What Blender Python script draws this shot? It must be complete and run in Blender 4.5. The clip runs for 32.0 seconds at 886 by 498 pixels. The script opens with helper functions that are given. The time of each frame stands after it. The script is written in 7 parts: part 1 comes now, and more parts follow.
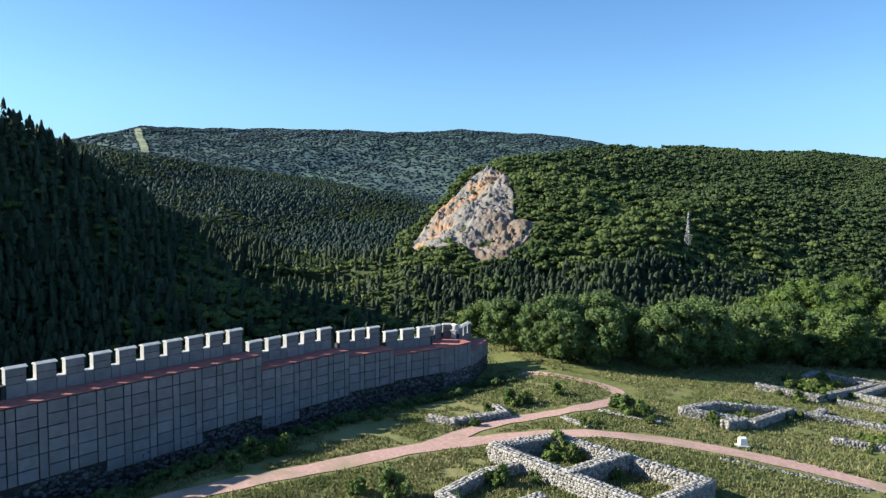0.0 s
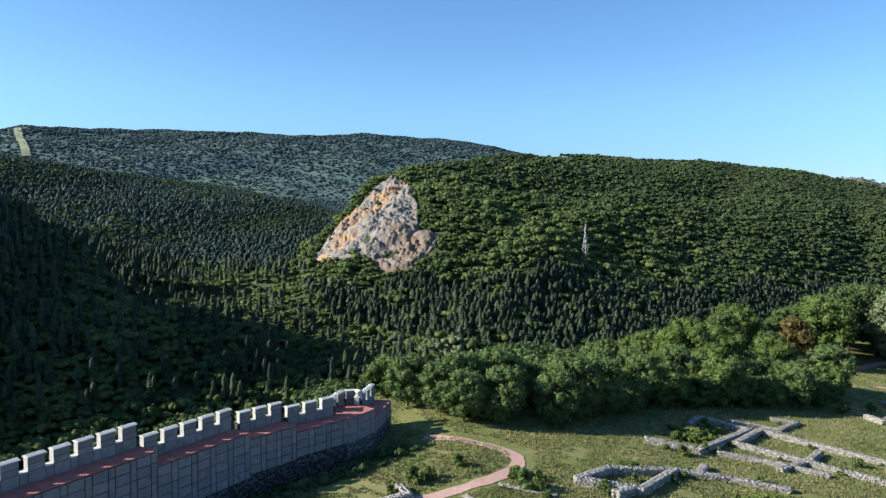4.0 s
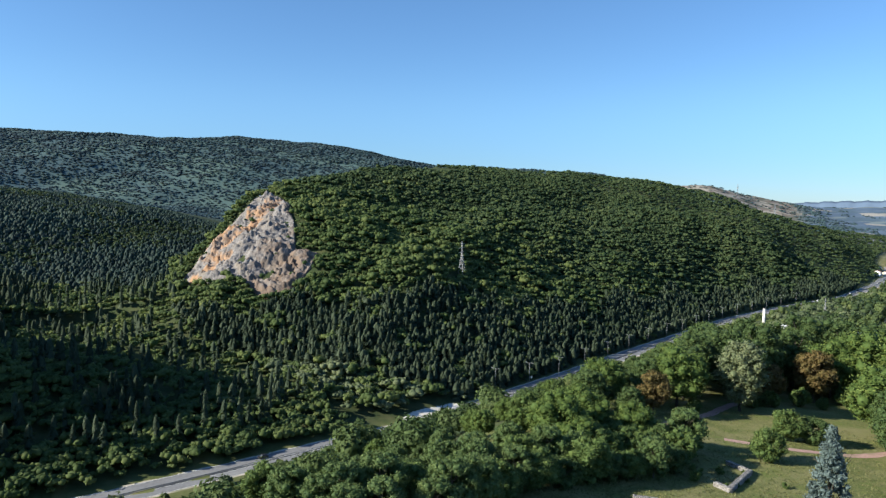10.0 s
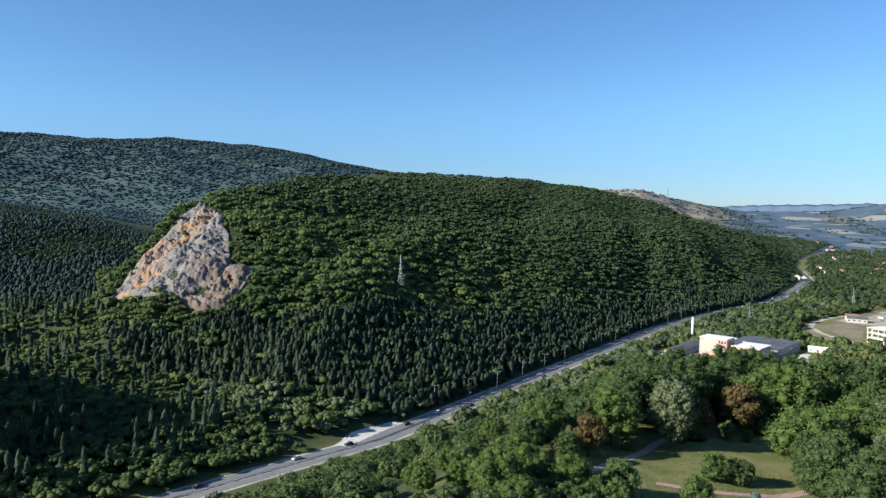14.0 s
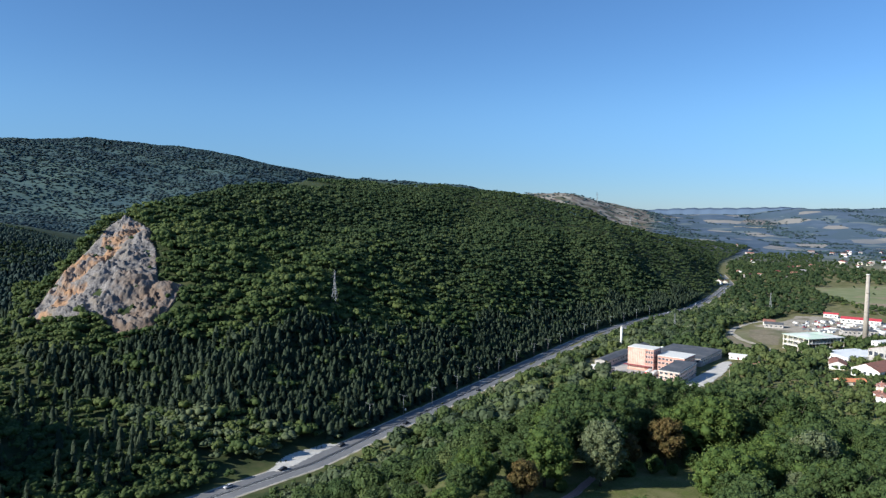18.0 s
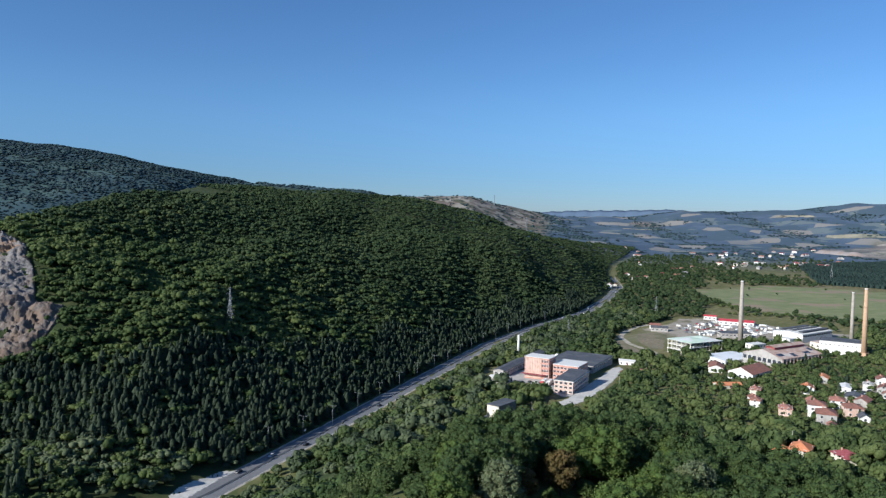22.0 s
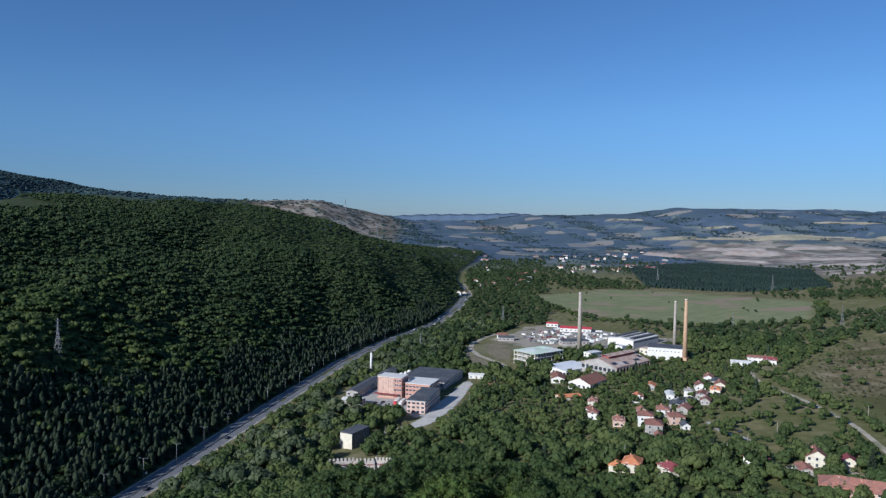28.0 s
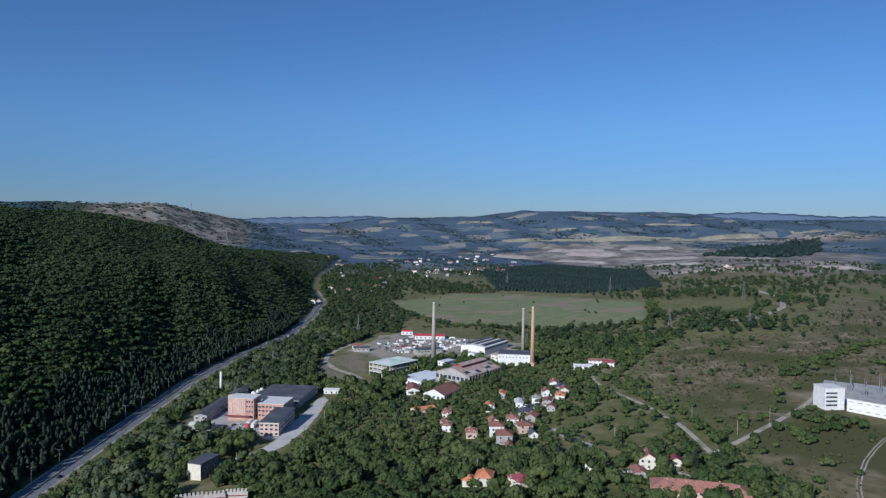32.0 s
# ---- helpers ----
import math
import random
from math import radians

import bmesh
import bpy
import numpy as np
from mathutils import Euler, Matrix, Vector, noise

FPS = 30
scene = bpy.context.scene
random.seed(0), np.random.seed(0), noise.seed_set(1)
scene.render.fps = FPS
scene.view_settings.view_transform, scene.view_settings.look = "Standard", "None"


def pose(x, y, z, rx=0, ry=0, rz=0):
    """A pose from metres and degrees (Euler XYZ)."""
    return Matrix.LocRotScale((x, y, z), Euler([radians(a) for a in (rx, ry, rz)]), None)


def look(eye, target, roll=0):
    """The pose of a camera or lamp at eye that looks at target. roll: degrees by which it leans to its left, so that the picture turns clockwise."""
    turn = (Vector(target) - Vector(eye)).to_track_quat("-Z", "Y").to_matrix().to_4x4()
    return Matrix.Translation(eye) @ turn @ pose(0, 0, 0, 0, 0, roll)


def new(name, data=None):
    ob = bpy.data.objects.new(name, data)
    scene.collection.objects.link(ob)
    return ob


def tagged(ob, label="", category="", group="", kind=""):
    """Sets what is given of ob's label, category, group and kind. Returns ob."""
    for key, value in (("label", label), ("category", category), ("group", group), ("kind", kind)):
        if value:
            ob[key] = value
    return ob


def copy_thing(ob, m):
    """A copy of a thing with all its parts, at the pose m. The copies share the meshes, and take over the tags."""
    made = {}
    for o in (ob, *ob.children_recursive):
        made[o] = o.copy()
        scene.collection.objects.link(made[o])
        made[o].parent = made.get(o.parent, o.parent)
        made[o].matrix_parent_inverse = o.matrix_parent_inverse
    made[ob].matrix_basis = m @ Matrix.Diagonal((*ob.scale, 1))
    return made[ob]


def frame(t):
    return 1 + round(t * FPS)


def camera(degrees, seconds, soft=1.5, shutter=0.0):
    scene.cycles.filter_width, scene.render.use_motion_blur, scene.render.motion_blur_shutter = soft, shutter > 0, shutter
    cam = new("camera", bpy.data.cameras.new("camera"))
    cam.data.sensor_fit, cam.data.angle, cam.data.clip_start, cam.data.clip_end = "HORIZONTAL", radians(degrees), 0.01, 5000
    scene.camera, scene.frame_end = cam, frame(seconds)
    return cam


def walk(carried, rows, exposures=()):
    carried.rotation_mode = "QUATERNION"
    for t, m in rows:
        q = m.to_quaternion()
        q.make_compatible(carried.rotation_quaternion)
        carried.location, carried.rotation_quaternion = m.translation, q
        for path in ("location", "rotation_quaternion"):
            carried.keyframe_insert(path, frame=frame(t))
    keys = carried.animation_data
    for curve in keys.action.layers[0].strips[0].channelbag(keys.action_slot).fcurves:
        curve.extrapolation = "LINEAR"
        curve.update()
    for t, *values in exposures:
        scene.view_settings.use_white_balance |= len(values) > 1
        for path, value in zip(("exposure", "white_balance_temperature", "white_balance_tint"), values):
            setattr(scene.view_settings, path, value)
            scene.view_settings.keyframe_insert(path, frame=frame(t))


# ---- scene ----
cam = camera(63.33, 32.0, 1.35)
PATH = [
    (0, 0.000, 0.000, 16.000, 85.859, -0.468, -0.559),
    (0.5, 0.041, -0.039, 16.631, 85.900, -0.473, -2.025),
    (1, 0.076, -0.077, 17.285, 85.940, -0.479, -3.461),
    (1.5, 0.106, -0.113, 17.960, 85.979, -0.484, -4.446),
    (2, 0.129, -0.147, 18.656, 86.017, -0.491, -5.279),
    (2.5, 0.147, -0.179, 19.371, 86.055, -0.498, -5.954),
    (3, 0.159, -0.210, 20.104, 86.091, -0.505, -6.623),
    (3.5, 0.166, -0.240, 20.856, 86.126, -0.513, -7.369),
    (5.5, 0.146, -0.346, 24.039, 86.260, -0.548, -10.682),
    (6, 0.130, -0.370, 24.880, 86.292, -0.558, -11.530),
    (6.5, 0.109, -0.393, 25.740, 86.323, -0.568, -12.301),
    (7, 0.085, -0.415, 26.618, 86.353, -0.578, -13.188),
    (7.5, 0.057, -0.436, 27.516, 86.382, -0.588, -13.972),
    (8, 0.026, -0.457, 28.432, 86.411, -0.598, -14.870),
    (8.5, -0.009, -0.477, 29.367, 86.439, -0.609, -15.626),
    (9, -0.047, -0.497, 30.321, 86.467, -0.619, -16.407),
    (9.5, -0.088, -0.516, 31.294, 86.494, -0.630, -17.099),
    (10, -0.131, -0.536, 32.285, 86.521, -0.640, -17.841),
    (10.5, -0.178, -0.554, 33.294, 86.547, -0.650, -18.503),
    (11, -0.226, -0.573, 34.321, 86.573, -0.661, -19.177),
    (11.5, -0.277, -0.592, 35.365, 86.598, -0.671, -19.757),
    (12, -0.330, -0.610, 36.425, 86.623, -0.681, -20.407),
    (12.5, -0.385, -0.629, 37.501, 86.647, -0.691, -20.915),
    (13, -0.441, -0.648, 38.591, 86.671, -0.701, -21.534),
    (13.5, -0.499, -0.667, 39.695, 86.695, -0.710, -22.120),
    (14, -0.558, -0.687, 40.812, 86.718, -0.719, -22.765),
    (14.5, -0.618, -0.707, 41.940, 86.741, -0.728, -23.328),
    (16.5, -0.865, -0.794, 46.554, 86.831, -0.760, -25.723),
    (17, -0.928, -0.817, 47.727, 86.853, -0.767, -26.380),
    (17.5, -0.990, -0.842, 48.906, 86.874, -0.773, -26.964),
    (18, -1.052, -0.868, 50.091, 86.896, -0.779, -28.016),
    (18.5, -1.114, -0.895, 51.281, 86.918, -0.784, -29.368),
    (19, -1.175, -0.923, 52.474, 86.939, -0.789, -30.534),
    (19.5, -1.236, -0.952, 53.671, 86.961, -0.792, -31.418),
    (20, -1.295, -0.983, 54.872, 86.982, -0.796, -32.404),
    (20.5, -1.353, -1.015, 56.075, 87.004, -0.798, -33.272),
    (21, -1.410, -1.049, 57.282, 87.025, -0.800, -34.262),
    (21.5, -1.465, -1.084, 58.491, 87.047, -0.801, -35.111),
    (22, -1.519, -1.122, 59.704, 87.068, -0.801, -36.016),
    (22.5, -1.570, -1.161, 60.920, 87.090, -0.800, -36.766),
    (23, -1.620, -1.201, 62.140, 87.112, -0.799, -37.536),
    (23.5, -1.667, -1.244, 63.364, 87.134, -0.796, -38.237),
    (24, -1.711, -1.289, 64.593, 87.156, -0.793, -39.056),
    (24.5, -1.753, -1.336, 65.828, 87.179, -0.788, -39.779),
    (25, -1.792, -1.386, 67.069, 87.202, -0.783, -40.771),
    (25.5, -1.828, -1.438, 68.318, 87.225, -0.776, -41.674),
    (27.5, -1.937, -1.669, 73.399, 87.320, -0.738, -46.609),
    (28, -1.954, -1.734, 74.694, 87.344, -0.726, -47.811),
    (28.5, -1.968, -1.801, 76.000, 87.370, -0.712, -48.794),
    (29, -1.977, -1.872, 77.316, 87.395, -0.697, -50.347),
    (29.5, -1.981, -1.945, 78.641, 87.421, -0.681, -51.969),
    (30, -1.981, -2.022, 79.975, 87.448, -0.663, -53.602),
    (30.5, -1.975, -2.101, 81.316, 87.475, -0.644, -55.169),
    (31, -1.965, -2.184, 82.661, 87.502, -0.624, -56.631),
    (31.5, -1.949, -2.271, 84.008, 87.531, -0.602, -58.028),
    (32, -1.928, -2.360, 85.353, 87.559, -0.579, -59.369),
]
EXPOSURES = [(0.0, 1.34, 6200, 3), (9.0, 1.17, 6150, 4), (13.0, 1.02, 5980, 5), (19.0, 0.64, 5650, 6), (25.0, 0.28, 5430, 8), (32.0, -0.10, 5200, 10)]
walk(cam, [(t, pose(x, y, z, rx, ry, rz)) for t, x, y, z, rx, ry, rz in PATH], EXPOSURES)

# ---- world, sun ----
SUN_AZ, SUN_EL = 273.0, 26.0
world = bpy.data.worlds.new("sky_world")
scene.world = world
world.use_nodes = True
wn = world.node_tree.nodes
wl = world.node_tree.links
sky = wn.new("ShaderNodeTexSky")
sky.sky_type, sky.sun_disc = "NISHITA", False
sky.sun_elevation, sky.sun_rotation = radians(SUN_EL), radians(SUN_AZ)
sky.altitude, sky.air_density, sky.dust_density, sky.ozone_density = 1500.0, 1.10, 0.5, 6.0
wn["Background"].inputs["Strength"].default_value = 0.079
# dusty summer haze: the sky dims softly and evenly towards the horizon
coord, split, low_sky, haze = wn.new("ShaderNodeTexCoord"), wn.new("ShaderNodeSeparateXYZ"), wn.new("ShaderNodeMapRange"), wn.new("ShaderNodeMix")
wl.new(coord.outputs["Generated"], split.inputs[0])
low_sky.interpolation_type = "SMOOTHERSTEP"
low_sky.inputs[1].default_value, low_sky.inputs[2].default_value, low_sky.inputs[3].default_value, low_sky.inputs[4].default_value = 0.0, 0.17, 1.0, 0.0
wl.new(split.outputs[2], low_sky.inputs[0])
haze.data_type, haze.blend_type = "RGBA", "MULTIPLY"
haze.inputs[7].default_value = (0.68, 0.75, 0.87, 1)
wl.new(low_sky.outputs[0], haze.inputs[0])
wl.new(sky.outputs[0], haze.inputs[6])
wl.new(haze.outputs[2], wn["Background"].inputs["Color"])
sun = new("sun", bpy.data.lights.new("sun", "SUN"))
sun.data.energy, sun.data.angle, sun.data.color = 4.75, radians(0.55), (1.0, 0.89, 0.74)
sun.matrix_world = look((math.sin(radians(SUN_AZ)) * math.cos(radians(SUN_EL)) * 500, math.cos(radians(SUN_AZ)) * math.cos(radians(SUN_EL)) * 500,
                         math.sin(radians(SUN_EL)) * 500), (0, 0, 0))


# ---- materials ----
def material(name, dark, light, rough=0.9, scale=1.0, bump=0.2, spots=None, spot_scale=0.1, metal=0.0, tint=0.0, attr=""):
    """Two-scale noise between two base colours, a wider stain colour, fine relief; attr: a float attribute that shifts the tone of a plant."""
    m = bpy.data.materials.new(name)
    m.use_nodes = True
    nt, p = m.node_tree, m.node_tree.nodes["Principled BSDF"]
    p.inputs["Roughness"].default_value, p.inputs["Metallic"].default_value = rough, metal
    p.inputs["Specular IOR Level"].default_value = 0.25
    geo = nt.nodes.new("ShaderNodeNewGeometry")

    def noise_at(s, detail=4.0):
        n = nt.nodes.new("ShaderNodeTexNoise")
        n.inputs["Scale"].default_value, n.inputs["Detail"].default_value = s, detail
        nt.links.new(geo.outputs["Position"], n.inputs["Vector"])
        return n

    def blend(a, b, f):
        x = nt.nodes.new("ShaderNodeMix")
        x.data_type = "RGBA"
        for sock, v in ((x.inputs[6], a), (x.inputs[7], b)):
            if isinstance(v, tuple):
                sock.default_value = (*v, 1)
            else:
                nt.links.new(v, sock)
        nt.links.new(f, x.inputs[0])
        return x.outputs[2]

    def ramp(f, lo, hi):
        r = nt.nodes.new("ShaderNodeMapRange")
        r.inputs[1].default_value, r.inputs[2].default_value = lo, hi
        nt.links.new(f, r.inputs[0])
        return r.outputs[0]

    fine = noise_at(scale)
    col = blend(dark, light, ramp(fine.outputs[0], 0.3, 0.7))
    if spots:
        col = blend(col, spots, ramp(noise_at(spot_scale, 6.0).outputs[0], 0.5, 0.68))
    if tint or attr:
        hsv = nt.nodes.new("ShaderNodeHueSaturation")
        nt.links.new(col, hsv.inputs["Color"])
        if attr:
            at = nt.nodes.new("ShaderNodeAttribute")
            at.attribute_name = attr
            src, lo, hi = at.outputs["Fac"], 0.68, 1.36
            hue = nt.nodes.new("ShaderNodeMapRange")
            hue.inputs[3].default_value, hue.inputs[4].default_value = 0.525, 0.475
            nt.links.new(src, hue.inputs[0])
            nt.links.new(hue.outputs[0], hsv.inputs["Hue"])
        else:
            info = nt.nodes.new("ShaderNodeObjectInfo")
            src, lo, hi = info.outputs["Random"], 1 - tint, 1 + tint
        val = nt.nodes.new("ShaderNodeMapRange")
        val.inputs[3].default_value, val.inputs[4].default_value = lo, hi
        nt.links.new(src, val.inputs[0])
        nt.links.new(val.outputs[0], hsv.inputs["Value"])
        col = hsv.outputs[0]
    nt.links.new(col, p.inputs["Base Color"])
    if bump:
        b = nt.nodes.new("ShaderNodeBump")
        b.inputs["Strength"].default_value, b.inputs["Distance"].default_value = bump, 0.3 / max(scale, 0.3)
        nt.links.new(fine.outputs[0], b.inputs["Height"])
        nt.links.new(b.outputs[0], p.inputs["Normal"])
    return m


def foliage(name, dark, light, scale=1.2, attr="tone", through_leaf=0.25, bump=0.0):
    m = material(name, dark, light, rough=0.75, scale=scale, bump=bump, attr=attr)
    nt, p = m.node_tree, m.node_tree.nodes["Principled BSDF"]
    out = nt.nodes["Material Output"]
    tr, mix = nt.nodes.new("ShaderNodeBsdfTranslucent"), nt.nodes.new("ShaderNodeMixShader")
    nt.links.new(p.inputs["Base Color"].links[0].from_socket, tr.inputs["Color"])
    mix.inputs[0].default_value = through_leaf
    nt.links.new(p.outputs[0], mix.inputs[1])
    nt.links.new(tr.outputs[0], mix.inputs[2])
    nt.links.new(mix.outputs[0], out.inputs["Surface"])
    return m


LEAF = foliage("leaves", (0.043, 0.071, 0.021), (0.096, 0.138, 0.043))
LEAF_HILL = foliage("hill_leaves", (0.070, 0.107, 0.034), (0.143, 0.192, 0.062), 0.5, through_leaf=0.5, bump=0.5)
LEAF_VALLEY = foliage("valley_leaves", (0.042, 0.069, 0.021), (0.116, 0.152, 0.050), 1.5, through_leaf=0.25, bump=0.9)
LEAF_DARK = foliage("dark_wood_leaves", (0.046, 0.077, 0.033), (0.092, 0.132, 0.050), 0.45, through_leaf=0.5, bump=0.5)
LEAF_BUSH = foliage("bush_leaves", (0.062, 0.098, 0.024), (0.130, 0.182, 0.052))
LEAF_COOL = foliage("cool_leaves", (0.062, 0.10, 0.031), (0.128, 0.180, 0.060))
LEAF_BRIGHT = foliage("bright_leaves", (0.061, 0.096, 0.020), (0.124, 0.173, 0.040))
LEAF_PALE = foliage("pale_leaves", (0.10, 0.125, 0.055), (0.20, 0.225, 0.12))
LEAF_BROWN = foliage("brown_leaves", (0.095, 0.074, 0.026), (0.172, 0.125, 0.044))
LEAF_WILLOW = foliage("willow_leaves", (0.065, 0.09, 0.042), (0.125, 0.155, 0.08))
NEEDLE = foliage("needles", (0.046, 0.070, 0.043), (0.081, 0.112, 0.065), 0.8, through_leaf=0.5, bump=0.4)
SPRUCE = foliage("blue_spruce_needles", (0.07, 0.10, 0.09), (0.13, 0.17, 0.16), 0.8, through_leaf=0.08)
LEAF_OLIVE = foliage("olive_leaves", (0.066, 0.074, 0.030), (0.132, 0.138, 0.062), 0.8, through_leaf=0.3)
# distance haze is put into this leaf colour as a blue cast
LEAF_HAZED = foliage("hazed_leaves", (0.054, 0.090, 0.108), (0.077, 0.123, 0.126), 0.006, through_leaf=0.45)
# needle green lifted towards blue, so the colour itself holds haze
NEEDLE_HAZED = foliage("hazed_needles", (0.040, 0.070, 0.062), (0.058, 0.092, 0.076), 0.2, through_leaf=0.5, bump=0.3)
BARK = material("bark", (0.05, 0.04, 0.03), (0.12, 0.10, 0.08), scale=3)
CONCRETE = material("concrete_panel", (0.18, 0.158, 0.160), (0.25, 0.22, 0.216), 0.85, 2.2, 0.12, (0.19, 0.175, 0.17), 0.6, tint=0.12)
CAPSTONE = material("pale_coping", (0.40, 0.40, 0.395), (0.52, 0.52, 0.51), 0.85, 2.0, 0.1)
# paler tone that paints the sun on the merlon ends
SUNLIT_END = material("sunlit_end", (0.33, 0.325, 0.32), (0.44, 0.43, 0.42), 0.9, 2.0, 0.1)
CAP = material("white_cap", (0.66, 0.645, 0.60), (0.82, 0.80, 0.75), 0.8, 2.0, 0.1)
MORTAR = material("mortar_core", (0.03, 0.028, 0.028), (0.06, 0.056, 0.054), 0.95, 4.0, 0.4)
STONE = material("ruin_stone", (0.30, 0.29, 0.28), (0.50, 0.49, 0.47), 0.95, 3.0, 0.5, tint=0.28)
WALKWAY = material("red_walkway", (0.30, 0.10, 0.08), (0.42, 0.17, 0.14), 0.9, 2.0, 0.1)
GRAVEL = material("red_gravel", (0.36, 0.22, 0.19), (0.50, 0.33, 0.29), 0.95, 5.0, 0.4, (0.28, 0.22, 0.15), 0.35)
DIRT = material("dirt_track", (0.39, 0.34, 0.265), (0.55, 0.49, 0.395), 0.95, 0.8, 0.3, (0.22, 0.22, 0.13), 0.1)
ASPHALT = material("asphalt", (0.15, 0.15, 0.155), (0.21, 0.21, 0.215), 0.9, 0.8, 0.1, (0.22, 0.22, 0.22), 0.06)
YARD = material("yard_concrete", (0.39, 0.37, 0.335), (0.52, 0.495, 0.45), 0.9, 0.4, 0.1, (0.28, 0.28, 0.28), 0.08)
YARD_PALE = material("pale_concrete", (0.50, 0.475, 0.43), (0.64, 0.61, 0.555), 0.9, 0.5, 0.1, (0.42, 0.41, 0.39), 0.1)
PAINT_W = material("road_paint", (0.6, 0.6, 0.58), (0.75, 0.75, 0.73), 0.7, 2.0, 0)
STEEL = material("galvanised_steel", (0.17, 0.18, 0.19), (0.26, 0.27, 0.28), 0.5, 2.0, 0, metal=0.3)
WHITE = material("white_render", (0.72, 0.70, 0.66), (0.86, 0.845, 0.80), 0.8, 0.6, 0.1, (0.70, 0.685, 0.65), 0.25)
PINK = material("pink_brick", (0.48, 0.25, 0.195), (0.58, 0.33, 0.265), 0.85, 1.0, 0.15)
PINK_PALE = material("pink_render", (0.64, 0.44, 0.36), (0.72, 0.54, 0.45), 0.85, 0.5, 0.1, (0.55, 0.38, 0.30), 0.3)
GREYROOF = material("grey_roof", (0.07, 0.075, 0.085), (0.12, 0.125, 0.135), 0.7, 0.5, 0.1, (0.16, 0.16, 0.16), 0.1)
GREENROOF = material("mint_roof", (0.60, 0.735, 0.565), (0.72, 0.82, 0.655), 0.7, 0.3, 0.05, (0.78, 0.78, 0.74), 0.08)
TILE_RED = material("red_tiles", (0.26, 0.11, 0.08), (0.40, 0.20, 0.15), 0.9, 1.5, 0.4, (0.20, 0.12, 0.10), 0.4, tint=0.2)
TILE_ORANGE = material("orange_tiles", (0.56, 0.20, 0.09), (0.66, 0.28, 0.14), 0.85, 1.5, 0.3, tint=0.1)
TILE_WINE = material("wine_tiles", (0.20, 0.05, 0.06), (0.30, 0.09, 0.09), 0.8, 1.5, 0.3, tint=0.15)
RUST = material("rusty_roof", (0.38, 0.235, 0.175), (0.60, 0.47, 0.40), 0.9, 0.25, 0.3, (0.60, 0.55, 0.50), 0.12)
REDSHEET = material("red_sheet_roof", (0.52, 0.05, 0.07), (0.62, 0.09, 0.10), 0.6, 0.5, 0)
GLASS = material("dark_glazing", (0.03, 0.035, 0.045), (0.07, 0.08, 0.10), 0.15, 0.4, 0)
GREYWALL = material("grey_render", (0.36, 0.34, 0.32), (0.50, 0.47, 0.44), 0.9, 0.5, 0.15, (0.30, 0.27, 0.25), 0.2)
BEIGE = material("cream_render", (0.62, 0.56, 0.44), (0.74, 0.69, 0.57), 0.85, 0.6, 0.1, tint=0.1)
CHIM_GREY = material("chimney_grey", (0.33, 0.295, 0.25), (0.45, 0.40, 0.34), 0.9, 0.6, 0.2)
CHIM_ORANGE = material("chimney_brick", (0.45, 0.29, 0.18), (0.58, 0.40, 0.26), 0.9, 0.8, 0.2)
ROCK = material("quarry_rock", (0.10, 0.093, 0.090), (0.27, 0.25, 0.24), 0.95, 0.8, 1.0, (0.21, 0.18, 0.15), 0.09)


def stain_rock(m, name, colour, noise_scale):
    """Blend a stain colour into a rock by a float attribute of the mesh, broken up by noise."""
    nt, p = m.node_tree, m.node_tree.nodes["Principled BSDF"]
    old = p.inputs["Base Color"].links[0].from_socket
    at, geo, no = nt.nodes.new("ShaderNodeAttribute"), nt.nodes.new("ShaderNodeNewGeometry"), nt.nodes.new("ShaderNodeTexNoise")
    at.attribute_name = name
    no.inputs["Scale"].default_value, no.inputs["Detail"].default_value = noise_scale, 5.0
    nt.links.new(geo.outputs["Position"], no.inputs["Vector"])
    su, rg, mx = nt.nodes.new("ShaderNodeMath"), nt.nodes.new("ShaderNodeMapRange"), nt.nodes.new("ShaderNodeMix")
    su.operation = "ADD"
    nt.links.new(at.outputs["Fac"], su.inputs[0])
    nt.links.new(no.outputs[0], su.inputs[1])
    rg.inputs[1].default_value, rg.inputs[2].default_value = 0.9, 1.15
    nt.links.new(su.outputs[0], rg.inputs[0])
    mx.data_type = "RGBA"
    nt.links.new(rg.outputs[0], mx.inputs[0])
    nt.links.new(old, mx.inputs[6])
    mx.inputs[7].default_value = (*colour, 1)
    nt.links.new(mx.outputs[2], p.inputs["Base Color"])


stain_rock(ROCK, "ochre", (0.33, 0.20, 0.115), 0.12)
stain_rock(ROCK, "scree", (0.17, 0.125, 0.095), 0.1)

# ---- the lie of the land ----
ROAD_X = np.array([-420, -300, -200, -91, 15, 100, 195, 305, 447, 560, 700, 850, 1005, 1150, 1400, 2000, 5000], float)
ROAD_Y = np.array([60, 135, 193, 240, 282, 317, 377, 447, 536, 590, 645, 737, 846, 990, 1200, 1600, 3000], float)
STEPPE = [(388, 56), (425, 62), (480, 105), (560, 150), (600, 175), (780, 175), (830, 60), (1300, 40), (1300, -300), (200, -300), (330, 10)]
MEADOW = [(1090, 757), (1283, 735), (1342, 596), (1300, 438), (1177, 301), (930, 240), (893, 329), (907, 427), (909, 549), (970, 640)]
QUARRY = [(-22, 519), (47, 628), (60, 590), (58, 560), (59, 545), (56, 510), (70, 500), (65, 487), (48, 469), (32, 466), (19, 488), (-12, 505)]
EDGE = [(-60, -30), (-31, 22), (-15, 46), (-2, 66), (3, 76), (38, 98), (72, 130), (120, 158), (160, 140), (168, 90), (158, 20), (130, -60), (-20, -90)]

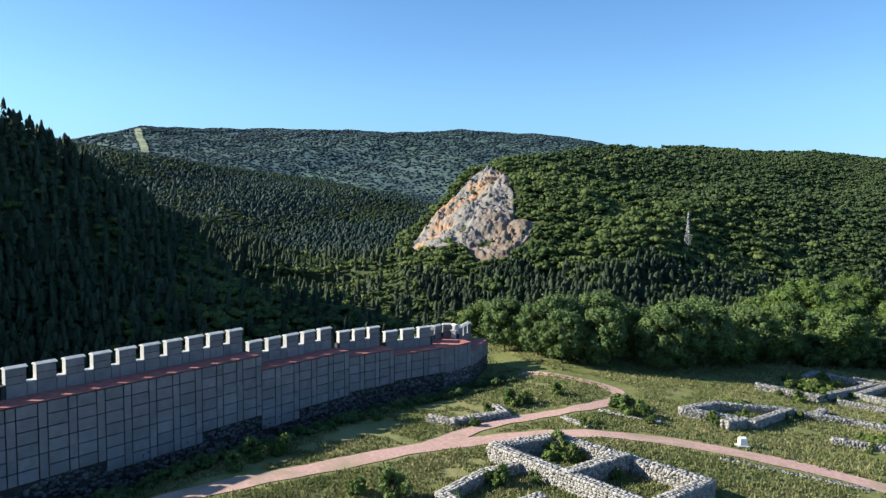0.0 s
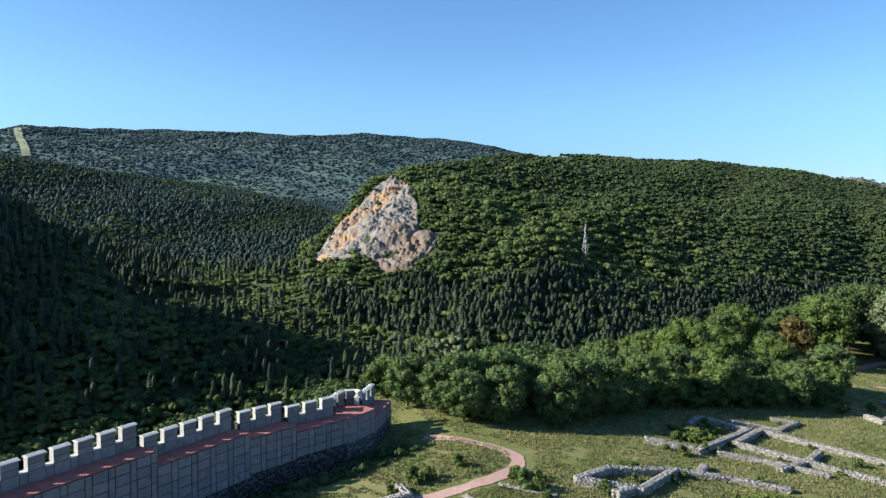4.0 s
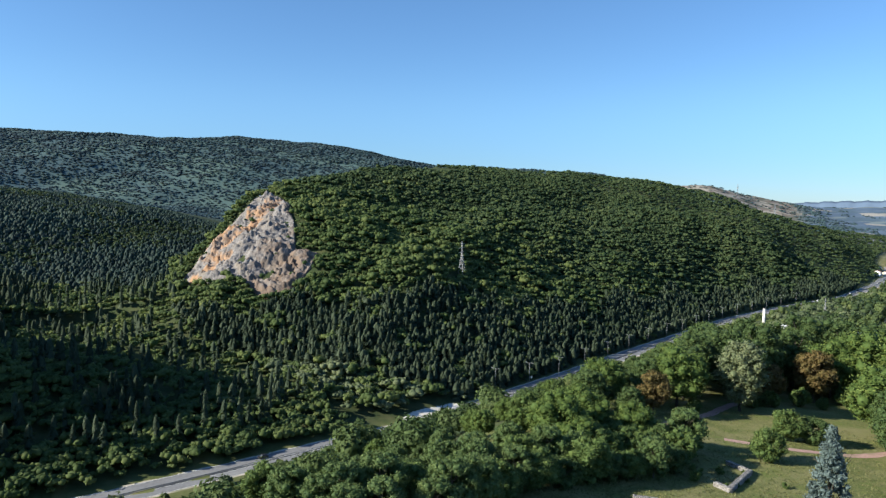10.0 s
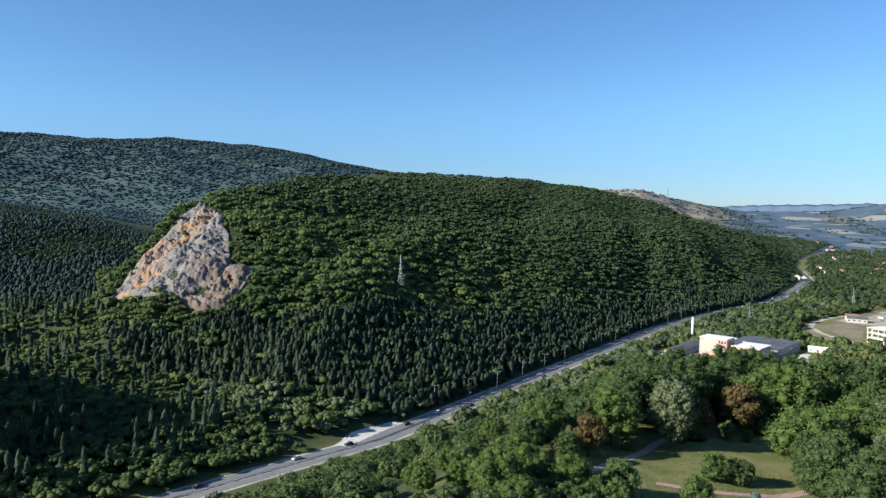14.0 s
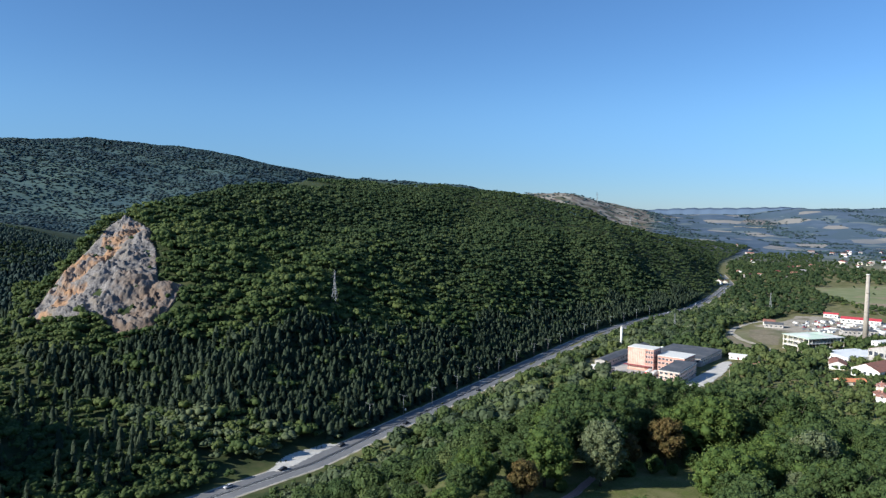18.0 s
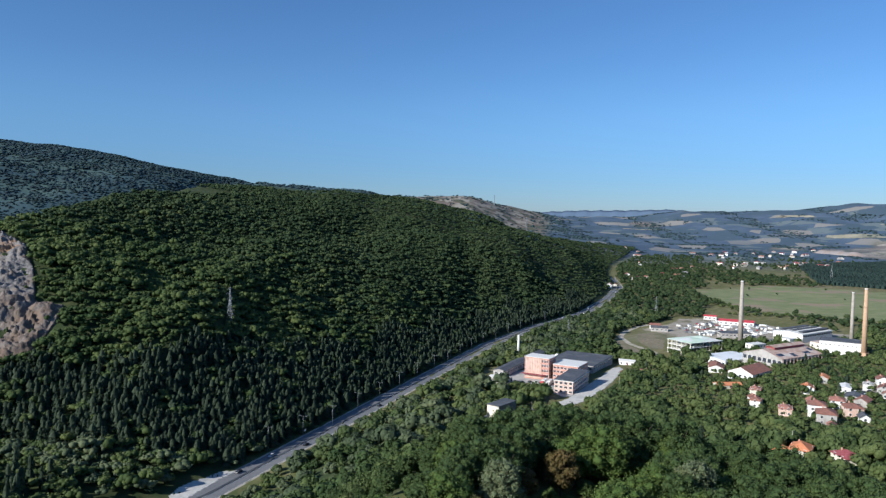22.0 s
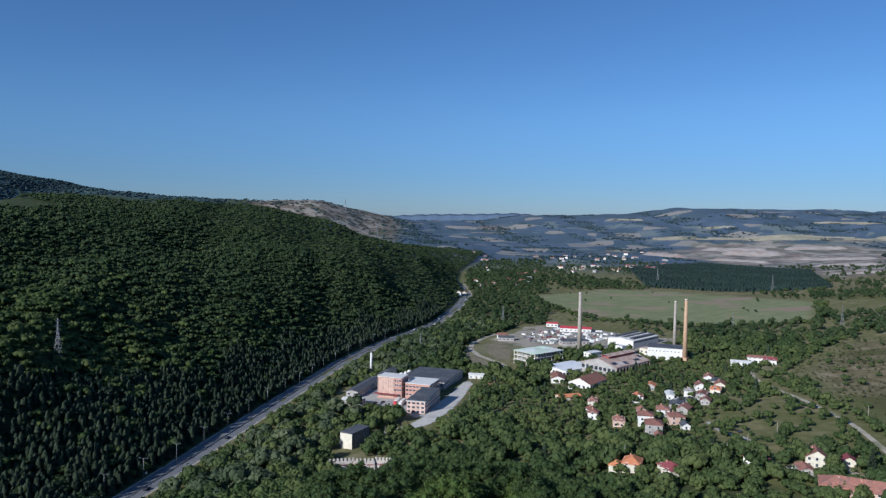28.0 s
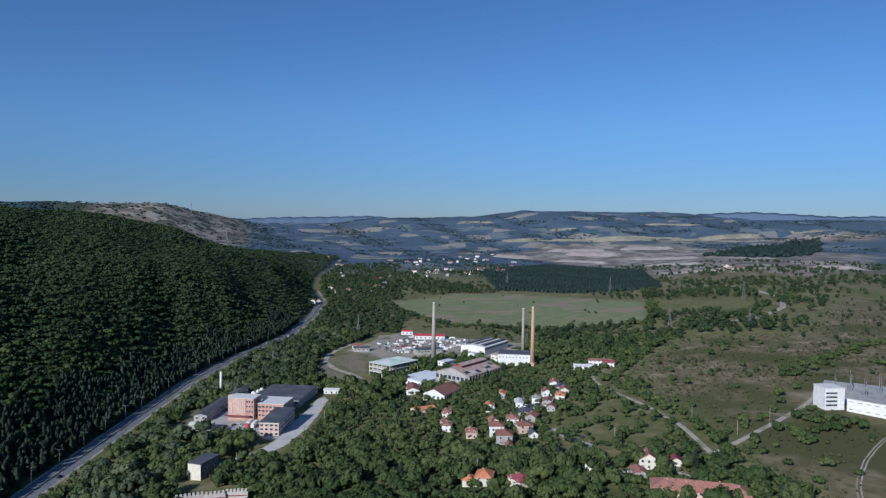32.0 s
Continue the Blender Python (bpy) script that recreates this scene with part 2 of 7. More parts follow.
MINE = [(2777, 1356), (3197, 1366), (3425, 1164), (3522, 778), (3233, 266), (3215, -63), (2076, -43), (1581, 127), (1990, 308), (1640, 384), (2094, 606), (2411, 1007)]
FIELDS = [[(3357, 1285), (3939, 326), (4203, -78), (3852, -73), (3663, 546)], [(2761, 1571), (2851, 1448), (2722, 1382), (2663, 1515)], [(3230, 2684), (3334, 2478), (3199, 2378), (3074, 2514)]]


def sstep(x):
    x = np.clip(x, 0, 1)
    return x * x * (3 - 2 * x)


def smax(a, b, k):
    return 0.5 * (a + b + np.sqrt((a - b) ** 2 + k * k))


def road_y(x):
    return np.interp(x, ROAD_X, ROAD_Y)


def poly_distance(x, y, rim):
    """Signed distance to a closed outline, positive outside."""
    best, inside = np.full(np.shape(x), 1e9), np.zeros(np.shape(x), bool)
    for (ax, ay), (bx, by) in zip(rim, rim[1:] + rim[:1]):
        ex, ey = bx - ax, by - ay
        k = np.clip(((x - ax) * ex + (y - ay) * ey) / (ex * ex + ey * ey), 0, 1)
        best = np.minimum(best, np.hypot(x - ax - k * ex, y - ay - k * ey))
        cross = ((ay > y) != (by > y)) & (x < (bx - ax) * (y - ay) / (by - ay + 1e-9) + ax)
        inside ^= cross
    return np.where(inside, -best, best)


def edge_distance(x, y):
    return poly_distance(x, y, EDGE)


def waves(x, y, size, seed):
    """A cheap smooth unevenness between about -1 and 1."""
    a, b = x / size, y / size
    return (np.sin(a * 1.3 + seed) * np.cos(b * 1.1 - seed * 2) + 0.5 * np.sin(a * 2.7 - b * 1.9 + seed * 3) + 0.3 * np.cos(a * 4.1 + b * 5.3 + seed)) / 1.5


def ground(x, y):
    """The height of the land at (x, y), in metres over the grass of the fortress."""
    x, y = np.asarray(x, float), np.asarray(y, float)
    d, az = np.hypot(x, y), np.degrees(np.arctan2(x, y))
    # plain, sloping down to the river
    v = np.maximum(y - 0.15 * (x - 400), 0)
    plain = -71 + 36 * np.exp(-((v / 260) ** 1.8)) + 1.2 * waves(x, y, 90, 1.0) * sstep((d - 250) / 200)
    n = (y - road_y(x)) * 0.87
    plain = plain + (-69.3 - plain) * sstep(1 - (np.abs(n) - 12) / 45) * (x < 1300)
    # side valley behind the gorge
    plain = plain + np.clip(y - 300, 0, 900) * 0.085 * sstep((60 - x) / 120) * sstep((n - 20) / 60)
    # fortress hill
    e = edge_distance(x, y)
    top = 1.3 - 0.085 * np.maximum(x - 10, 0) - 0.02 * np.maximum(y - 40, 0)
    west = sstep((20 - x) / 40)
    drop = np.maximum(e, 0) * (0.47 + 0.45 * west - 0.15 * sstep((x - 105) / 60))
    hill = np.where(e < 0, top, np.maximum(top, -12) - drop) + 0.15 * waves(x, y, 9, 2.0)
    # the ground falls off to the foot of the wall
    foot = poly_distance(x, y, [(-40, 9.5), (-20.6, 34.8), (-11.4, 46.6), (-6.4, 52.7), (-3.2, 55.4), (3.1, 61.1), (4.9, 66.2), (-10, 66), (-60, 20)])
    hill = hill - 1.7 * np.exp(-((np.maximum(foot, 0) / 3.2) ** 2)) * sstep((60 - d) / 30 + 0.6)
    z = smax(plain, hill, 4.0 * sstep(e / 30) + 0.01)
    # the long wooded ridge beyond the road
    s = (x - 132) * 0.856 + (y - 322) * 0.517
    m = np.maximum(n - 10, 0)
    rise = 112 * (1 - np.exp(-((m / 150) ** 1.3))) + 100 * (1 - np.exp(-np.maximum(m - 250, 0) / 400))
    rise = rise * (0.2 + 0.8 * sstep((s + 110) / 190)) * (1 - 0.75 * sstep((s - 1050) / 1300))
    back = -((x + 22) * 0.849 - (y - 519) * 0.528)
    rise = rise * (1 - 0.8 * sstep(back / 70) * sstep((y - 505) / 40))
    ridge = -69 + rise + 5 * waves(x, y, 70, 3.0) * sstep(m / 100) + 4.2 * waves(x, y, 31, 8.3) * sstep((m - 20) / 60) * sstep((250 - m) / 80)
    z = np.where(n > 0, smax(z, ridge, 6.0 * sstep(m / 30) + 0.01), z)
    # dark spur over the gorge
    crest = np.where(x < -42, 32 + 0.40 * (-42 - x) + 0.47 * np.maximum(-110 - x, 0), 32 * (1 - (x + 42) / 80))
    cliff = sstep((-80 - x) / 60)
    # the unseen western end is cut down so the sun reaches the gorge
    spur = -69 + np.clip(crest, 0, 150) * (1 - 0.75 * sstep((-212 - x) / 60)) * (1 - np.exp(-((np.maximum(n - 8, 0) / (56 + 44 * cliff)) ** 1.5))) * (1 - 0.60 * sstep((n - 60 - 80 * cliff) / (75 - 10 * cliff))) + 3 * waves(x, y, 30, 4.0) * sstep(n / 50)
    z = np.where(n > 0, smax(z, spur, 4.0 * sstep(n / 30) + 0.01), z)
    # conifer ridge behind it
    mid = np.interp(az, [-70, -40, -24, -16, -10, -3, 4, 10], [110, 95, 70, 50, 36, 12, -20, -60])
    mid = -45 + (mid + 45) * sstep((d - 560) / 480) + 5 * waves(x, y, 80, 5.0)
    z = np.where((d > 500) & (az < 12) & (az > -100), smax(z, mid, 12.0), z)
    # the highest ridge, the rocky knoll and the hills round the plain
    up = np.interp(az, [-180, -60, -32, -27, -22, -10, 2, 8, 12, 17, 24, 30, 35, 38.5, 41, 44, 48, 54, 60, 68, 75, 84, 92, 110, 180],
                   [190, 265, 285, 262, 330, 348, 354, 336, 312, 236, 160, 130, 140, 150, 105, 38, 40, 80, 96, 138, 130, 100, 96, 110, 200])
    start = np.interp(az, [-10, 20, 36, 44, 50], [1500, 1900, 2600, 3000, 3100])
    span = np.interp(az, [-10, 20, 36, 44, 50], [2400, 2000, 1300, 1300, 1700])
    high = -66 + (up + 66) * sstep((d - start) / span) + (14 * waves(x, y, 230, 6.0) + 5 * waves(x, y, 90, 7.0)) * sstep((d - start) / 900)
    z = np.where(d > start, smax(z, high, 10.0), z)
    # low bare rise in the plain
    z = z + 10 * np.exp(-((((x - 1780) * 0.94 + (y - 1530) * 0.34) / 330) ** 2) - (((y - 1530) * 0.94 - (x - 1780) * 0.34) / 60) ** 2)
    z = z + 10 * np.exp(-(((x - 1500) / 600) ** 2) - ((y - 120) / 160) ** 2)
    return z


def gz(x, y):
    return float(ground(x, y))


def mesh_from(name, verts, faces, mats, smooth=False, index=None, tone=None):
    me = bpy.data.meshes.new(name)
    verts, faces = np.asarray(verts, np.float32), np.asarray(faces, np.int32)
    nf, k = faces.shape
    me.vertices.add(len(verts))
    me.vertices.foreach_set("co", verts.ravel())
    me.loops.add(nf * k)
    me.loops.foreach_set("vertex_index", faces.ravel())
    me.polygons.add(nf)
    me.polygons.foreach_set("loop_start", np.arange(0, nf * k, k, dtype=np.int32))
    if smooth:
        me.polygons.foreach_set("use_smooth", np.ones(nf, bool))
    for m in mats if isinstance(mats, (list, tuple)) else [mats]:
        me.materials.append(m)
    if index is not None:
        me.polygons.foreach_set("material_index", np.asarray(index, np.int32))
    if tone is not None:
        me.attributes.new("tone", "FLOAT", "POINT").data.foreach_set("value", np.asarray(tone, np.float32))
    me.update(calc_edges=True)
    return me


def ground_material():
    """Grass, dry grass, forest floor and bare earth by smooth zone weights; distant land carries haze in its colours.
    """
    m = bpy.data.materials.new("land")
    m.use_nodes = True
    nt, p = m.node_tree, m.node_tree.nodes["Principled BSDF"]
    p.inputs["Roughness"].default_value = 0.95
    p.inputs["Specular IOR Level"].default_value = 0.1
    geo = nt.nodes.new("ShaderNodeNewGeometry")

    def noise_at(s, detail):
        q = nt.nodes.new("ShaderNodeTexNoise")
        q.inputs["Scale"].default_value, q.inputs["Detail"].default_value = s, detail
        nt.links.new(geo.outputs["Position"], q.inputs["Vector"])
        return q.outputs[0]

    def blend(a, b, f):
        q = nt.nodes.new("ShaderNodeMix")
        q.data_type = "RGBA"
        for sock, v in ((q.inputs[6], a), (q.inputs[7], b)):
            if isinstance(v, tuple):
                sock.default_value = (*v, 1)
            else:
                nt.links.new(v, sock)
        nt.links.new(f, q.inputs[0])
        return q.outputs[2]

    def ramp(f, lo, hi):
        q = nt.nodes.new("ShaderNodeMapRange")
        q.inputs[1].default_value, q.inputs[2].default_value = lo, hi
        nt.links.new(f, q.inputs[0])
        return q.outputs[0]

    fine, mid, wide = noise_at(2.5, 6), noise_at(0.16, 6), noise_at(0.012, 8)
    grass = blend((0.094, 0.113, 0.036), (0.190, 0.192, 0.074), ramp(fine, 0.3, 0.7))
    grass = blend(grass, (0.132, 0.162, 0.045), ramp(noise_at(0.5, 5), 0.5, 0.7))
    grass = blend(grass, (0.255, 0.228, 0.115), ramp(mid, 0.46, 0.78))
    dry = blend((0.122, 0.108, 0.053), (0.235, 0.196, 0.112), ramp(mid, 0.35, 0.65))
    dry = blend(dry, (0.32, 0.26, 0.17), ramp(noise_at(0.05, 6), 0.54, 0.68))
    dry = blend(dry, (0.105, 0.105, 0.042), ramp(wide, 0.52, 0.62))
    wood = blend((0.040, 0.058, 0.024), (0.075, 0.082, 0.038), ramp(mid, 0.4, 0.7))
    bare = blend((0.28, 0.215, 0.19), (0.50, 0.44, 0.38), ramp(wide, 0.45, 0.55))
    bare = blend(bare, (0.15, 0.145, 0.11), ramp(noise_at(0.014, 8), 0.5, 0.58))
    cells = nt.nodes.new("ShaderNodeTexVoronoi")
    cells.inputs["Scale"].default_value, cells.inputs["Randomness"].default_value = 0.009, 0.9
    nt.links.new(geo.outputs["Position"], cells.inputs["Vector"])
    field = nt.nodes.new("ShaderNodeSeparateColor")
    nt.links.new(cells.outputs["Color"], field.inputs[0])
    # far farmland: blue distance haze is mixed into the field colours
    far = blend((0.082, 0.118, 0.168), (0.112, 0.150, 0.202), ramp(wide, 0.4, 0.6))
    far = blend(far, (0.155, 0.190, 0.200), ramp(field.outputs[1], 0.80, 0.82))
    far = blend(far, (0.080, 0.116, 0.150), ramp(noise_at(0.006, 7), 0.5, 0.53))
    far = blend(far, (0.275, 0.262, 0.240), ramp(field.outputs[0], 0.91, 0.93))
    zone = nt.nodes.new("ShaderNodeAttribute")
    zone.attribute_name = "zone"
    sep = nt.nodes.new("ShaderNodeSeparateColor")
    nt.links.new(zone.outputs["Color"], sep.inputs[0])
    col = blend(grass, wood, sep.outputs[0])
    col = blend(col, dry, sep.outputs[1])
    mead = nt.nodes.new("ShaderNodeAttribute")
    mead.attribute_name = "meadow"
    pasture = blend((0.185, 0.212, 0.098), (0.252, 0.258, 0.134), ramp(noise_at(0.05, 6), 0.35, 0.65))
    pasture = blend(pasture, (0.30, 0.235, 0.165), ramp(wide, 0.56, 0.62))
    col = blend(col, pasture, mead.outputs["Fac"])
    col = blend(col, bare, sep.outputs[2])
    back = nt.nodes.new("ShaderNodeAttribute")
    back.attribute_name = "remote"
    # ground of the far wooded ridge, painted with the same haze blue
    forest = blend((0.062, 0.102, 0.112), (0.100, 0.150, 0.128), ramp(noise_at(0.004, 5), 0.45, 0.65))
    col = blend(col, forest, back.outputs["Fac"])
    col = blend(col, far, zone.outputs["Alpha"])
    nt.links.new(col, p.inputs["Base Color"])
    b = nt.nodes.new("ShaderNodeBump")
    b.inputs["Strength"].default_value, b.inputs["Distance"].default_value = 0.5, 0.15
    nt.links.new(fine, b.inputs["Height"])
    nt.links.new(b.outputs[0], p.inputs["Normal"])
    return m


def build_ground():
    rings = np.r_[0.02, np.geomspace(4, 4900, 300)]
    azs = np.radians(np.r_[np.arange(-60, 110, 0.4), np.arange(110, 300, 2.5)])
    dd, aa = np.meshgrid(rings, azs, indexing="ij")
    x, y = dd * np.sin(aa), dd * np.cos(aa)
    z = ground(x, y)
    nr, na = x.shape
    i, j = np.meshgrid(np.arange(nr - 1), np.arange(na), indexing="ij")
    jn = (j + 1) % na
    faces = np.stack([i * na + j, i * na + jn, (i + 1) * na + jn, (i + 1) * na + j], -1).reshape(-1, 4)
    me = mesh_from("ground", np.stack([x, y, z], -1).reshape(-1, 3), faces, ground_material(), smooth=True)
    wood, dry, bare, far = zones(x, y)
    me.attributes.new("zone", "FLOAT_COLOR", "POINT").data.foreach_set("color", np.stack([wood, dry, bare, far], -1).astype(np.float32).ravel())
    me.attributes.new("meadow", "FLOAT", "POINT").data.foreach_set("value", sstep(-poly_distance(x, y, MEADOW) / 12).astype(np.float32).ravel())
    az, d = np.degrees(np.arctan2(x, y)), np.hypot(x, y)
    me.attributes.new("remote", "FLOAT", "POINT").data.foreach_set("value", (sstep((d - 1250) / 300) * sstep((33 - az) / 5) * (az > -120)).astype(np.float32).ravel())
    return tagged(new("ground", me), "grassy hilltop, wooded slopes and broad dry valley floor", "ground", kind="structure")


def zones(x, y):
    """Weights of forest floor, dry grass, bare earth and haze-tinted far farmland."""
    e, d = edge_distance(x, y), np.hypot(x, y)
    az, n = np.degrees(np.arctan2(x, y)), (y - road_y(x)) * 0.87
    wood = sstep((e + 2) / 8) * sstep((175 - e) / 40)
    steppe = sstep(-poly_distance(x, y, STEPPE) / 25)
    meadow = sstep(-poly_distance(x, y, MEADOW) / 12)
    plain_far = sstep((d - 1150) / 400) * sstep((az - 47) / 6)
    dry = np.maximum(np.maximum(steppe, meadow * 0.55), np.maximum(plain_far * (0.3 + 0.5 * sstep((az - 58) / 8)), 0.45 * sstep((e - 150) / 40) * (n < 0)))
    mine = sstep(-(poly_distance(x, y, MINE) + 40 * waves(x, y, 90, 2.0)) / 60) * (0.8 + 0.2 * waves(x, y, 260, 3.0))
    for rim in FIELDS:
        mine = np.maximum(mine, sstep(-poly_distance(x, y, rim) / 30) * 0.8)
    knoll = sstep((az - 32) / 2) * sstep((45 - az) / 1.5) * sstep((d - 2800) / 300)
    bare = np.clip(np.maximum(np.maximum(mine, 0.62 * knoll), 1.5 * np.exp(-((((x - 1780) * 0.94 + (y - 1530) * 0.34) / 300) ** 2) - (((y - 1500) * 0.94 - (x - 1780) * 0.34) / 45) ** 2)), 0, 1)
    bare = np.maximum(bare, 0.3 * np.exp(-(((x - 640) / 60) ** 2) - ((y - 478) / 30) ** 2))
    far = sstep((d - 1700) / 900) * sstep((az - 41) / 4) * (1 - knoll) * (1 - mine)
    ledge = sstep((waves(x, y, 16, 5.5) - 0.5) / 0.1) * (n > 10) * (n < 70) * (x < 20) * (x > -85)
    dry = np.maximum(dry, 0.9 * ledge)
    wood = np.maximum(wood, sstep(n / 15)) * (1 - dry)
    return wood, dry, bare, far


GROUND = build_ground()



def far_ranges():
    """Mountain ranges that stand behind the hills of the plain, their haze painted in pale blue."""
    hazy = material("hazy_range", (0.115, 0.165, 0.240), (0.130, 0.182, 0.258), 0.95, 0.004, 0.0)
    for name, turns, tops in (("backdrop_1", [40, 42, 46.6, 50.2, 53.7, 56, 58], [20, 62, 83, 88, 97, 80, 40]), ("backdrop_2", [73, 75.3, 76.4, 77.6, 80, 82.5, 85, 88.3, 92, 96], [70, 112, 142, 122, 134, 144, 134, 118, 126, 118])):
        a = np.arange(turns[0], turns[-1], 0.2)
        top = np.interp(a, turns, tops) + 2.5 * np.sin(a * 5.1) + 1.5 * np.sin(a * 11.7 + 1)
        rows = [(4600, top * 0 - 40), (4840, top - 14), (4880, top), (4896, top - 60)]
        vs = np.concatenate([np.stack([d * np.sin(np.radians(a)), d * np.cos(np.radians(a)), z], -1) for d, z in rows])
        k = len(a)
        faces = [(r * k + i, r * k + i + 1, (r + 1) * k + i + 1, (r + 1) * k + i) for r in range(3) for i in range(k - 1)]
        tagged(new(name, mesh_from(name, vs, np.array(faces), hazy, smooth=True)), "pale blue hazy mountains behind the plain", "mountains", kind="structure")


far_ranges()

# ---- woods: many trees too far off to count ----
rng = np.random.default_rng(7)


def ico_points():
    g = (1 + 5 ** 0.5) / 2
    v = np.array([(-1, g, 0), (1, g, 0), (-1, -g, 0), (1, -g, 0), (0, -1, g), (0, 1, g), (0, -1, -g), (0, 1, -g), (g, 0, -1), (g, 0, 1), (-g, 0, -1), (-g, 0, 1)], float)
    f = np.array([(0, 11, 5), (0, 5, 1), (0, 1, 7), (0, 7, 10), (0, 10, 11), (1, 5, 9), (5, 11, 4), (11, 10, 2), (10, 7, 6), (7, 1, 8), (3, 9, 4), (3, 4, 2), (3, 2, 6),
                  (3, 6, 8), (3, 8, 9), (4, 9, 5), (2, 4, 11), (6, 2, 10), (8, 6, 7), (9, 8, 1)])
    return v / np.linalg.norm(v[0]), f


def crown_shape(r, sprays, lobes=1, leaf=1.0):
    """A broadleaf crown of unit width: uneven lobes and ragged sprays of leaves round them. Returns vertices and triangles."""
    v, f = ico_points()
    vs, fs, at, balls = [], [], 0, []
    for k in range(lobes):
        if lobes == 1:
            c, rad = np.array((0, 0, 0.85)), 0.78
        else:
            a = 2 * math.pi * (k + r.uniform(-0.3, 0.3)) / (lobes - 1)
            out = r.uniform(0, 0.15) if k == 0 else r.uniform(0.4, 0.66)
            c, rad = np.array((math.cos(a) * out, math.sin(a) * out, r.uniform(0.85, 1.02) if k == 0 else r.uniform(0.55, 0.95))), r.uniform(0.42, 0.60)
        balls.append((c, rad))
        vs.append(v * r.uniform(0.75, 1.15, (12, 1)) * rad * (0.8 if sprays > 60 else 1.0) * np.array((1, 1, 0.85)) + c)
        fs.append(f + at)
        at += 12
    for _ in range(sprays):
        w = r.normal(size=3)
        w /= np.linalg.norm(w)
        if w[2] < -0.3:
            w[2] *= -1
        c0, rad = balls[int(r.integers(len(balls)))]
        c = w * rad * r.uniform(0.78 if sprays > 60 else 0.95, 1.25) * np.array((1, 1, 0.88)) + c0
        a = np.cross(w, r.normal(size=3))
        a /= np.linalg.norm(a)
        b = np.cross(w, a) * 0.8 + w * r.uniform(-0.5, 0.5)
        k = r.uniform(0.16, 0.32) * leaf
        vs.append(np.array([c + a * k, c - a * k * 0.6 + b * k * 0.8, c - a * k * 0.5 - b * k]))
        fs.append(np.array([(0, 1, 2)]) + at)
        at += 3
    return np.concatenate(vs), np.concatenate(fs)


def canopy_shape(r, lobes, sprays, leaf=0.5, flat=1.0):
    """A broadleaf crown seen from afar: a heap of uneven lobes with a few leafy sprays."""
    v, f = ico_points()
    vs, fs, at, balls = [], [], 0, []
    for k in range(lobes):
        a, out = 2.4 * k + r.uniform(-0.4, 0.4), 0.62 * math.sqrt((k + 0.15) / lobes)
        c, rad = np.array((math.cos(a) * out, math.sin(a) * out, 1.0 - flat * (r.uniform(0.0, 0.38) + 0.35 * out))), r.uniform(0.30, 0.46) * (1.35 if lobes < 3 else 1.0)
        balls.append((c, rad))
        vs.append(v * r.uniform(0.72, 1.2, (12, 1)) * rad * np.array((1, 1, 0.9 - 0.35 * (1 - flat))) + c)
        fs.append(f + at)
        at += 12
    for _ in range(sprays):
        w = r.normal(size=3)
        w[2] = abs(w[2]) * 0.8
        w /= np.linalg.norm(w)
        c0, rad = balls[int(r.integers(len(balls)))]
        c = w * rad * r.uniform(0.9, 1.2) + c0
        a = np.cross(w, r.normal(size=3))
        a /= np.linalg.norm(a)
        b = np.cross(w, a) * 0.8 + w * r.uniform(-0.6, 0.6)
        k = r.uniform(0.16, 0.34) * leaf
        vs.append(np.array([c + a * k, c - a * k * 0.6 + b * k * 0.8, c - a * k * 0.5 - b * k]))
        fs.append(np.array([(0, 1, 2)]) + at)
        at += 3
    return np.concatenate(vs), np.concatenate(fs)


def conifer_shape(r, tiers=6, sides=4, boughs=0):
    """A pine of unit height: stacked ragged whorls under a blunt top, fuller in the upper half than a spruce."""
    vs, fs, at = [], [], 0
    lean = r.uniform(-0.06, 0.06, 2)
    for k in range(tiers):
        low = k / tiers * 0.80 + 0.05 + r.uniform(-0.03, 0.03)
        high = min(1.0, low + r.uniform(0.20, 0.30))
        if k == tiers - 1:
            high = 1.0
        rad = (0.92 * (1 - low) ** 0.62 + 0.05) * r.uniform(0.8, 1.12)
        n = sides * 2
        ang = np.arange(n) * math.pi / sides + r.uniform(0, 3) + r.uniform(-0.25, 0.25, n)
        rr = np.where(np.arange(n) % 2, 0.55, 1.0) * rad * r.uniform(0.65, 1.2, n)
        ring = np.stack([np.cos(ang) * rr + lean[0] * low, np.sin(ang) * rr + lean[1] * low, low + r.uniform(-0.05, 0.04, n)], -1)
        mid = np.stack([np.cos(ang) * rr * 0.55 + lean[0] * high, np.sin(ang) * rr * 0.55 + lean[1] * high, np.full(n, low * 0.35 + high * 0.65) + r.uniform(-0.02, 0.02, n)], -1)
        vs.append(np.concatenate([ring, mid, [(lean[0] * high, lean[1] * high, high)]]))
        f = []
        for i in range(n):
            j = (i + 1) % n
            f += [(i, j, n + j), (i, n + j, n + i), (n + i, n + j, 2 * n)]
        fs.append(np.array(f) + at)
        at += 2 * n + 1
    for _ in range(boughs):
        f, a = r.uniform(0.12, 0.92), r.uniform(0, 6.28)
        rad = (0.92 * (1 - f) ** 0.62 + 0.05) * r.uniform(0.75, 1.2)
        out = np.array((math.cos(a), math.sin(a), 0.0))
        tip, side = out * rad + (0, 0, f - 0.05), np.array((-out[1], out[0], 0.0)) * r.uniform(0.12, 0.24)
        root = out * rad * 0.45 + (0, 0, f + 0.03)
        vs.append(np.array([tip, root + side, root - side]))
        fs.append(np.array([(0, 1, 2)]) + at)
        at += 3
    return np.concatenate(vs), np.concatenate(fs)


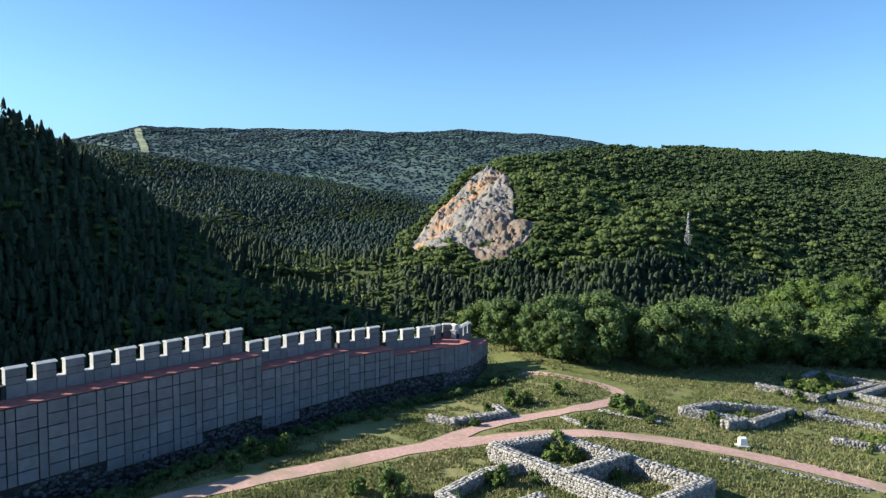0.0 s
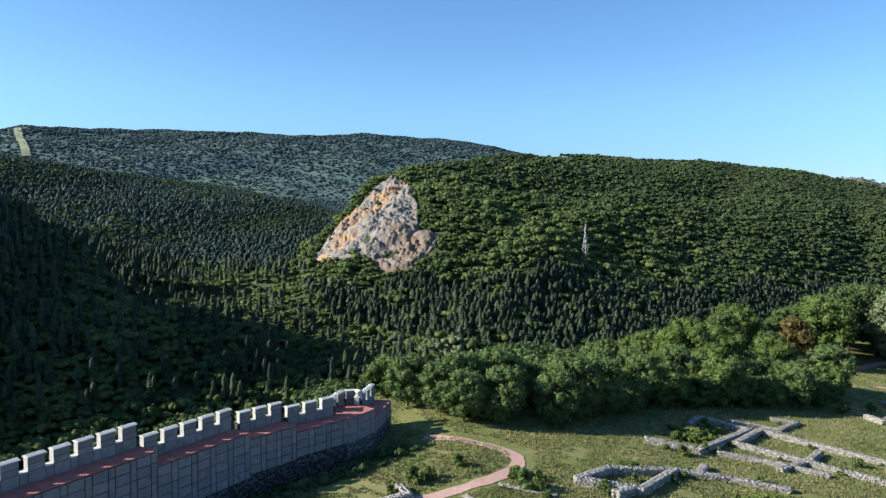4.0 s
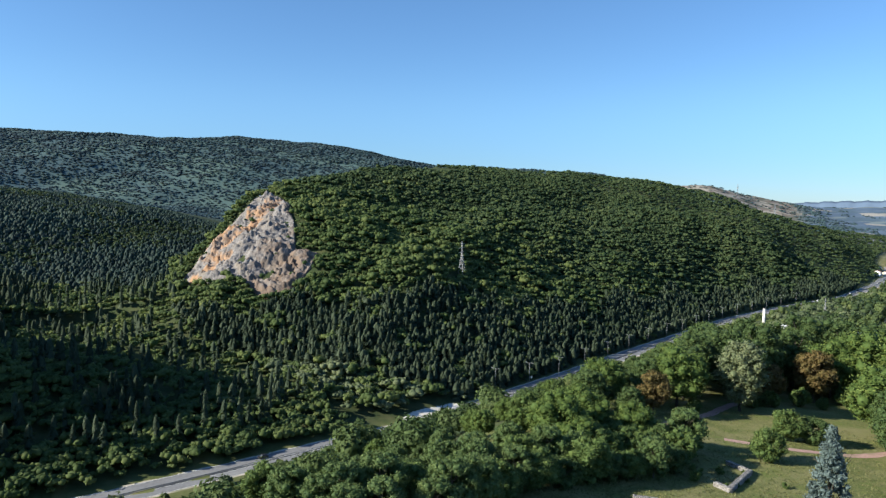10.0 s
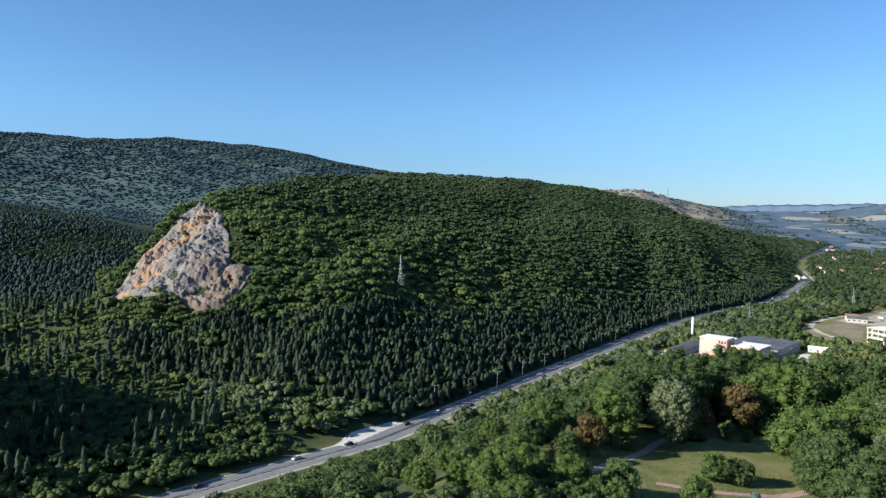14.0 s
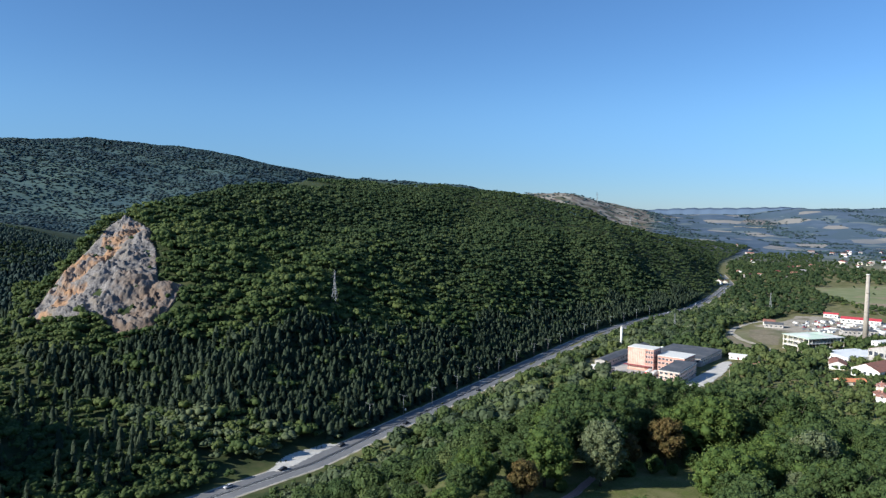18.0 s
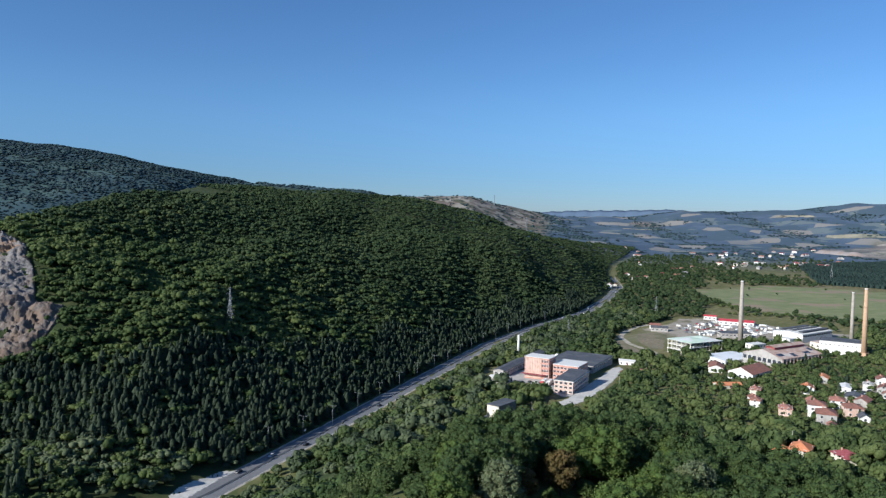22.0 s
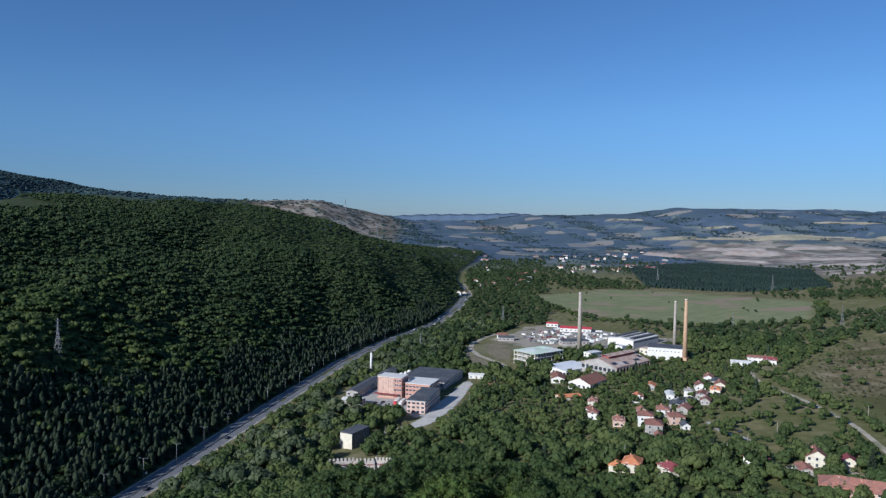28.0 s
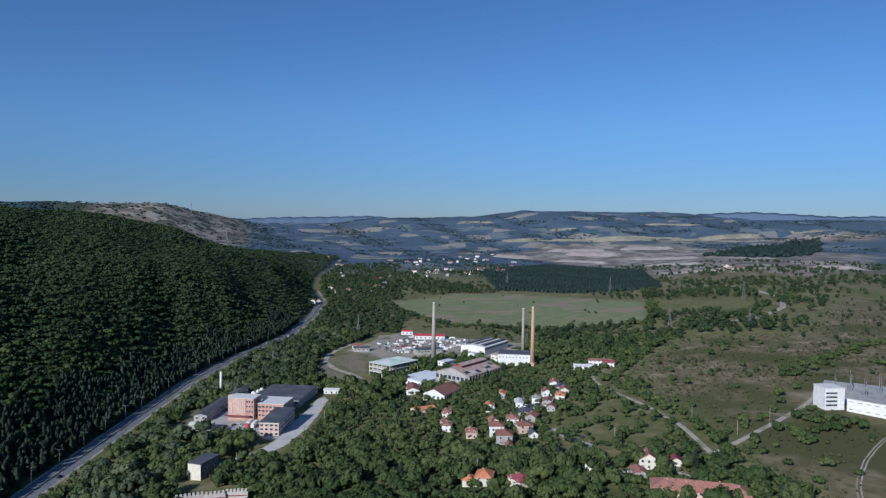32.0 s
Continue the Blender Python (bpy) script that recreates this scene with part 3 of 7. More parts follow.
def clump_shape(r):
    """A far clump of crowns: a low uneven mound."""
    v = np.array([(1, 0, 0), (0, 1, 0), (-1, 0, 0), (0, -1, 0), (0, 0, 1), (0, 0, -0.6)], float)
    f = np.array([(0, 1, 4), (1, 2, 4), (2, 3, 4), (3, 0, 4), (1, 0, 5), (2, 1, 5), (3, 2, 5), (0, 3, 5)])
    return v * r.uniform(0.65, 1.15, (6, 1)) + (0, 0, 0.35), f


def wood(name, x, y, width, height, shapes, mat, label, sink=0.0, smooth=True):
    """All the trees of one stand as one mesh: a shape for each place, turned, sized and toned at random."""
    z = ground(x, y) - sink
    pick, turn, tone = rng.integers(len(shapes), size=len(x)), rng.uniform(0, 6.28, len(x)), rng.uniform(0, 1, len(x))
    tone = np.clip(tone * 0.75 + 0.12 + 0.28 * waves(x, y, 45, 9.0), 0, 1)
    vs, fs, ts, at = [], [], [], 0
    for k, (v, f) in enumerate(shapes):
        sel = np.where(pick == k)[0]
        if not len(sel):
            continue
        c, s = np.cos(turn[sel])[:, None], np.sin(turn[sel])[:, None]
        px, py, pz = v[:, 0] * width[sel, None] * 0.5, v[:, 1] * width[sel, None] * 0.5, v[:, 2] * height[sel, None]
        p = np.stack([px * c - py * s + x[sel, None], px * s + py * c + y[sel, None], pz + z[sel, None]], -1)
        vs.append(p.reshape(-1, 3))
        fs.append((f[None] + (np.arange(len(sel)) * len(v))[:, None, None]).reshape(-1, 3) + at)
        ts.append(np.repeat(tone[sel], len(v)))
        at += len(sel) * len(v)
    me = mesh_from(name, np.concatenate(vs), np.concatenate(fs), mat, smooth, tone=np.concatenate(ts))
    return tagged(new(name, me), label, "trees", kind="stuff")


def jittered(x0, x1, y0, y1, step, amount=0.5):
    gx, gy = np.meshgrid(np.arange(x0, x1, step), np.arange(y0, y1, step))
    return gx.ravel() + rng.uniform(-amount, amount, gx.size) * step, gy.ravel() + rng.uniform(-amount, amount, gx.size) * step


def road_offset(x, y):
    return (y - road_y(x)) * 0.87, (x - 132) * 0.856 + (y - 322) * 0.517


# bare places: quarry face, lay-by, open slopes (x, y, half length, half width, turn)
CLEAR = [(98, 327, 27, 11, 32)]


def cleared(x, y, grow=0.0):
    out = np.zeros(x.shape, bool)
    for cx, cy, a, b, turn in CLEAR:
        c, s = math.cos(radians(turn)), math.sin(radians(turn))
        u, w = (x - cx) * c + (y - cy) * s, -(x - cx) * s + (y - cy) * c
        out |= np.hypot(u / (a + grow), w / (b + grow)) < 1
    return out | (poly_distance(x, y, QUARRY) < 2)


BROAD = [crown_shape(rng, 22, int(rng.integers(3, 5))) for _ in range(9)]
LIGHT = [crown_shape(rng, 12, 2) for _ in range(6)]
SMALL = [crown_shape(rng, 16, 1, 0.8) for _ in range(10)]
NEARBY = [crown_shape(rng, 760, int(rng.integers(7, 10)), 0.42) for _ in range(6)]
GRAND = [canopy_shape(rng, int(rng.integers(7, 11)), 70, 0.75) for _ in range(9)]
CANOPY = [canopy_shape(rng, int(rng.integers(4, 7)), 10, 0.7, 0.45) for _ in range(12)]
COPSE = [canopy_shape(rng, 3, 4, 0.5, 0.4) for _ in range(10)]
PINES = [conifer_shape(rng, 3, 4, 44) for _ in range(10)]
SLIM = [conifer_shape(rng, 1, 3) for _ in range(8)]
CLUMPS = [clump_shape(rng) for _ in range(8)]


def foot_line(s):
    """How far above the road the pines of the ridge begin."""
    return np.interp(s, [-60, -32, 0, 40], [104, 60, 22, 8])


def ridge_woods():
    x, y = jittered(-60, 1500, 330, 1500, 3.6, 0.85)
    n, s = road_offset(x, y)
    az = np.degrees(np.arctan2(x, y))
    ok = (n > 9.5) & (s > -60) & (n < 430) & (s < 760) & ~cleared(x, y) & (az > -3)
    x, y, n, s = x[ok], y[ok], n[ok], s[ok]
    edge = 14 * waves(x, y, 24, 2.2) + 8 * waves(x, y, 9, 4.0)
    top = np.interp(s, [-60, -34, 27, 80, 175, 326, 563, 900], [185, 150, 113, 88, 68, 48, 38, 32])
    pine = (n < top + edge) & (n > foot_line(s) - 0.6 * edge) & (waves(x, y, 10, 6.1) < 0.5) & (rng.uniform(size=len(x)) < 0.9)
    pine |= (s > 0) & (n < 24) & (rng.uniform(size=len(x)) < 0.7)
    k = pine
    wood("pine_wood", x[k], y[k], rng.uniform(5.2, 7.4, k.sum()), rng.uniform(7.0, 10.0, k.sum()), PINES, NEEDLE, "dark pine wood above the road")
    k = ~pine
    w = np.clip(np.exp(rng.normal(1.80, 0.27, k.sum())), 3.4, 11) * (1.16 + 0.18 * waves(x[k], y[k], 26, 7.7))
    deep = s[k] + rng.normal(0, 60, k.sum()) + 70 * waves(x[k], y[k], 60, 8.1) + 0.5 * (n[k] - 150) > 250
    grey = (s[k] < 60) & (n[k] < foot_line(s[k])) & (rng.uniform(size=k.sum()) < 0.55)
    for q, mat, nm, lab, form in ((~deep & ~grey, LEAF_HILL, "oak_wood", "dense green broadleaf wood on the long ridge", CANOPY), (deep & ~grey, LEAF_DARK, "beech_wood", "darker close-grown wood further along the ridge", COPSE),
                                  (grey, LEAF_WILLOW, "gorge_willows", "grey-green willows and poplars at the foot of the ridge", CANOPY)):
        wood(nm, x[k][q], y[k][q], w[q], w[q] * rng.uniform(0.46, 0.60, q.sum()), form, mat, lab)
    x, y = jittered(350, 2600, 500, 2600, 7.6, 0.8)
    n, s = road_offset(x, y)
    az = np.degrees(np.arctan2(x, y))
    ok = (n > 12) & (s >= 760) & (n < 520) & (np.hypot(x, y) < 2700) & (az < 51) | (n > 430) & (s > 0) & (s < 760) & (n < 620)
    x, y = x[ok], y[ok]
    w = rng.uniform(6.5, 12, len(x))
    wood("ridge_far_wood", x, y, w, w * rng.uniform(0.4, 0.55, len(x)), COPSE, LEAF_DARK, "broadleaf wood running along the ridge")


def west_woods():
    x, y = jittered(-420, 70, 180, 620, 4.1, 0.8)
    x2, y2 = jittered(-260, 45, 170, 420, 3.3, 0.8)
    n, s = road_offset(x2, y2)
    steep = (n > 9.5) & (n < 85) & ((x2 < -50) | (n < 55))
    x, y = np.r_[x, x2[steep]], np.r_[y, y2[steep]]
    n, s = road_offset(x, y)
    d = np.hypot(x, y)
    ok = (n > 9.5) & ((s <= -60) | (x < -20)) & (d < 620) & (edge_distance(x, y) > 60)
    x, y, n = x[ok], y[ok], n[ok]
    bare = (waves(x, y, 16, 5.5) > 0.72) & (n < 60) & (x > -90)
    x, y, n = x[~bare], y[~bare], n[~bare]
    pine = (rng.uniform(size=len(x)) < 0.10 + 0.58 * sstep((-95 - x) / 70)) & (n > 25)
    k = pine
    wood("spur_pines", x[k], y[k], rng.uniform(5.0, 7.4, k.sum()), rng.uniform(10, 15, k.sum()), PINES, NEEDLE, "dark pines on the shaded spur over the gorge")
    k = ~pine
    k = k & (rng.uniform(size=len(x)) < np.where(x < -80, 0.9, 0.62))
    w = rng.uniform(4.6, 9.5, k.sum())
    wood("spur_broadleaf", x[k], y[k], w, w * rng.uniform(0.45, 0.62, k.sum()), CANOPY, LEAF_HILL, "low broadleaf trees on the shaded spur")
    # conifer ridge and the slopes behind
    x, y = jittered(-700, 260, 520, 1300, 4.4, 0.8)
    d, az = np.hypot(x, y), np.degrees(np.arctan2(x, y))
    n, s = road_offset(x, y)
    ridge = (n > 12) & (s > -60) & (n < 430) & (s < 760) & (az > -3)
    near = (n > 12) & ((s <= -60) | (x < -20)) & (d < 620)
    ok = (d > 530) & (d < 1250) & (az > -34) & (az < 11) & ~ridge & ~near & (poly_distance(x, y, QUARRY) > 6) & (n > 12)
    x, y = x[ok], y[ok]
    pine = rng.uniform(size=len(x)) < 0.80 + 0.5 * waves(x, y, 60, 3.1)
    wood("conifer_ridge", x[pine], y[pine], rng.uniform(5.4, 7.0, pine.sum()), rng.uniform(3.8, 5.6, pine.sum()), SLIM, NEEDLE_HAZED, "dark conifer forest on the ridge behind the gorge")
    k = ~pine
    w = rng.uniform(5, 8, k.sum())
    wood("ridge_broadleaf", x[k], y[k], w, w * 0.5, COPSE, LEAF_DARK, "broadleaf trees among conifers on the ridge")


def far_woods():
    # hedges and copses of the far farmland
    a, d = rng.uniform(43, 93, 26000), np.sqrt(rng.uniform(2300 ** 2, 4600 ** 2, 26000))
    x, y = d * np.sin(np.radians(a)), d * np.cos(np.radians(a))
    ok = (waves(x, y, 130, 1.1) + 0.5 * waves(x, y, 45, 5.0) > 0.3) & (poly_distance(x, y, MINE) > 0)
    w = rng.uniform(9, 18, ok.sum())
    wood("far_hedges", x[ok], y[ok], w, w * 0.25, CLUMPS, LEAF_HAZED, "hedges and copses on the far farmland")
    a, d = rng.uniform(-34, 46, 60000), np.sqrt(rng.uniform(1400 ** 2, 4150 ** 2, 60000))
    x, y = d * np.sin(np.radians(a)), d * np.cos(np.radians(a))
    n, s = road_offset(x, y)
    ok = ~((a > 31) & (d > 2700) & (rng.uniform(size=len(a)) < 0.9))
    x, y, d = x[ok], y[ok], d[ok]
    w = rng.uniform(11, 21, len(x)) * np.clip(d / 2600, 0.7, 1.3)
    wood("far_forest", x, y, w, w * 0.18, CLUMPS, LEAF_HAZED, "forest on the high far ridge, blue with painted haze", smooth=True)


ridge_woods()
west_woods()
far_woods()


# ---- building blocks ----
def thing(name, label, category, m, group=""):
    ob = new(name)
    ob.matrix_world = m
    return tagged(ob, label, category, group)


def part(name, me, parent, m=None, label=""):
    """One mesh object under a thing or a part, at a pose in its parent's space."""
    ob = new(name, me)
    ob.parent = parent
    if m is not None:
        ob.matrix_basis = m
    return tagged(ob, label)


MESHES = {}


def block(sx, sy, sz, mat, bevel=0.02, taper=1.0):
    """A box that stands on z = 0, centred in x and y, with chamfered upright edges and top; shared by size and material."""
    key = ("block", round(sx, 3), round(sy, 3), round(sz, 3), mat.name, bevel, taper)
    if key not in MESHES:
        b = min(bevel, sx * 0.3, sy * 0.3, sz * 0.3)
        rings = []
        for z, inset, k in ((0, 0, 1.0), (sz - b, 0, taper), (sz, b, taper)):
            hx, hy = sx / 2 * k - inset, sy / 2 * k - inset
            rings.append([(-hx + b, -hy, z), (hx - b, -hy, z), (hx, -hy + b, z), (hx, hy - b, z), (hx - b, hy, z), (-hx + b, hy, z), (-hx, hy - b, z), (-hx, -hy + b, z)])
        me = bpy.data.meshes.new("block")
        faces = [tuple(range(7, -1, -1)), tuple(range(16, 24))]
        for r in (0, 8):
            faces += [(r + i, r + (i + 1) % 8, r + 8 + (i + 1) % 8, r + 8 + i) for i in range(8)]
        me.from_pydata([v for ring in rings for v in ring], [], faces)
        me.materials.append(mat)
        MESHES[key] = me
    return MESHES[key]


def tube(r0, r1, h, mat, sides=10, z0=0.0):
    """A tapered round post."""
    key = ("tube", r0, r1, h, mat.name, sides, z0)
    if key not in MESHES:
        me = bpy.data.meshes.new("tube")
        a = [2 * math.pi * i / sides for i in range(sides)]
        vs = [(math.cos(t) * r0, math.sin(t) * r0, z0) for t in a] + [(math.cos(t) * r1, math.sin(t) * r1, z0 + h) for t in a]
        me.from_pydata(vs, [], [(i, (i + 1) % sides, sides + (i + 1) % sides, sides + i) for i in range(sides)] + [tuple(range(sides, 2 * sides)), tuple(range(sides - 1, -1, -1))])
        me.materials.append(mat)
        for p in me.polygons:
            p.use_smooth = len(p.vertices) == 4
        MESHES[key] = me
    return MESHES[key]


def solid(name, vs, faces, mat):
    me = bpy.data.meshes.new(name)
    me.from_pydata(vs, [], faces)
    me.materials.append(mat)
    me.update()
    return me


def bars(segments, width, mat, name="bars"):
    """One mesh of square bars along the given pairs of points."""
    vs, fs = [], []
    for a, b in segments:
        a, b = Vector(a), Vector(b)
        d = (b - a).normalized()
        u = d.orthogonal().normalized() * width / 2
        w = d.cross(u)
        k = len(vs)
        vs += [p + s for p in (a, b) for s in (u, w, -u, -w)]
        fs += [(k + i, k + (i + 1) % 4, k + 4 + (i + 1) % 4, k + 4 + i) for i in range(4)] + [(k, k + 3, k + 2, k + 1), (k + 4, k + 5, k + 6, k + 7)]
    return solid(name, vs, fs, mat)


def ribbon(name, pts, width, mat, label, category="road", lift=0.06, step=3.0, ragged=0.0, kind="structure", centre=0.0):
    """A strip of ground cover draped over the land along a smooth line."""
    p = np.array(pts, float)
    t = np.r_[0, np.cumsum(np.hypot(*np.diff(p, axis=0).T))]
    u = np.arange(0, t[-1], step)
    g = np.linspace(-1, 1, 9)
    line = np.stack([np.interp(u, t, p[:, 0]), np.interp(u, t, p[:, 1])], -1)
    for _ in range(max(2, int(8 / step))):
        line[1:-1] = (line[:-2] + 2 * line[1:-1] + line[2:]) / 4
    d = np.gradient(line, axis=0)
    d /= np.hypot(*d.T)[:, None]
    side = np.stack([d[:, 1], -d[:, 0]], -1)
    lanes = 5
    offs = np.linspace(-0.5, 0.5, lanes)
    wob = 1 + ragged * (np.sin(u * 0.9) * 0.5 + np.sin(u * 2.3 + 1) * 0.5)
    q = line[:, None] + side[:, None] * (offs[None, :, None] * width * wob[:, None, None] + centre)
    z = ground(q[..., 0], q[..., 1]) + lift
    n = len(u)
    v = np.concatenate([q, z[..., None]], -1).reshape(-1, 3)
    i, j = np.meshgrid(np.arange(n - 1), np.arange(lanes - 1), indexing="ij")
    f = np.stack([i * lanes + j, i * lanes + j + 1, (i + 1) * lanes + j + 1, (i + 1) * lanes + j], -1).reshape(-1, 4)
    return tagged(new(name, mesh_from(name, v, f, mat, smooth=True)), label, category, kind=kind)


def patch(name, rim, mat, label, lift=0.08, step=2.5, category="ground", ragged=1.0):
    """A patch of ground cover draped over the land inside an outline."""
    p = np.array(rim, float)
    x0, y0 = p.min(0) - 2
    x1, y1 = p.max(0) + 2
    xs, ys = np.arange(x0, x1, step), np.arange(y0, y1, step)
    gx, gy = np.meshgrid(xs, ys, indexing="ij")
    inside = poly_distance(gx, gy, rim) + ragged * waves(gx, gy, 3.0 * step, 1.7) < 0
    z = ground(gx, gy) + lift
    i, j = np.where(inside[:-1, :-1] & inside[1:, :-1] & inside[1:, 1:] & inside[:-1, 1:])
    m = len(ys)
    f = np.stack([i * m + j, (i + 1) * m + j, (i + 1) * m + j + 1, i * m + j + 1], -1)
    return tagged(new(name, mesh_from(name, np.stack([gx, gy, z], -1).reshape(-1, 3), f, mat, smooth=True)), label, category, kind="structure")


def facing(x, y, turn=0.0, z=None):
    """A pose on the ground at (x, y)."""
    return pose(x, y, gz(x, y) if z is None else z, 0, 0, turn)


def stones(name, boxes, mat, r):
    """Many rough stones as one mesh: rows of centre, size and turn."""
    vs, fs, at = [], [], 0
    corner = np.array([(a, b, c) for c in (-1, 1) for b in (-1, 1) for a in (-1, 1)], float) * 0.5
    quad = np.array([(0, 2, 3, 1), (4, 5, 7, 6), (0, 1, 5, 4), (2, 6, 7, 3), (0, 4, 6, 2), (1, 3, 7, 5)])
    for (x, y, z), (sx, sy, sz), turn in boxes:
        v = corner * (sx, sy, sz) * r.uniform(0.86, 1.08, (8, 3))
        c, s = math.cos(turn), math.sin(turn)
        vs.append(np.stack([v[:, 0] * c - v[:, 1] * s + x, v[:, 0] * s + v[:, 1] * c + y, v[:, 2] + z], -1))
        fs.append(quad + at)
        at += 8
    me = mesh_from(name, np.concatenate(vs), np.concatenate(fs), mat, tone=np.repeat(r.uniform(0, 1, len(boxes)), 8))
    return me


LIME = material("old_lime_mortar", (0.22, 0.205, 0.185), (0.34, 0.32, 0.29), 0.95, 5.0, 0.4)
STONES_MAT = material("ruin_stones", (0.185, 0.172, 0.16), (0.325, 0.305, 0.285), 0.95, 4.0, 0.5, attr="tone")
BASE_MAT = material("base_stones", (0.075, 0.070, 0.070), (0.12, 0.113, 0.11), 0.95, 4.0, 0.5, attr="tone")
for m_, s_ in ((STONES_MAT, 0.25), (BASE_MAT, 0.5)):
    for node in m_.node_tree.nodes:
        if node.type == "MAP_RANGE" and abs(node.inputs[3].default_value - 0.525) < 1e-3:
            node.inputs[3].default_value = node.inputs[4].default_value = 0.5


# ---- fortress wall of concrete panels on a rubble base ----
# inner edge of the walkway, and the level of each stretch of walkway
WALL = [(-30.0, 22.6), (-20.6, 34.8), (-11.4, 46.6), (-6.4, 52.7), (-3.2, 55.4), (0.8, 58.4), (3.1, 61.1), (4.9, 66.2)]
LEVEL = [5.55, 5.55, 4.55, 4.1, 3.6, 3.55, 2.75]
THICK = 2.0
sr = np.random.default_rng(21)


def cap_mesh(w, d):
    """A thin white coping with two shallow slopes and overhanging eaves."""
    key = ("cap", round(w, 3), d)
    if key not in MESHES:
        a, b = w / 2, d / 2
        vs = [(-a, -b, 0), (a, -b, 0), (a, b, 0), (-a, b, 0), (-a, -b, 0.05), (a, -b, 0.05), (a, b, 0.05), (-a, b, 0.05), (-a, 0, 0.14), (a, 0, 0.14)]
        MESHES[key] = solid("cap", vs, [(0, 3, 2, 1), (0, 1, 5, 4), (2, 3, 7, 6), (4, 5, 9, 8), (6, 7, 8, 9), (0, 4, 8, 7, 3), (1, 2, 6, 9, 5)], CAPSTONE)
    return MESHES[key]


def battlement(wall, m, length, lev, step=1.52, high=0.80):
    """Parapet blocks and capped merlons along a stretch, in the stretch's own frame, the parapet's middle on its x axis."""
    count = max(1, round(length / step))
    step = length / count
    mer, gap = step * 0.665, step * 0.335
    g = 0.034
    for c in range(count):
        x = step * (c + 0.5)
        part("parapet_block", block(mer - g, 0.43, 0.74 - g, CONCRETE, 0.012), wall, m @ pose(x, 0, lev))
        part("parapet_block", block(gap - g, 0.43, 0.74 - g, CONCRETE, 0.012), wall, m @ pose(x + step / 2, 0, lev)) if c < count - 1 else None
        part("sill", block(gap + 0.02, 0.47, 0.05, CAPSTONE, 0.012), wall, m @ pose(x + step / 2, 0, lev + 0.722)) if c < count - 1 else None
        me_ = part("merlon", block(mer - g, 0.43, high / 2 - g, CONCRETE, 0.012), wall, m @ pose(x, 0, lev + 0.74))
        part("upper_block", block(mer - g, 0.43, high / 2 - g, CONCRETE, 0.012), me_, pose(0, 0, high / 2))
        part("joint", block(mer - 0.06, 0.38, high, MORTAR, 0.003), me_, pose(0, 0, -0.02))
        # pale sheet on one end of each merlon puts sunlight into the colour
        part("lining", block(0.03, 0.40, high - 0.03, SUNLIT_END, 0.005), me_, pose(-mer / 2 - 0.006, 0, 0.01))
        part("cap", cap_mesh(mer + 0.10, 0.56), me_, pose(0, 0, high - 0.01), "white cap with two shallow slopes")
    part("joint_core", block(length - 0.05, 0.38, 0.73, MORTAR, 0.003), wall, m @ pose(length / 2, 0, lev))


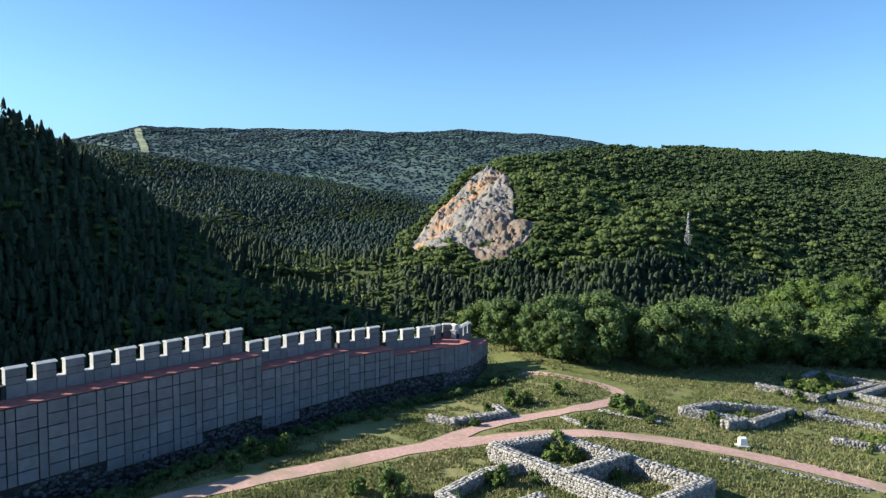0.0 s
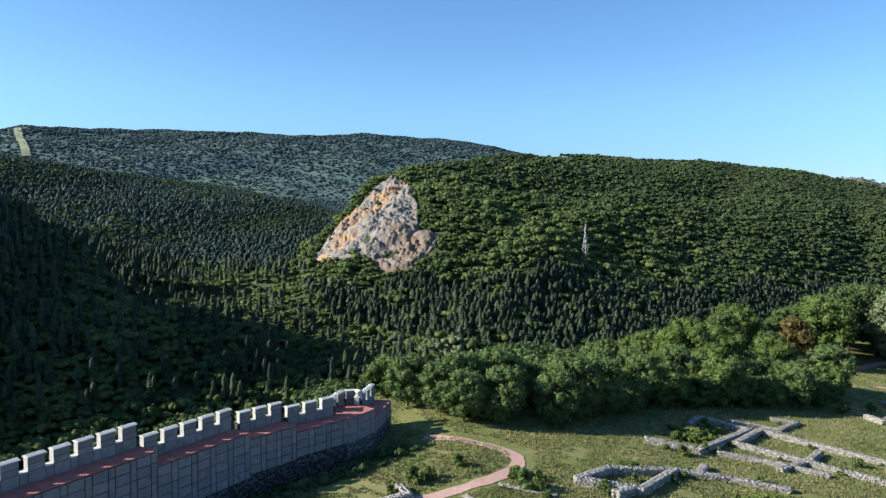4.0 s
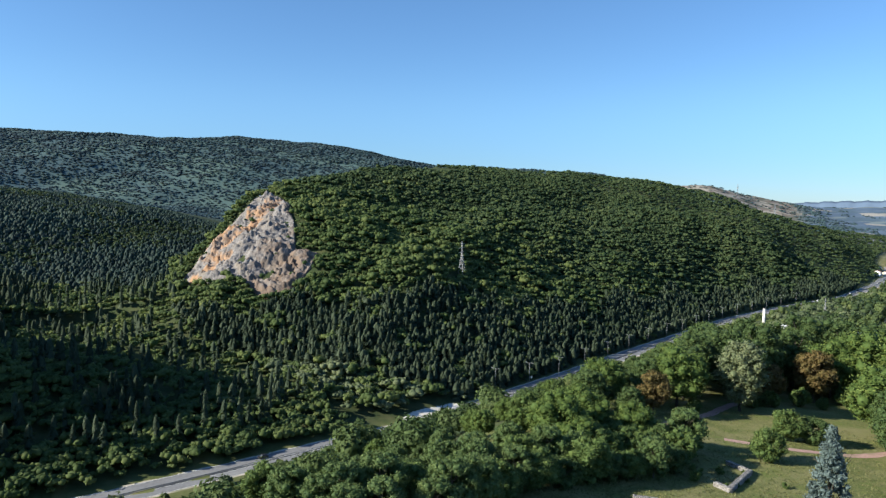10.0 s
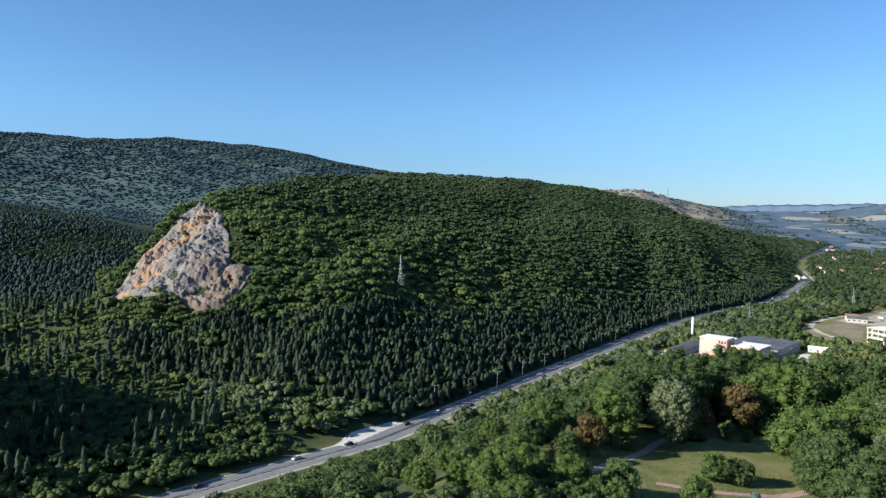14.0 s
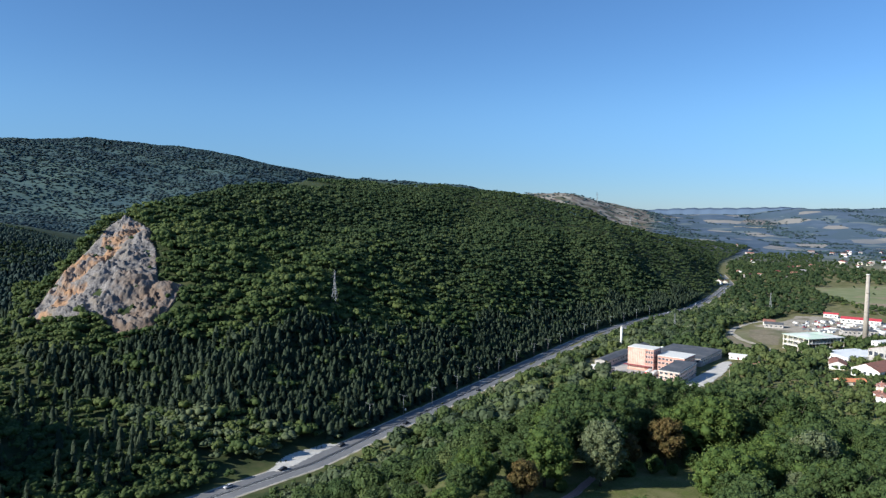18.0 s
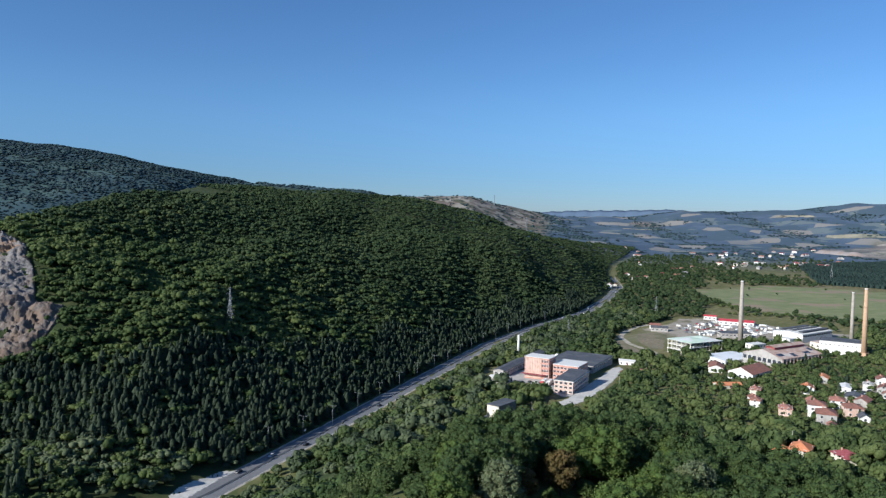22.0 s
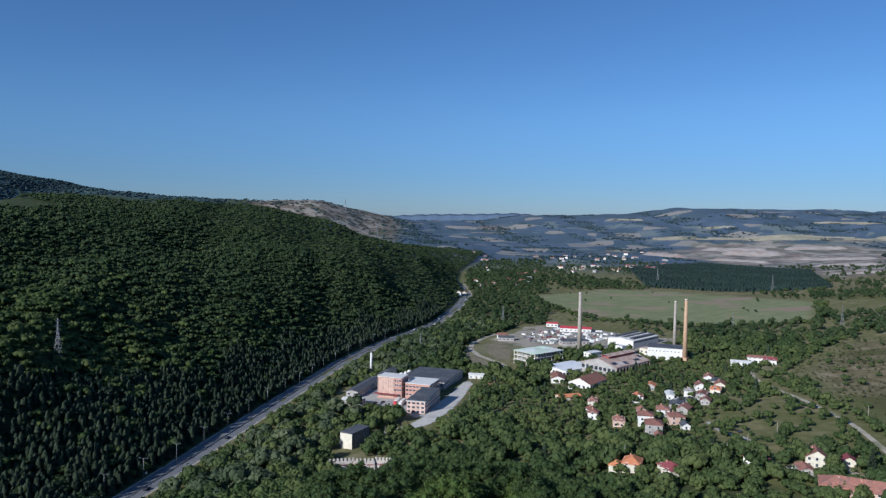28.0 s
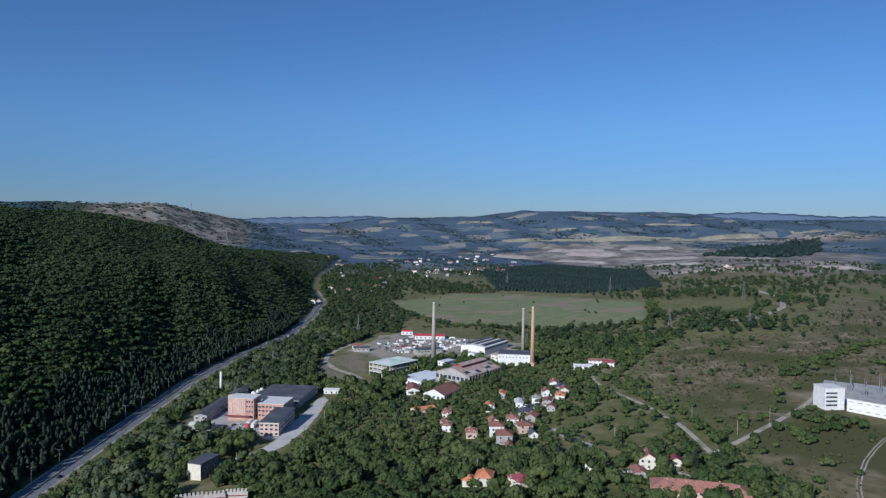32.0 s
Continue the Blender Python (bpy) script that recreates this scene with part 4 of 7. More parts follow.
def fortress_wall():
    wall = thing("fortress_wall", "grey concrete-panelled fortress wall with white-capped battlements and rubble base", "wall", pose(0, 0, 0))
    rubble = []
    row, joint = 0.66, 0.058
    for k, ((ax, ay), (bx, by)) in enumerate(zip(WALL, WALL[1:])):
        length, turn = math.hypot(bx - ax, by - ay), math.degrees(math.atan2(by - ay, bx - ax))
        ux, uy = (bx - ax) / length, (by - ay) / length
        lev = LEVEL[k]
        foot = min(gz(ax + 1, ay - 1), gz(bx + 1, by - 1)) - 0.8
        # the stretch's own frame: x along the wall, y to its outer side
        m = pose(ax, ay, 0, 0, 0, turn)
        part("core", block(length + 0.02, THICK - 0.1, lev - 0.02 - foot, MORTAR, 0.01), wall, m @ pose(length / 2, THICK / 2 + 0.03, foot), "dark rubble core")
        part("walkway", block(length, THICK - 0.42, 0.06, WALKWAY, 0.01), wall, m @ pose(length / 2, (THICK - 0.42) / 2 - 0.06, lev), "red-surfaced walkway")
        # facing panels, in columns of wide slabs between narrow uprights
        low = 1.45
        cols = max(1, round(length / 1.52))
        p = length / cols
        wide, narrow = p * 0.69, p * 0.31
        wide_me = block(wide - joint, 0.10, row - joint, CONCRETE, 0.012)
        tall_me, short_me = block(narrow - joint, 0.10, 2 * row - joint, CONCRETE, 0.012), block(narrow - joint, 0.10, row - joint, CONCRETE, 0.012)
        for c in range(cols):
            rows = max(2, round((lev - 1.3) / row))
            drop = 1 if (k == 0 and c % 5 in (1, 2)) or (k == 1 and c in (3, 4, 5, 6)) or (k == 2 and c < 2) else 0
            for r_ in range(rows + drop):
                z = lev - row * (r_ + 1)
                part("panel", wide_me, wall, m @ pose(c * p + wide / 2, -0.02 + sr.uniform(-0.008, 0.008), z, 0, 0, 0))
            r_, left = 0, rows + drop
            if c % 2 and left:
                part("upright_panel", short_me, wall, m @ pose(c * p + wide + narrow / 2, -0.025, lev - row))
                r_, left = 1, left - 1
            while left > 0:
                n = 2 if left >= 2 else 1
                r_ += n
                left -= n
                part("upright_panel", tall_me if n == 2 else short_me, wall, m @ pose(c * p + wide + narrow / 2, -0.025 + sr.uniform(-0.008, 0.008), lev - row * r_))
        # outer side: plain courses
        part("outer_face", block(length, 0.12, lev - foot, CONCRETE, 0.02), wall, m @ pose(length / 2, THICK + 0.02, foot))
        if k == 5:
            pass
        elif k == 6:
            battlement(wall, m @ pose(0.4, THICK - 0.21, 0), length - 0.4, lev, 1.25)
        else:
            battlement(wall, m @ pose(0, THICK - 0.21, 0), length, lev)
        # rubble below the panels
        for _ in range(int(length * 44)):
            s_ = sr.uniform(0, length)
            z = sr.uniform(foot + 0.3, low + (0.25 if sr.uniform() < 0.3 else 0.0))
            w = sr.uniform(0.14, 0.34)
            d = -0.01 - sr.uniform(0, 0.04)
            rubble.append(((ax + ux * s_ + uy * d, ay + uy * s_ - ux * d, z), (w, 0.16, w * sr.uniform(0.45, 0.75)), math.radians(turn) + sr.uniform(-0.06, 0.06)))
    tagged(part("rubble_base", stones("rubble_base", rubble, BASE_MAT, sr), wall, label="dark rubble stone base"), kind="stuff")
    # bastion platform: bulges outwards behind the corner
    rim = [(0.8, 58.4), (3.1, 61.1), (2.0, 62.4), (1.6, 63.4), (0.5, 63.2), (-0.3, 62.0), (-0.5, 60.2)]
    n = len(rim)
    ring = [(i, (i + 1) % n, n + (i + 1) % n, n + i) for i in range(n)]
    lid = [tuple(range(n - 1, -1, -1)), tuple(range(n, 2 * n))]
    part("bastion_floor", solid("bastion_floor", [(x, y, 3.50) for x, y in rim] + [(x, y, 3.605) for x, y in rim], lid + ring, WALKWAY), wall, label="red bastion floor")
    inner = [(1.0 + (x - 1.0) * 0.985, 61.2 + (y - 61.2) * 0.985) for x, y in rim]
    part("bastion_body", solid("bastion_body", [(x, y, -5.0) for x, y in inner] + [(x, y, 3.49) for x, y in inner], lid + ring, CONCRETE), wall)
    for (ax, ay), (bx, by) in zip(rim[2:6], rim[3:7]):
        length, turn = math.hypot(bx - ax, by - ay), math.degrees(math.atan2(by - ay, bx - ax))
        battlement(wall, pose(ax, ay, 0, 0, 0, turn), length, 3.25, 1.5, 0.7)
    part("end_face", block(1.9, 0.3, 9.0, CONCRETE, 0.05), wall, pose(4.0, 66.6, -6.2, 0, 0, 160))
    return wall


fortress_wall()


# ---- ruins: low rubble walls ----
def ruin(lines, height=0.75, thick=0.62, label="low ruined wall of pale rough stones in the grass"):
    """Roofless wall footings along open lines, in rough courses with a flat top."""
    ob = thing("ruined_wall", label, "ruin", pose(0, 0, 0), "ruins on the hilltop")
    rough = []
    for line in lines:
        for (ax, ay), (bx, by) in zip(line, line[1:]):
            length, ang = math.hypot(bx - ax, by - ay), math.atan2(by - ay, bx - ax)
            ux, uy = math.cos(ang), math.sin(ang)
            za, zb = gz(ax, ay), gz(bx, by)
            low = min(za, zb)
            core = solid("core", [(s * 1.0, t, z) for s, zt in ((0, za), (length, zb)) for t in (-thick / 2 + 0.05, thick / 2 - 0.05) for z in (low - 0.3 - 0, zt + height - 0.05)],
                         [(0, 1, 3, 2), (4, 6, 7, 5), (0, 4, 5, 1), (2, 3, 7, 6), (1, 5, 7, 3), (0, 2, 6, 4)], LIME)
            part("core", core, ob, pose(ax, ay, 0, 0, 0, math.degrees(ang)))

            def put(s, t, z, w, d, h):
                zz = za + (zb - za) * s / max(length, 0.1)
                rough.append(((ax + ux * s - uy * t, ay + uy * s + ux * t, zz + z), (w, d, h), ang + sr.uniform(-0.12, 0.12)))

            z = -0.1
            while z < height - 0.05:
                h = min(sr.uniform(0.07, 0.13), height - z)
                for side in (-1, 1):
                    s = -0.12 + sr.uniform(-0.1, 0.05)
                    while s < length + 0.12:
                        w = sr.uniform(0.10, 0.27)
                        if sr.uniform() > 0.05:
                            put(s + w / 2, side * (thick / 2 - 0.05 + sr.uniform(0, 0.025)), z + h / 2 + sr.uniform(-0.015, 0.015), w * 0.98, 0.2, h * 1.02)
                        s += w
                z += h
            t = -thick / 2 + 0.05
            while t < thick / 2:
                d = sr.uniform(0.12, 0.24)
                s = -0.1
                while s < length + 0.1:
                    w = sr.uniform(0.12, 0.32)
                    put(s + w / 2, min(t + d / 2, thick / 2 - 0.03), height - 0.06 + sr.uniform(-0.02, 0.025), w, d, 0.14)
                    s += w
                t += d
    tagged(part("stones", stones("stones", rough, STONES_MAT, sr), ob), kind="stuff")
    return ob


ruin([[(3.4, 39.2), (7.1, 41.0), (13.8, 35.2), (9.8, 31.4), (3.4, 39.2)], [(10.4, 38.0), (6.8, 35.2)]], 0.95, 0.62, "roofless ruin of two rooms with pale rubble walls")
ruin([[(4.6, 37.4), (2.7, 36.2), (0.4, 33.4), (2.2, 31.0), (5.0, 33.0)]], 0.6, 0.5)
ruin([[(17.8, 50.2), (21.2, 52.7), (26.8, 53.0), (22.1, 48.6), (17.8, 50.2)], [(19.8, 47.6), (21.6, 48.8)]], 0.6, 0.58, "small square ruin with thick pale rubble walls")
ruin([[(27.4, 53.6), (31.5, 52.6), (35.2, 50.6)], [(29.2, 53.4), (30.6, 55.2)]], 0.4, 0.55)
ruin([[(-0.3, 46.6), (1.2, 45.8), (4.8, 47.8), (4.4, 49.4)]], 0.4, 0.5)
ruin([[(8.8, 47.6), (9.9, 45.6)], [(11.8, 49.8), (13.4, 48.6), (15.2, 47.8)]], 0.14, 0.4, "line of low footings sunk in the grass")
ruin([[(35.7, 67.8), (38.3, 70.7), (41.9, 67.1), (32.3, 59.3), (28.4, 61.6)]], 0.55, 0.55)
ruin([[(37.7, 62.3), (43.3, 67.3), (52.4, 54.9), (46.8, 51.6), (37.7, 62.3)], [(42.4, 58.0), (45.0, 60.4)], [(48.6, 55.8), (50.4, 57.8)]], 0.5, 0.55, "long ruin divided into rooms by low stone walls")
ruin([[(42.0, 70.3), (46.0, 68.1), (50.3, 71.4), (48.1, 72.6)]], 0.35, 0.5)
ruin([[(62.0, 75.4), (62.4, 73.3), (71.1, 79.7), (70.9, 83.7)]], 0.6, 0.55)
ruin([[(26.8, 46.9), (29.7, 45.9)], [(28.5, 42.6), (32.3, 46.4), (36.0, 43.0)]], 0.4, 0.5)
ruin([[(34.2, 59.4), (37.7, 57.6), (41.4, 54.4)], [(37.7, 55.4), (41.3, 57.4)]], 0.4, 0.5)
ruin([[(53.4, 60.4), (57.6, 63.6), (62.8, 57.0), (57.0, 52.8)]], 0.5, 0.55)
ruin([[(17.0, 41.3), (19.6, 40.3), (23.9, 38.5)]], 0.08, 0.22, "kerb of small stones along the gravel path")
ruin([[(17.4, 33.6), (19.0, 34.6), (21.2, 33.0)]], 0.3, 0.5)
marker = thing("marker_stone", "small white squared stone beside the path", "stone", facing(19.4, 44.0), "")
part("stone", block(0.55, 0.42, 0.62, CAP, 0.05, 0.9), marker)
part("plinth", block(0.8, 0.6, 0.14, STONE, 0.03), marker)

ribbon("path_1", [(-24, 26.5), (-17.2, 31.0), (-12.8, 33.9), (-8.4, 36.4), (-4.0, 39.1), (0.4, 41.7), (3.9, 43.3), (8.2, 44.2), (13.6, 44.2), (18.3, 42.8), (22.7, 41.0), (25.6, 38.5), (29.5, 34.0), (34, 27)], 1.55, GRAVEL,
       "reddish gravel path across the grass", "path", 0.035, 0.6, 0.12)
ribbon("path_2", [(-0.2, 41.6), (2.2, 44.7), (4.9, 46.9), (9.2, 49.4), (12.0, 51.1), (14.6, 54.4), (15.0, 56.4), (13.1, 58.8), (9.7, 60.4), (7.0, 61.6)], 1.2, GRAVEL, "narrow reddish gravel path bending back to the bastion", "path", 0.04, 0.6, 0.2)
ribbon("path_3", [(110, 88), (102.1, 86.8), (97.8, 86.4), (89.1, 88.8), (84.2, 92.5), (80.1, 95.9)], 1.9, GRAVEL, "reddish path over the lawn among the trees", "path", 0.04, 0.8, 0.12)
ribbon("path_4", [(70, 102.5), (74.6, 105.2), (80.3, 107.2), (90, 112), (100.4, 119.2), (108.9, 123)], 1.8, GRAVEL, "reddish path at the foot of the trees", "path", 0.04, 0.8, 0.15)


# ---- trees and bushes of the hilltop ----
tr = np.random.default_rng(33)


def leaf_cloud(r, clumps, leaves, leaf, width, height, low, name, mat, pointed=False):
    """A crown of leaf blades gathered in uneven clumps, unit tree size given in metres."""
    cs = []
    for _ in range(clumps):
        w = r.normal(size=3)
        w /= np.linalg.norm(w)
        k = r.uniform(0.35, 1.0) ** 0.5
        c = np.array([w[0] * width / 2 * k * 0.82, w[1] * width / 2 * k * 0.82, low + (height - low) * (0.5 + 0.42 * w[2] * k)])
        if pointed:
            f = r.uniform(0.02, 0.98)
            a = r.uniform(0, 6.28)
            rad = width / 2 * (1 - f) * r.uniform(0.75, 1.0)
            c = np.array([math.cos(a) * rad, math.sin(a) * rad, low + (height - low) * f])
        cs.append((c, r.uniform(0.6, 1.25) * width * (0.135 if not pointed else 0.08)))
    n = clumps * leaves
    cen = np.repeat(np.array([c for c, _ in cs]), leaves, 0)
    rad = np.repeat(np.array([q for _, q in cs]), leaves)[:, None]
    w = r.normal(size=(n, 3))
    w /= np.linalg.norm(w, axis=1)[:, None]
    p = cen + w * rad * r.uniform(0.55, 1.1, (n, 1)) * (1, 1, 0.8)
    a = np.cross(w + r.normal(size=(n, 3)) * 0.6, r.normal(size=(n, 3)))
    a /= np.linalg.norm(a, axis=1)[:, None]
    b = np.cross(a, w + r.normal(size=(n, 3)) * 0.5)
    b /= np.linalg.norm(b, axis=1)[:, None]
    k = leaf * r.uniform(0.6, 1.3, (n, 1))
    v = np.stack([p - a * k, p + b * k * 0.55, p + a * k, p - b * k * 0.55], 1).reshape(-1, 3)
    quads = np.arange(4 * n).reshape(-1, 4)
    shades = np.repeat(np.repeat(r.uniform(0.1, 0.9, clumps), leaves) * 0.7 + r.uniform(0, 0.3, n), 4)
    # solid cores added in the clumps to block light, toned darker as inner shade
    kv, kf = ico_points()
    shade_cores = np.concatenate([kv * r.uniform(0.6, 1.0, (12, 1)) * q * 0.72 * (1, 1, 0.8) + c for c, q in cs])
    core_faces = (kf[None] + 12 * np.arange(clumps)[:, None, None]).reshape(-1, 3) + len(v)
    faces = np.concatenate([quads[:, (0, 1, 2)], quads[:, (0, 2, 3)], core_faces])
    return mesh_from(name, np.concatenate([v, shade_cores]), faces, mat, tone=np.r_[shades, np.full(len(shade_cores), 0.25)])


def trunk_mesh(r, height, radius, limbs, width):
    segs = []
    vs, fs = [], []

    def limb(a, b, r0, r1, sides=7):
        a, b = Vector(a), Vector(b)
        d = (b - a).normalized()
        u = d.orthogonal().normalized()
        w = d.cross(u)
        k = len(vs)
        for q, rr in ((a, r0), ((a + b) / 2 + u * r0 * 0.4, (r0 + r1) / 2), (b, r1)):
            vs.extend(q + (u * math.cos(t) + w * math.sin(t)) * rr for t in (2 * math.pi * i / sides for i in range(sides)))
        for s in (0, sides):
            fs.extend((k + s + i, k + s + (i + 1) % sides, k + s + sides + (i + 1) % sides, k + s + sides + i) for i in range(sides))

    limb((0, 0, -0.4), (r.uniform(-0.2, 0.2), r.uniform(-0.2, 0.2), height * 0.8), radius, radius * 0.25)
    for i in range(limbs):
        a, z = r.uniform(0, 6.28), height * r.uniform(0.22, 0.6)
        limb((0, 0, z), (math.cos(a) * width * 0.3, math.sin(a) * width * 0.3, z + height * r.uniform(0.15, 0.32)), radius * 0.45, radius * 0.08, 5)
    return solid("trunk", vs, fs, BARK)


def tree_kind(name, label, category, height, width, low, clumps, leaves, leaf, mat, trunk=0.22, limbs=6, pointed=False):
    r = np.random.default_rng(int(height * 131 + width * 17 + clumps))
    ob = thing(name, label, category, pose(0, 0, -500))
    part("trunk", trunk_mesh(r, height, trunk, limbs, width), ob)
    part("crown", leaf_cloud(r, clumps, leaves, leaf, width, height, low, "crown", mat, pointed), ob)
    return ob


KINDS = {
    "bush_a": tree_kind("bush", "dense round green bush at the edge of the lawn", "bush", 6.0, 6.4, 0.1, 105, 78, 0.14, LEAF_BUSH, 0.12, 5),
    "bush_b": tree_kind("bush", "tall dense green bush with a ragged top", "bush", 7.2, 6.0, 0.1, 110, 78, 0.14, LEAF_COOL, 0.13, 5),
    "bush_c": tree_kind("bush", "wide low green bush", "bush", 4.6, 5.8, 0.0, 82, 78, 0.14, LEAF, 0.10, 5),
    "tree_a": tree_kind("broadleaf_tree", "large broadleaf tree with a full green crown", "tree", 11.5, 10.0, 1.4, 162, 78, 0.19, LEAF, 0.30, 8),
    "tree_b": tree_kind("broadleaf_tree", "bright green broadleaf tree with a rounded crown", "tree", 10.5, 10.8, 1.2, 162, 78, 0.19, LEAF_BRIGHT, 0.28, 8),
    "tree_c": tree_kind("broadleaf_tree", "dark green tall broadleaf tree", "tree", 13.0, 9.0, 1.6, 162, 78, 0.19, LEAF, 0.30, 8),
    "pale": tree_kind("silver_tree", "tree with pale silvery green leaves", "tree", 13.4, 9.4, 1.0, 162, 71, 0.23, LEAF_PALE, 0.28, 8),
    "brown": tree_kind("chestnut_tree", "tree with rusty brown late-summer leaves", "tree", 8.6, 6.6, 1.2, 125, 65, 0.20, LEAF_BROWN, 0.22, 7),
    "spruce": tree_kind("blue_spruce", "blue-grey spruce with drooping tiers", "tree", 12.8, 6.6, 0.6, 238, 51, 0.16, SPRUCE, 0.2, 10, True),
    "shrub": tree_kind("shrub", "small green shrub growing beside the ruins", "shrub", 1.5, 1.5, 0.0, 32, 44, 0.09, LEAF_BUSH, 0.04, 4),
    "darkfir": tree_kind("fir", "tall dark green fir by the road", "tree", 13.0, 5.4, 0.6, 238, 51, 0.17, NEEDLE, 0.2, 10, True),
}
PLANTED = []


def plant(kind, x, y, size=1.0, group=""):
    src = KINDS[kind]
    k = size * tr.uniform(0.93, 1.07)
    m = pose(x, y, gz(x, y) - 0.15, 0, 0, tr.uniform(0, 360))
    used = kind in PLANTED
    if not used:
        PLANTED.append(kind)
        src.scale = (k, k, k)
        src.matrix_world = m @ Matrix.Diagonal((k, k, k, 1))
        ob = src
    else:
        ob = copy_thing(src, m)
        ob.scale = (k, k, k)
    if group:
        ob["group"] = group
    return ob


# hedge-like belt of bushes along the rim
belt = np.array([(7.5, 71.0), (11.0, 66.4), (15, 65.0), (19.5, 65.4), (24, 67.0), (29, 70.2), (34, 74.4), (40, 76.4), (46, 77), (51, 77.6), (56.5, 79.2), (63, 83.6), (69, 90)])
tt = np.r_[0, np.cumsum(np.hypot(*np.diff(belt, axis=0).T))]
for row, (off, step) in enumerate(((0.8, 3.9), (5.4, 4.6), (10.4, 5.0), (16.0, 5.6), (23.0, 6.4), (31.0, 7.2))):
    for u in np.arange(0, tt[-1], step):
        x, y = np.interp(u, tt, belt[:, 0]), np.interp(u, tt, belt[:, 1])
        x, y = x - 0.38 * off + tr.uniform(-0.9, 0.9), y + 0.92 * off + tr.uniform(-0.9, 0.9)
        kind = ("bush_a", "bush_b", "bush_c", "bush_a", "bush_b")[int(tr.integers(5))] if row < 4 else ("bush_b", "tree_b", "bush_a")[int(tr.integers(3))]
        plant(kind, x, y, (0.92, 0.94, 0.80, 0.56, 0.42, 0.40)[row] * tr.uniform(0.8, 1.12) * (1.0 if row < 2 else float(np.interp(u, [0, 5, 16], [0.5, 0.6, 1.0]))), "bushes along the rim")
for x, y in zip(*jittered(38, 78, 80, 110, 5.2)):
    if poly_distance(np.array(x), np.array(y), [(40, 84), (56, 84), (63, 92), (64, 99), (58, 102), (48, 98)]) < 0:
        plant(("bush_a", "bush_b", "tree_b", "bush_b", "bush_c")[int(tr.integers(5))], x, y, tr.uniform(0.6, 0.85), "bushes along the rim")
# single trees of the lawn
plant("pale", 99.0, 114.5, 1.2)
plant("brown", 77.0, 111.5, 1.0)
plant("pale", 138.0, 93.0, 1.15)
plant("pale", 124.0, 86.0, 0.82)
plant("brown", 125.5, 122.5, 1.35)
plant("brown", 114.5, 123.0, 0.95)
for x, y, k in ((88.0, 114.0, 0.5), (104.0, 117.0, 0.45), (110.0, 118.0, 0.6), (118.0, 118.5, 0.75), (131.0, 119.5, 0.8), (137.0, 115.0, 0.9), (122.0, 116.5, 0.5), (132.0, 110.0, 1.0), (128.0, 104.0, 0.9)):
    plant("bush_a", x, y, k)
plant("spruce", 62.7, 58.3, 1.0)
plant("darkfir", 355.0, 66.0, 1.1)
plant("tree_b", 141.0, 123.0, 1.62)
plant("tree_b", 70.0, 118.0, 0.85)
plant("tree_b", 86.5, 117.5, 1.12)
plant("tree_b", 57.0, 104.0, 0.7)
for kind, x, y, k in (("tree_a", 92.5, 123.5, 1.05), ("tree_c", 104.5, 123.5, 1.05), ("tree_c", 110.0, 125.5, 1.1), ("tree_a", 81.5, 119.5, 0.9), ("tree_c", 98.0, 127.5, 1.1), ("tree_c", 118.0, 131.0, 1.2), ("tree_c", 130.0, 133.0, 1.25)):
    plant(kind, x, y, k, "wood on the hill shoulder")
plant("bush_a", 48.0, 104.0, 1.0)
plant("tree_a", 64.0, 112.0, 0.72)
for x, y, k in ((139.0, 140.0, 1.42), (145.5, 135.5, 1.5), (151.0, 130.5, 1.5), (157.0, 123.0, 1.48), (163.0, 114.5, 1.42), (131.5, 142.5, 1.2)):
    plant("tree_c", x, y, k, "wood on the hill shoulder")
plant("bush_a", 91.5, 94.5, 1.0)
plant("bush_c", 95.5, 93.0, 1.0)
plant("bush_a", 78.5, 84.5, 0.9)
plant("tree_a", 101.5, 80.5, 1.0)
plant("tree_c", 107.5, 88.0, 0.9)
plant("tree_a", 96.0, 70.0, 1.0)
plant("tree_c", 121.0, 80.0, 1.1)
for x, y in ((108.0, 118.5), (112, 121)):
    plant("bush_c", x, y, 0.55)
# wood on the eastern shoulder of the hill
for x, y in zip(*jittered(56, 196, 50, 176, 8.6)):
    e = edge_distance(x, y)
    lawn = poly_distance(np.array(x), np.array(y), [(64, 96), (73, 107), (97, 122.5), (130, 128), (140, 112), (118, 100), (100, 92), (84, 66), (70, 50), (30, 50), (50, 80)]) < 3
    if lawn or e > 24 or math.hypot(x, y) < 106 or (x < 100 and y < 104):
        continue
    near_path = min(math.hypot(x - px, y - py) for px, py in ((138, 93), (124, 86), (141, 123), (97.9, 86.5), (112, 84), (99, 114), (93, 106), (128, 126), (146, 128), (88, 90), (77, 111), (73, 104), (69, 97)))
    if near_path < 5:
        continue
    plant(("tree_a", "tree_c", "tree_a", "tree_c", "tree_a", "tree_b", "tree_c", "tree_a")[int(tr.integers(8))], x, y, tr.uniform(0.92, 1.2) * float(np.interp(math.degrees(math.atan2(x, y)), [24, 30, 34, 39], [0.32, 0.40, 0.62, 1.12])), "wood on the hill shoulder")
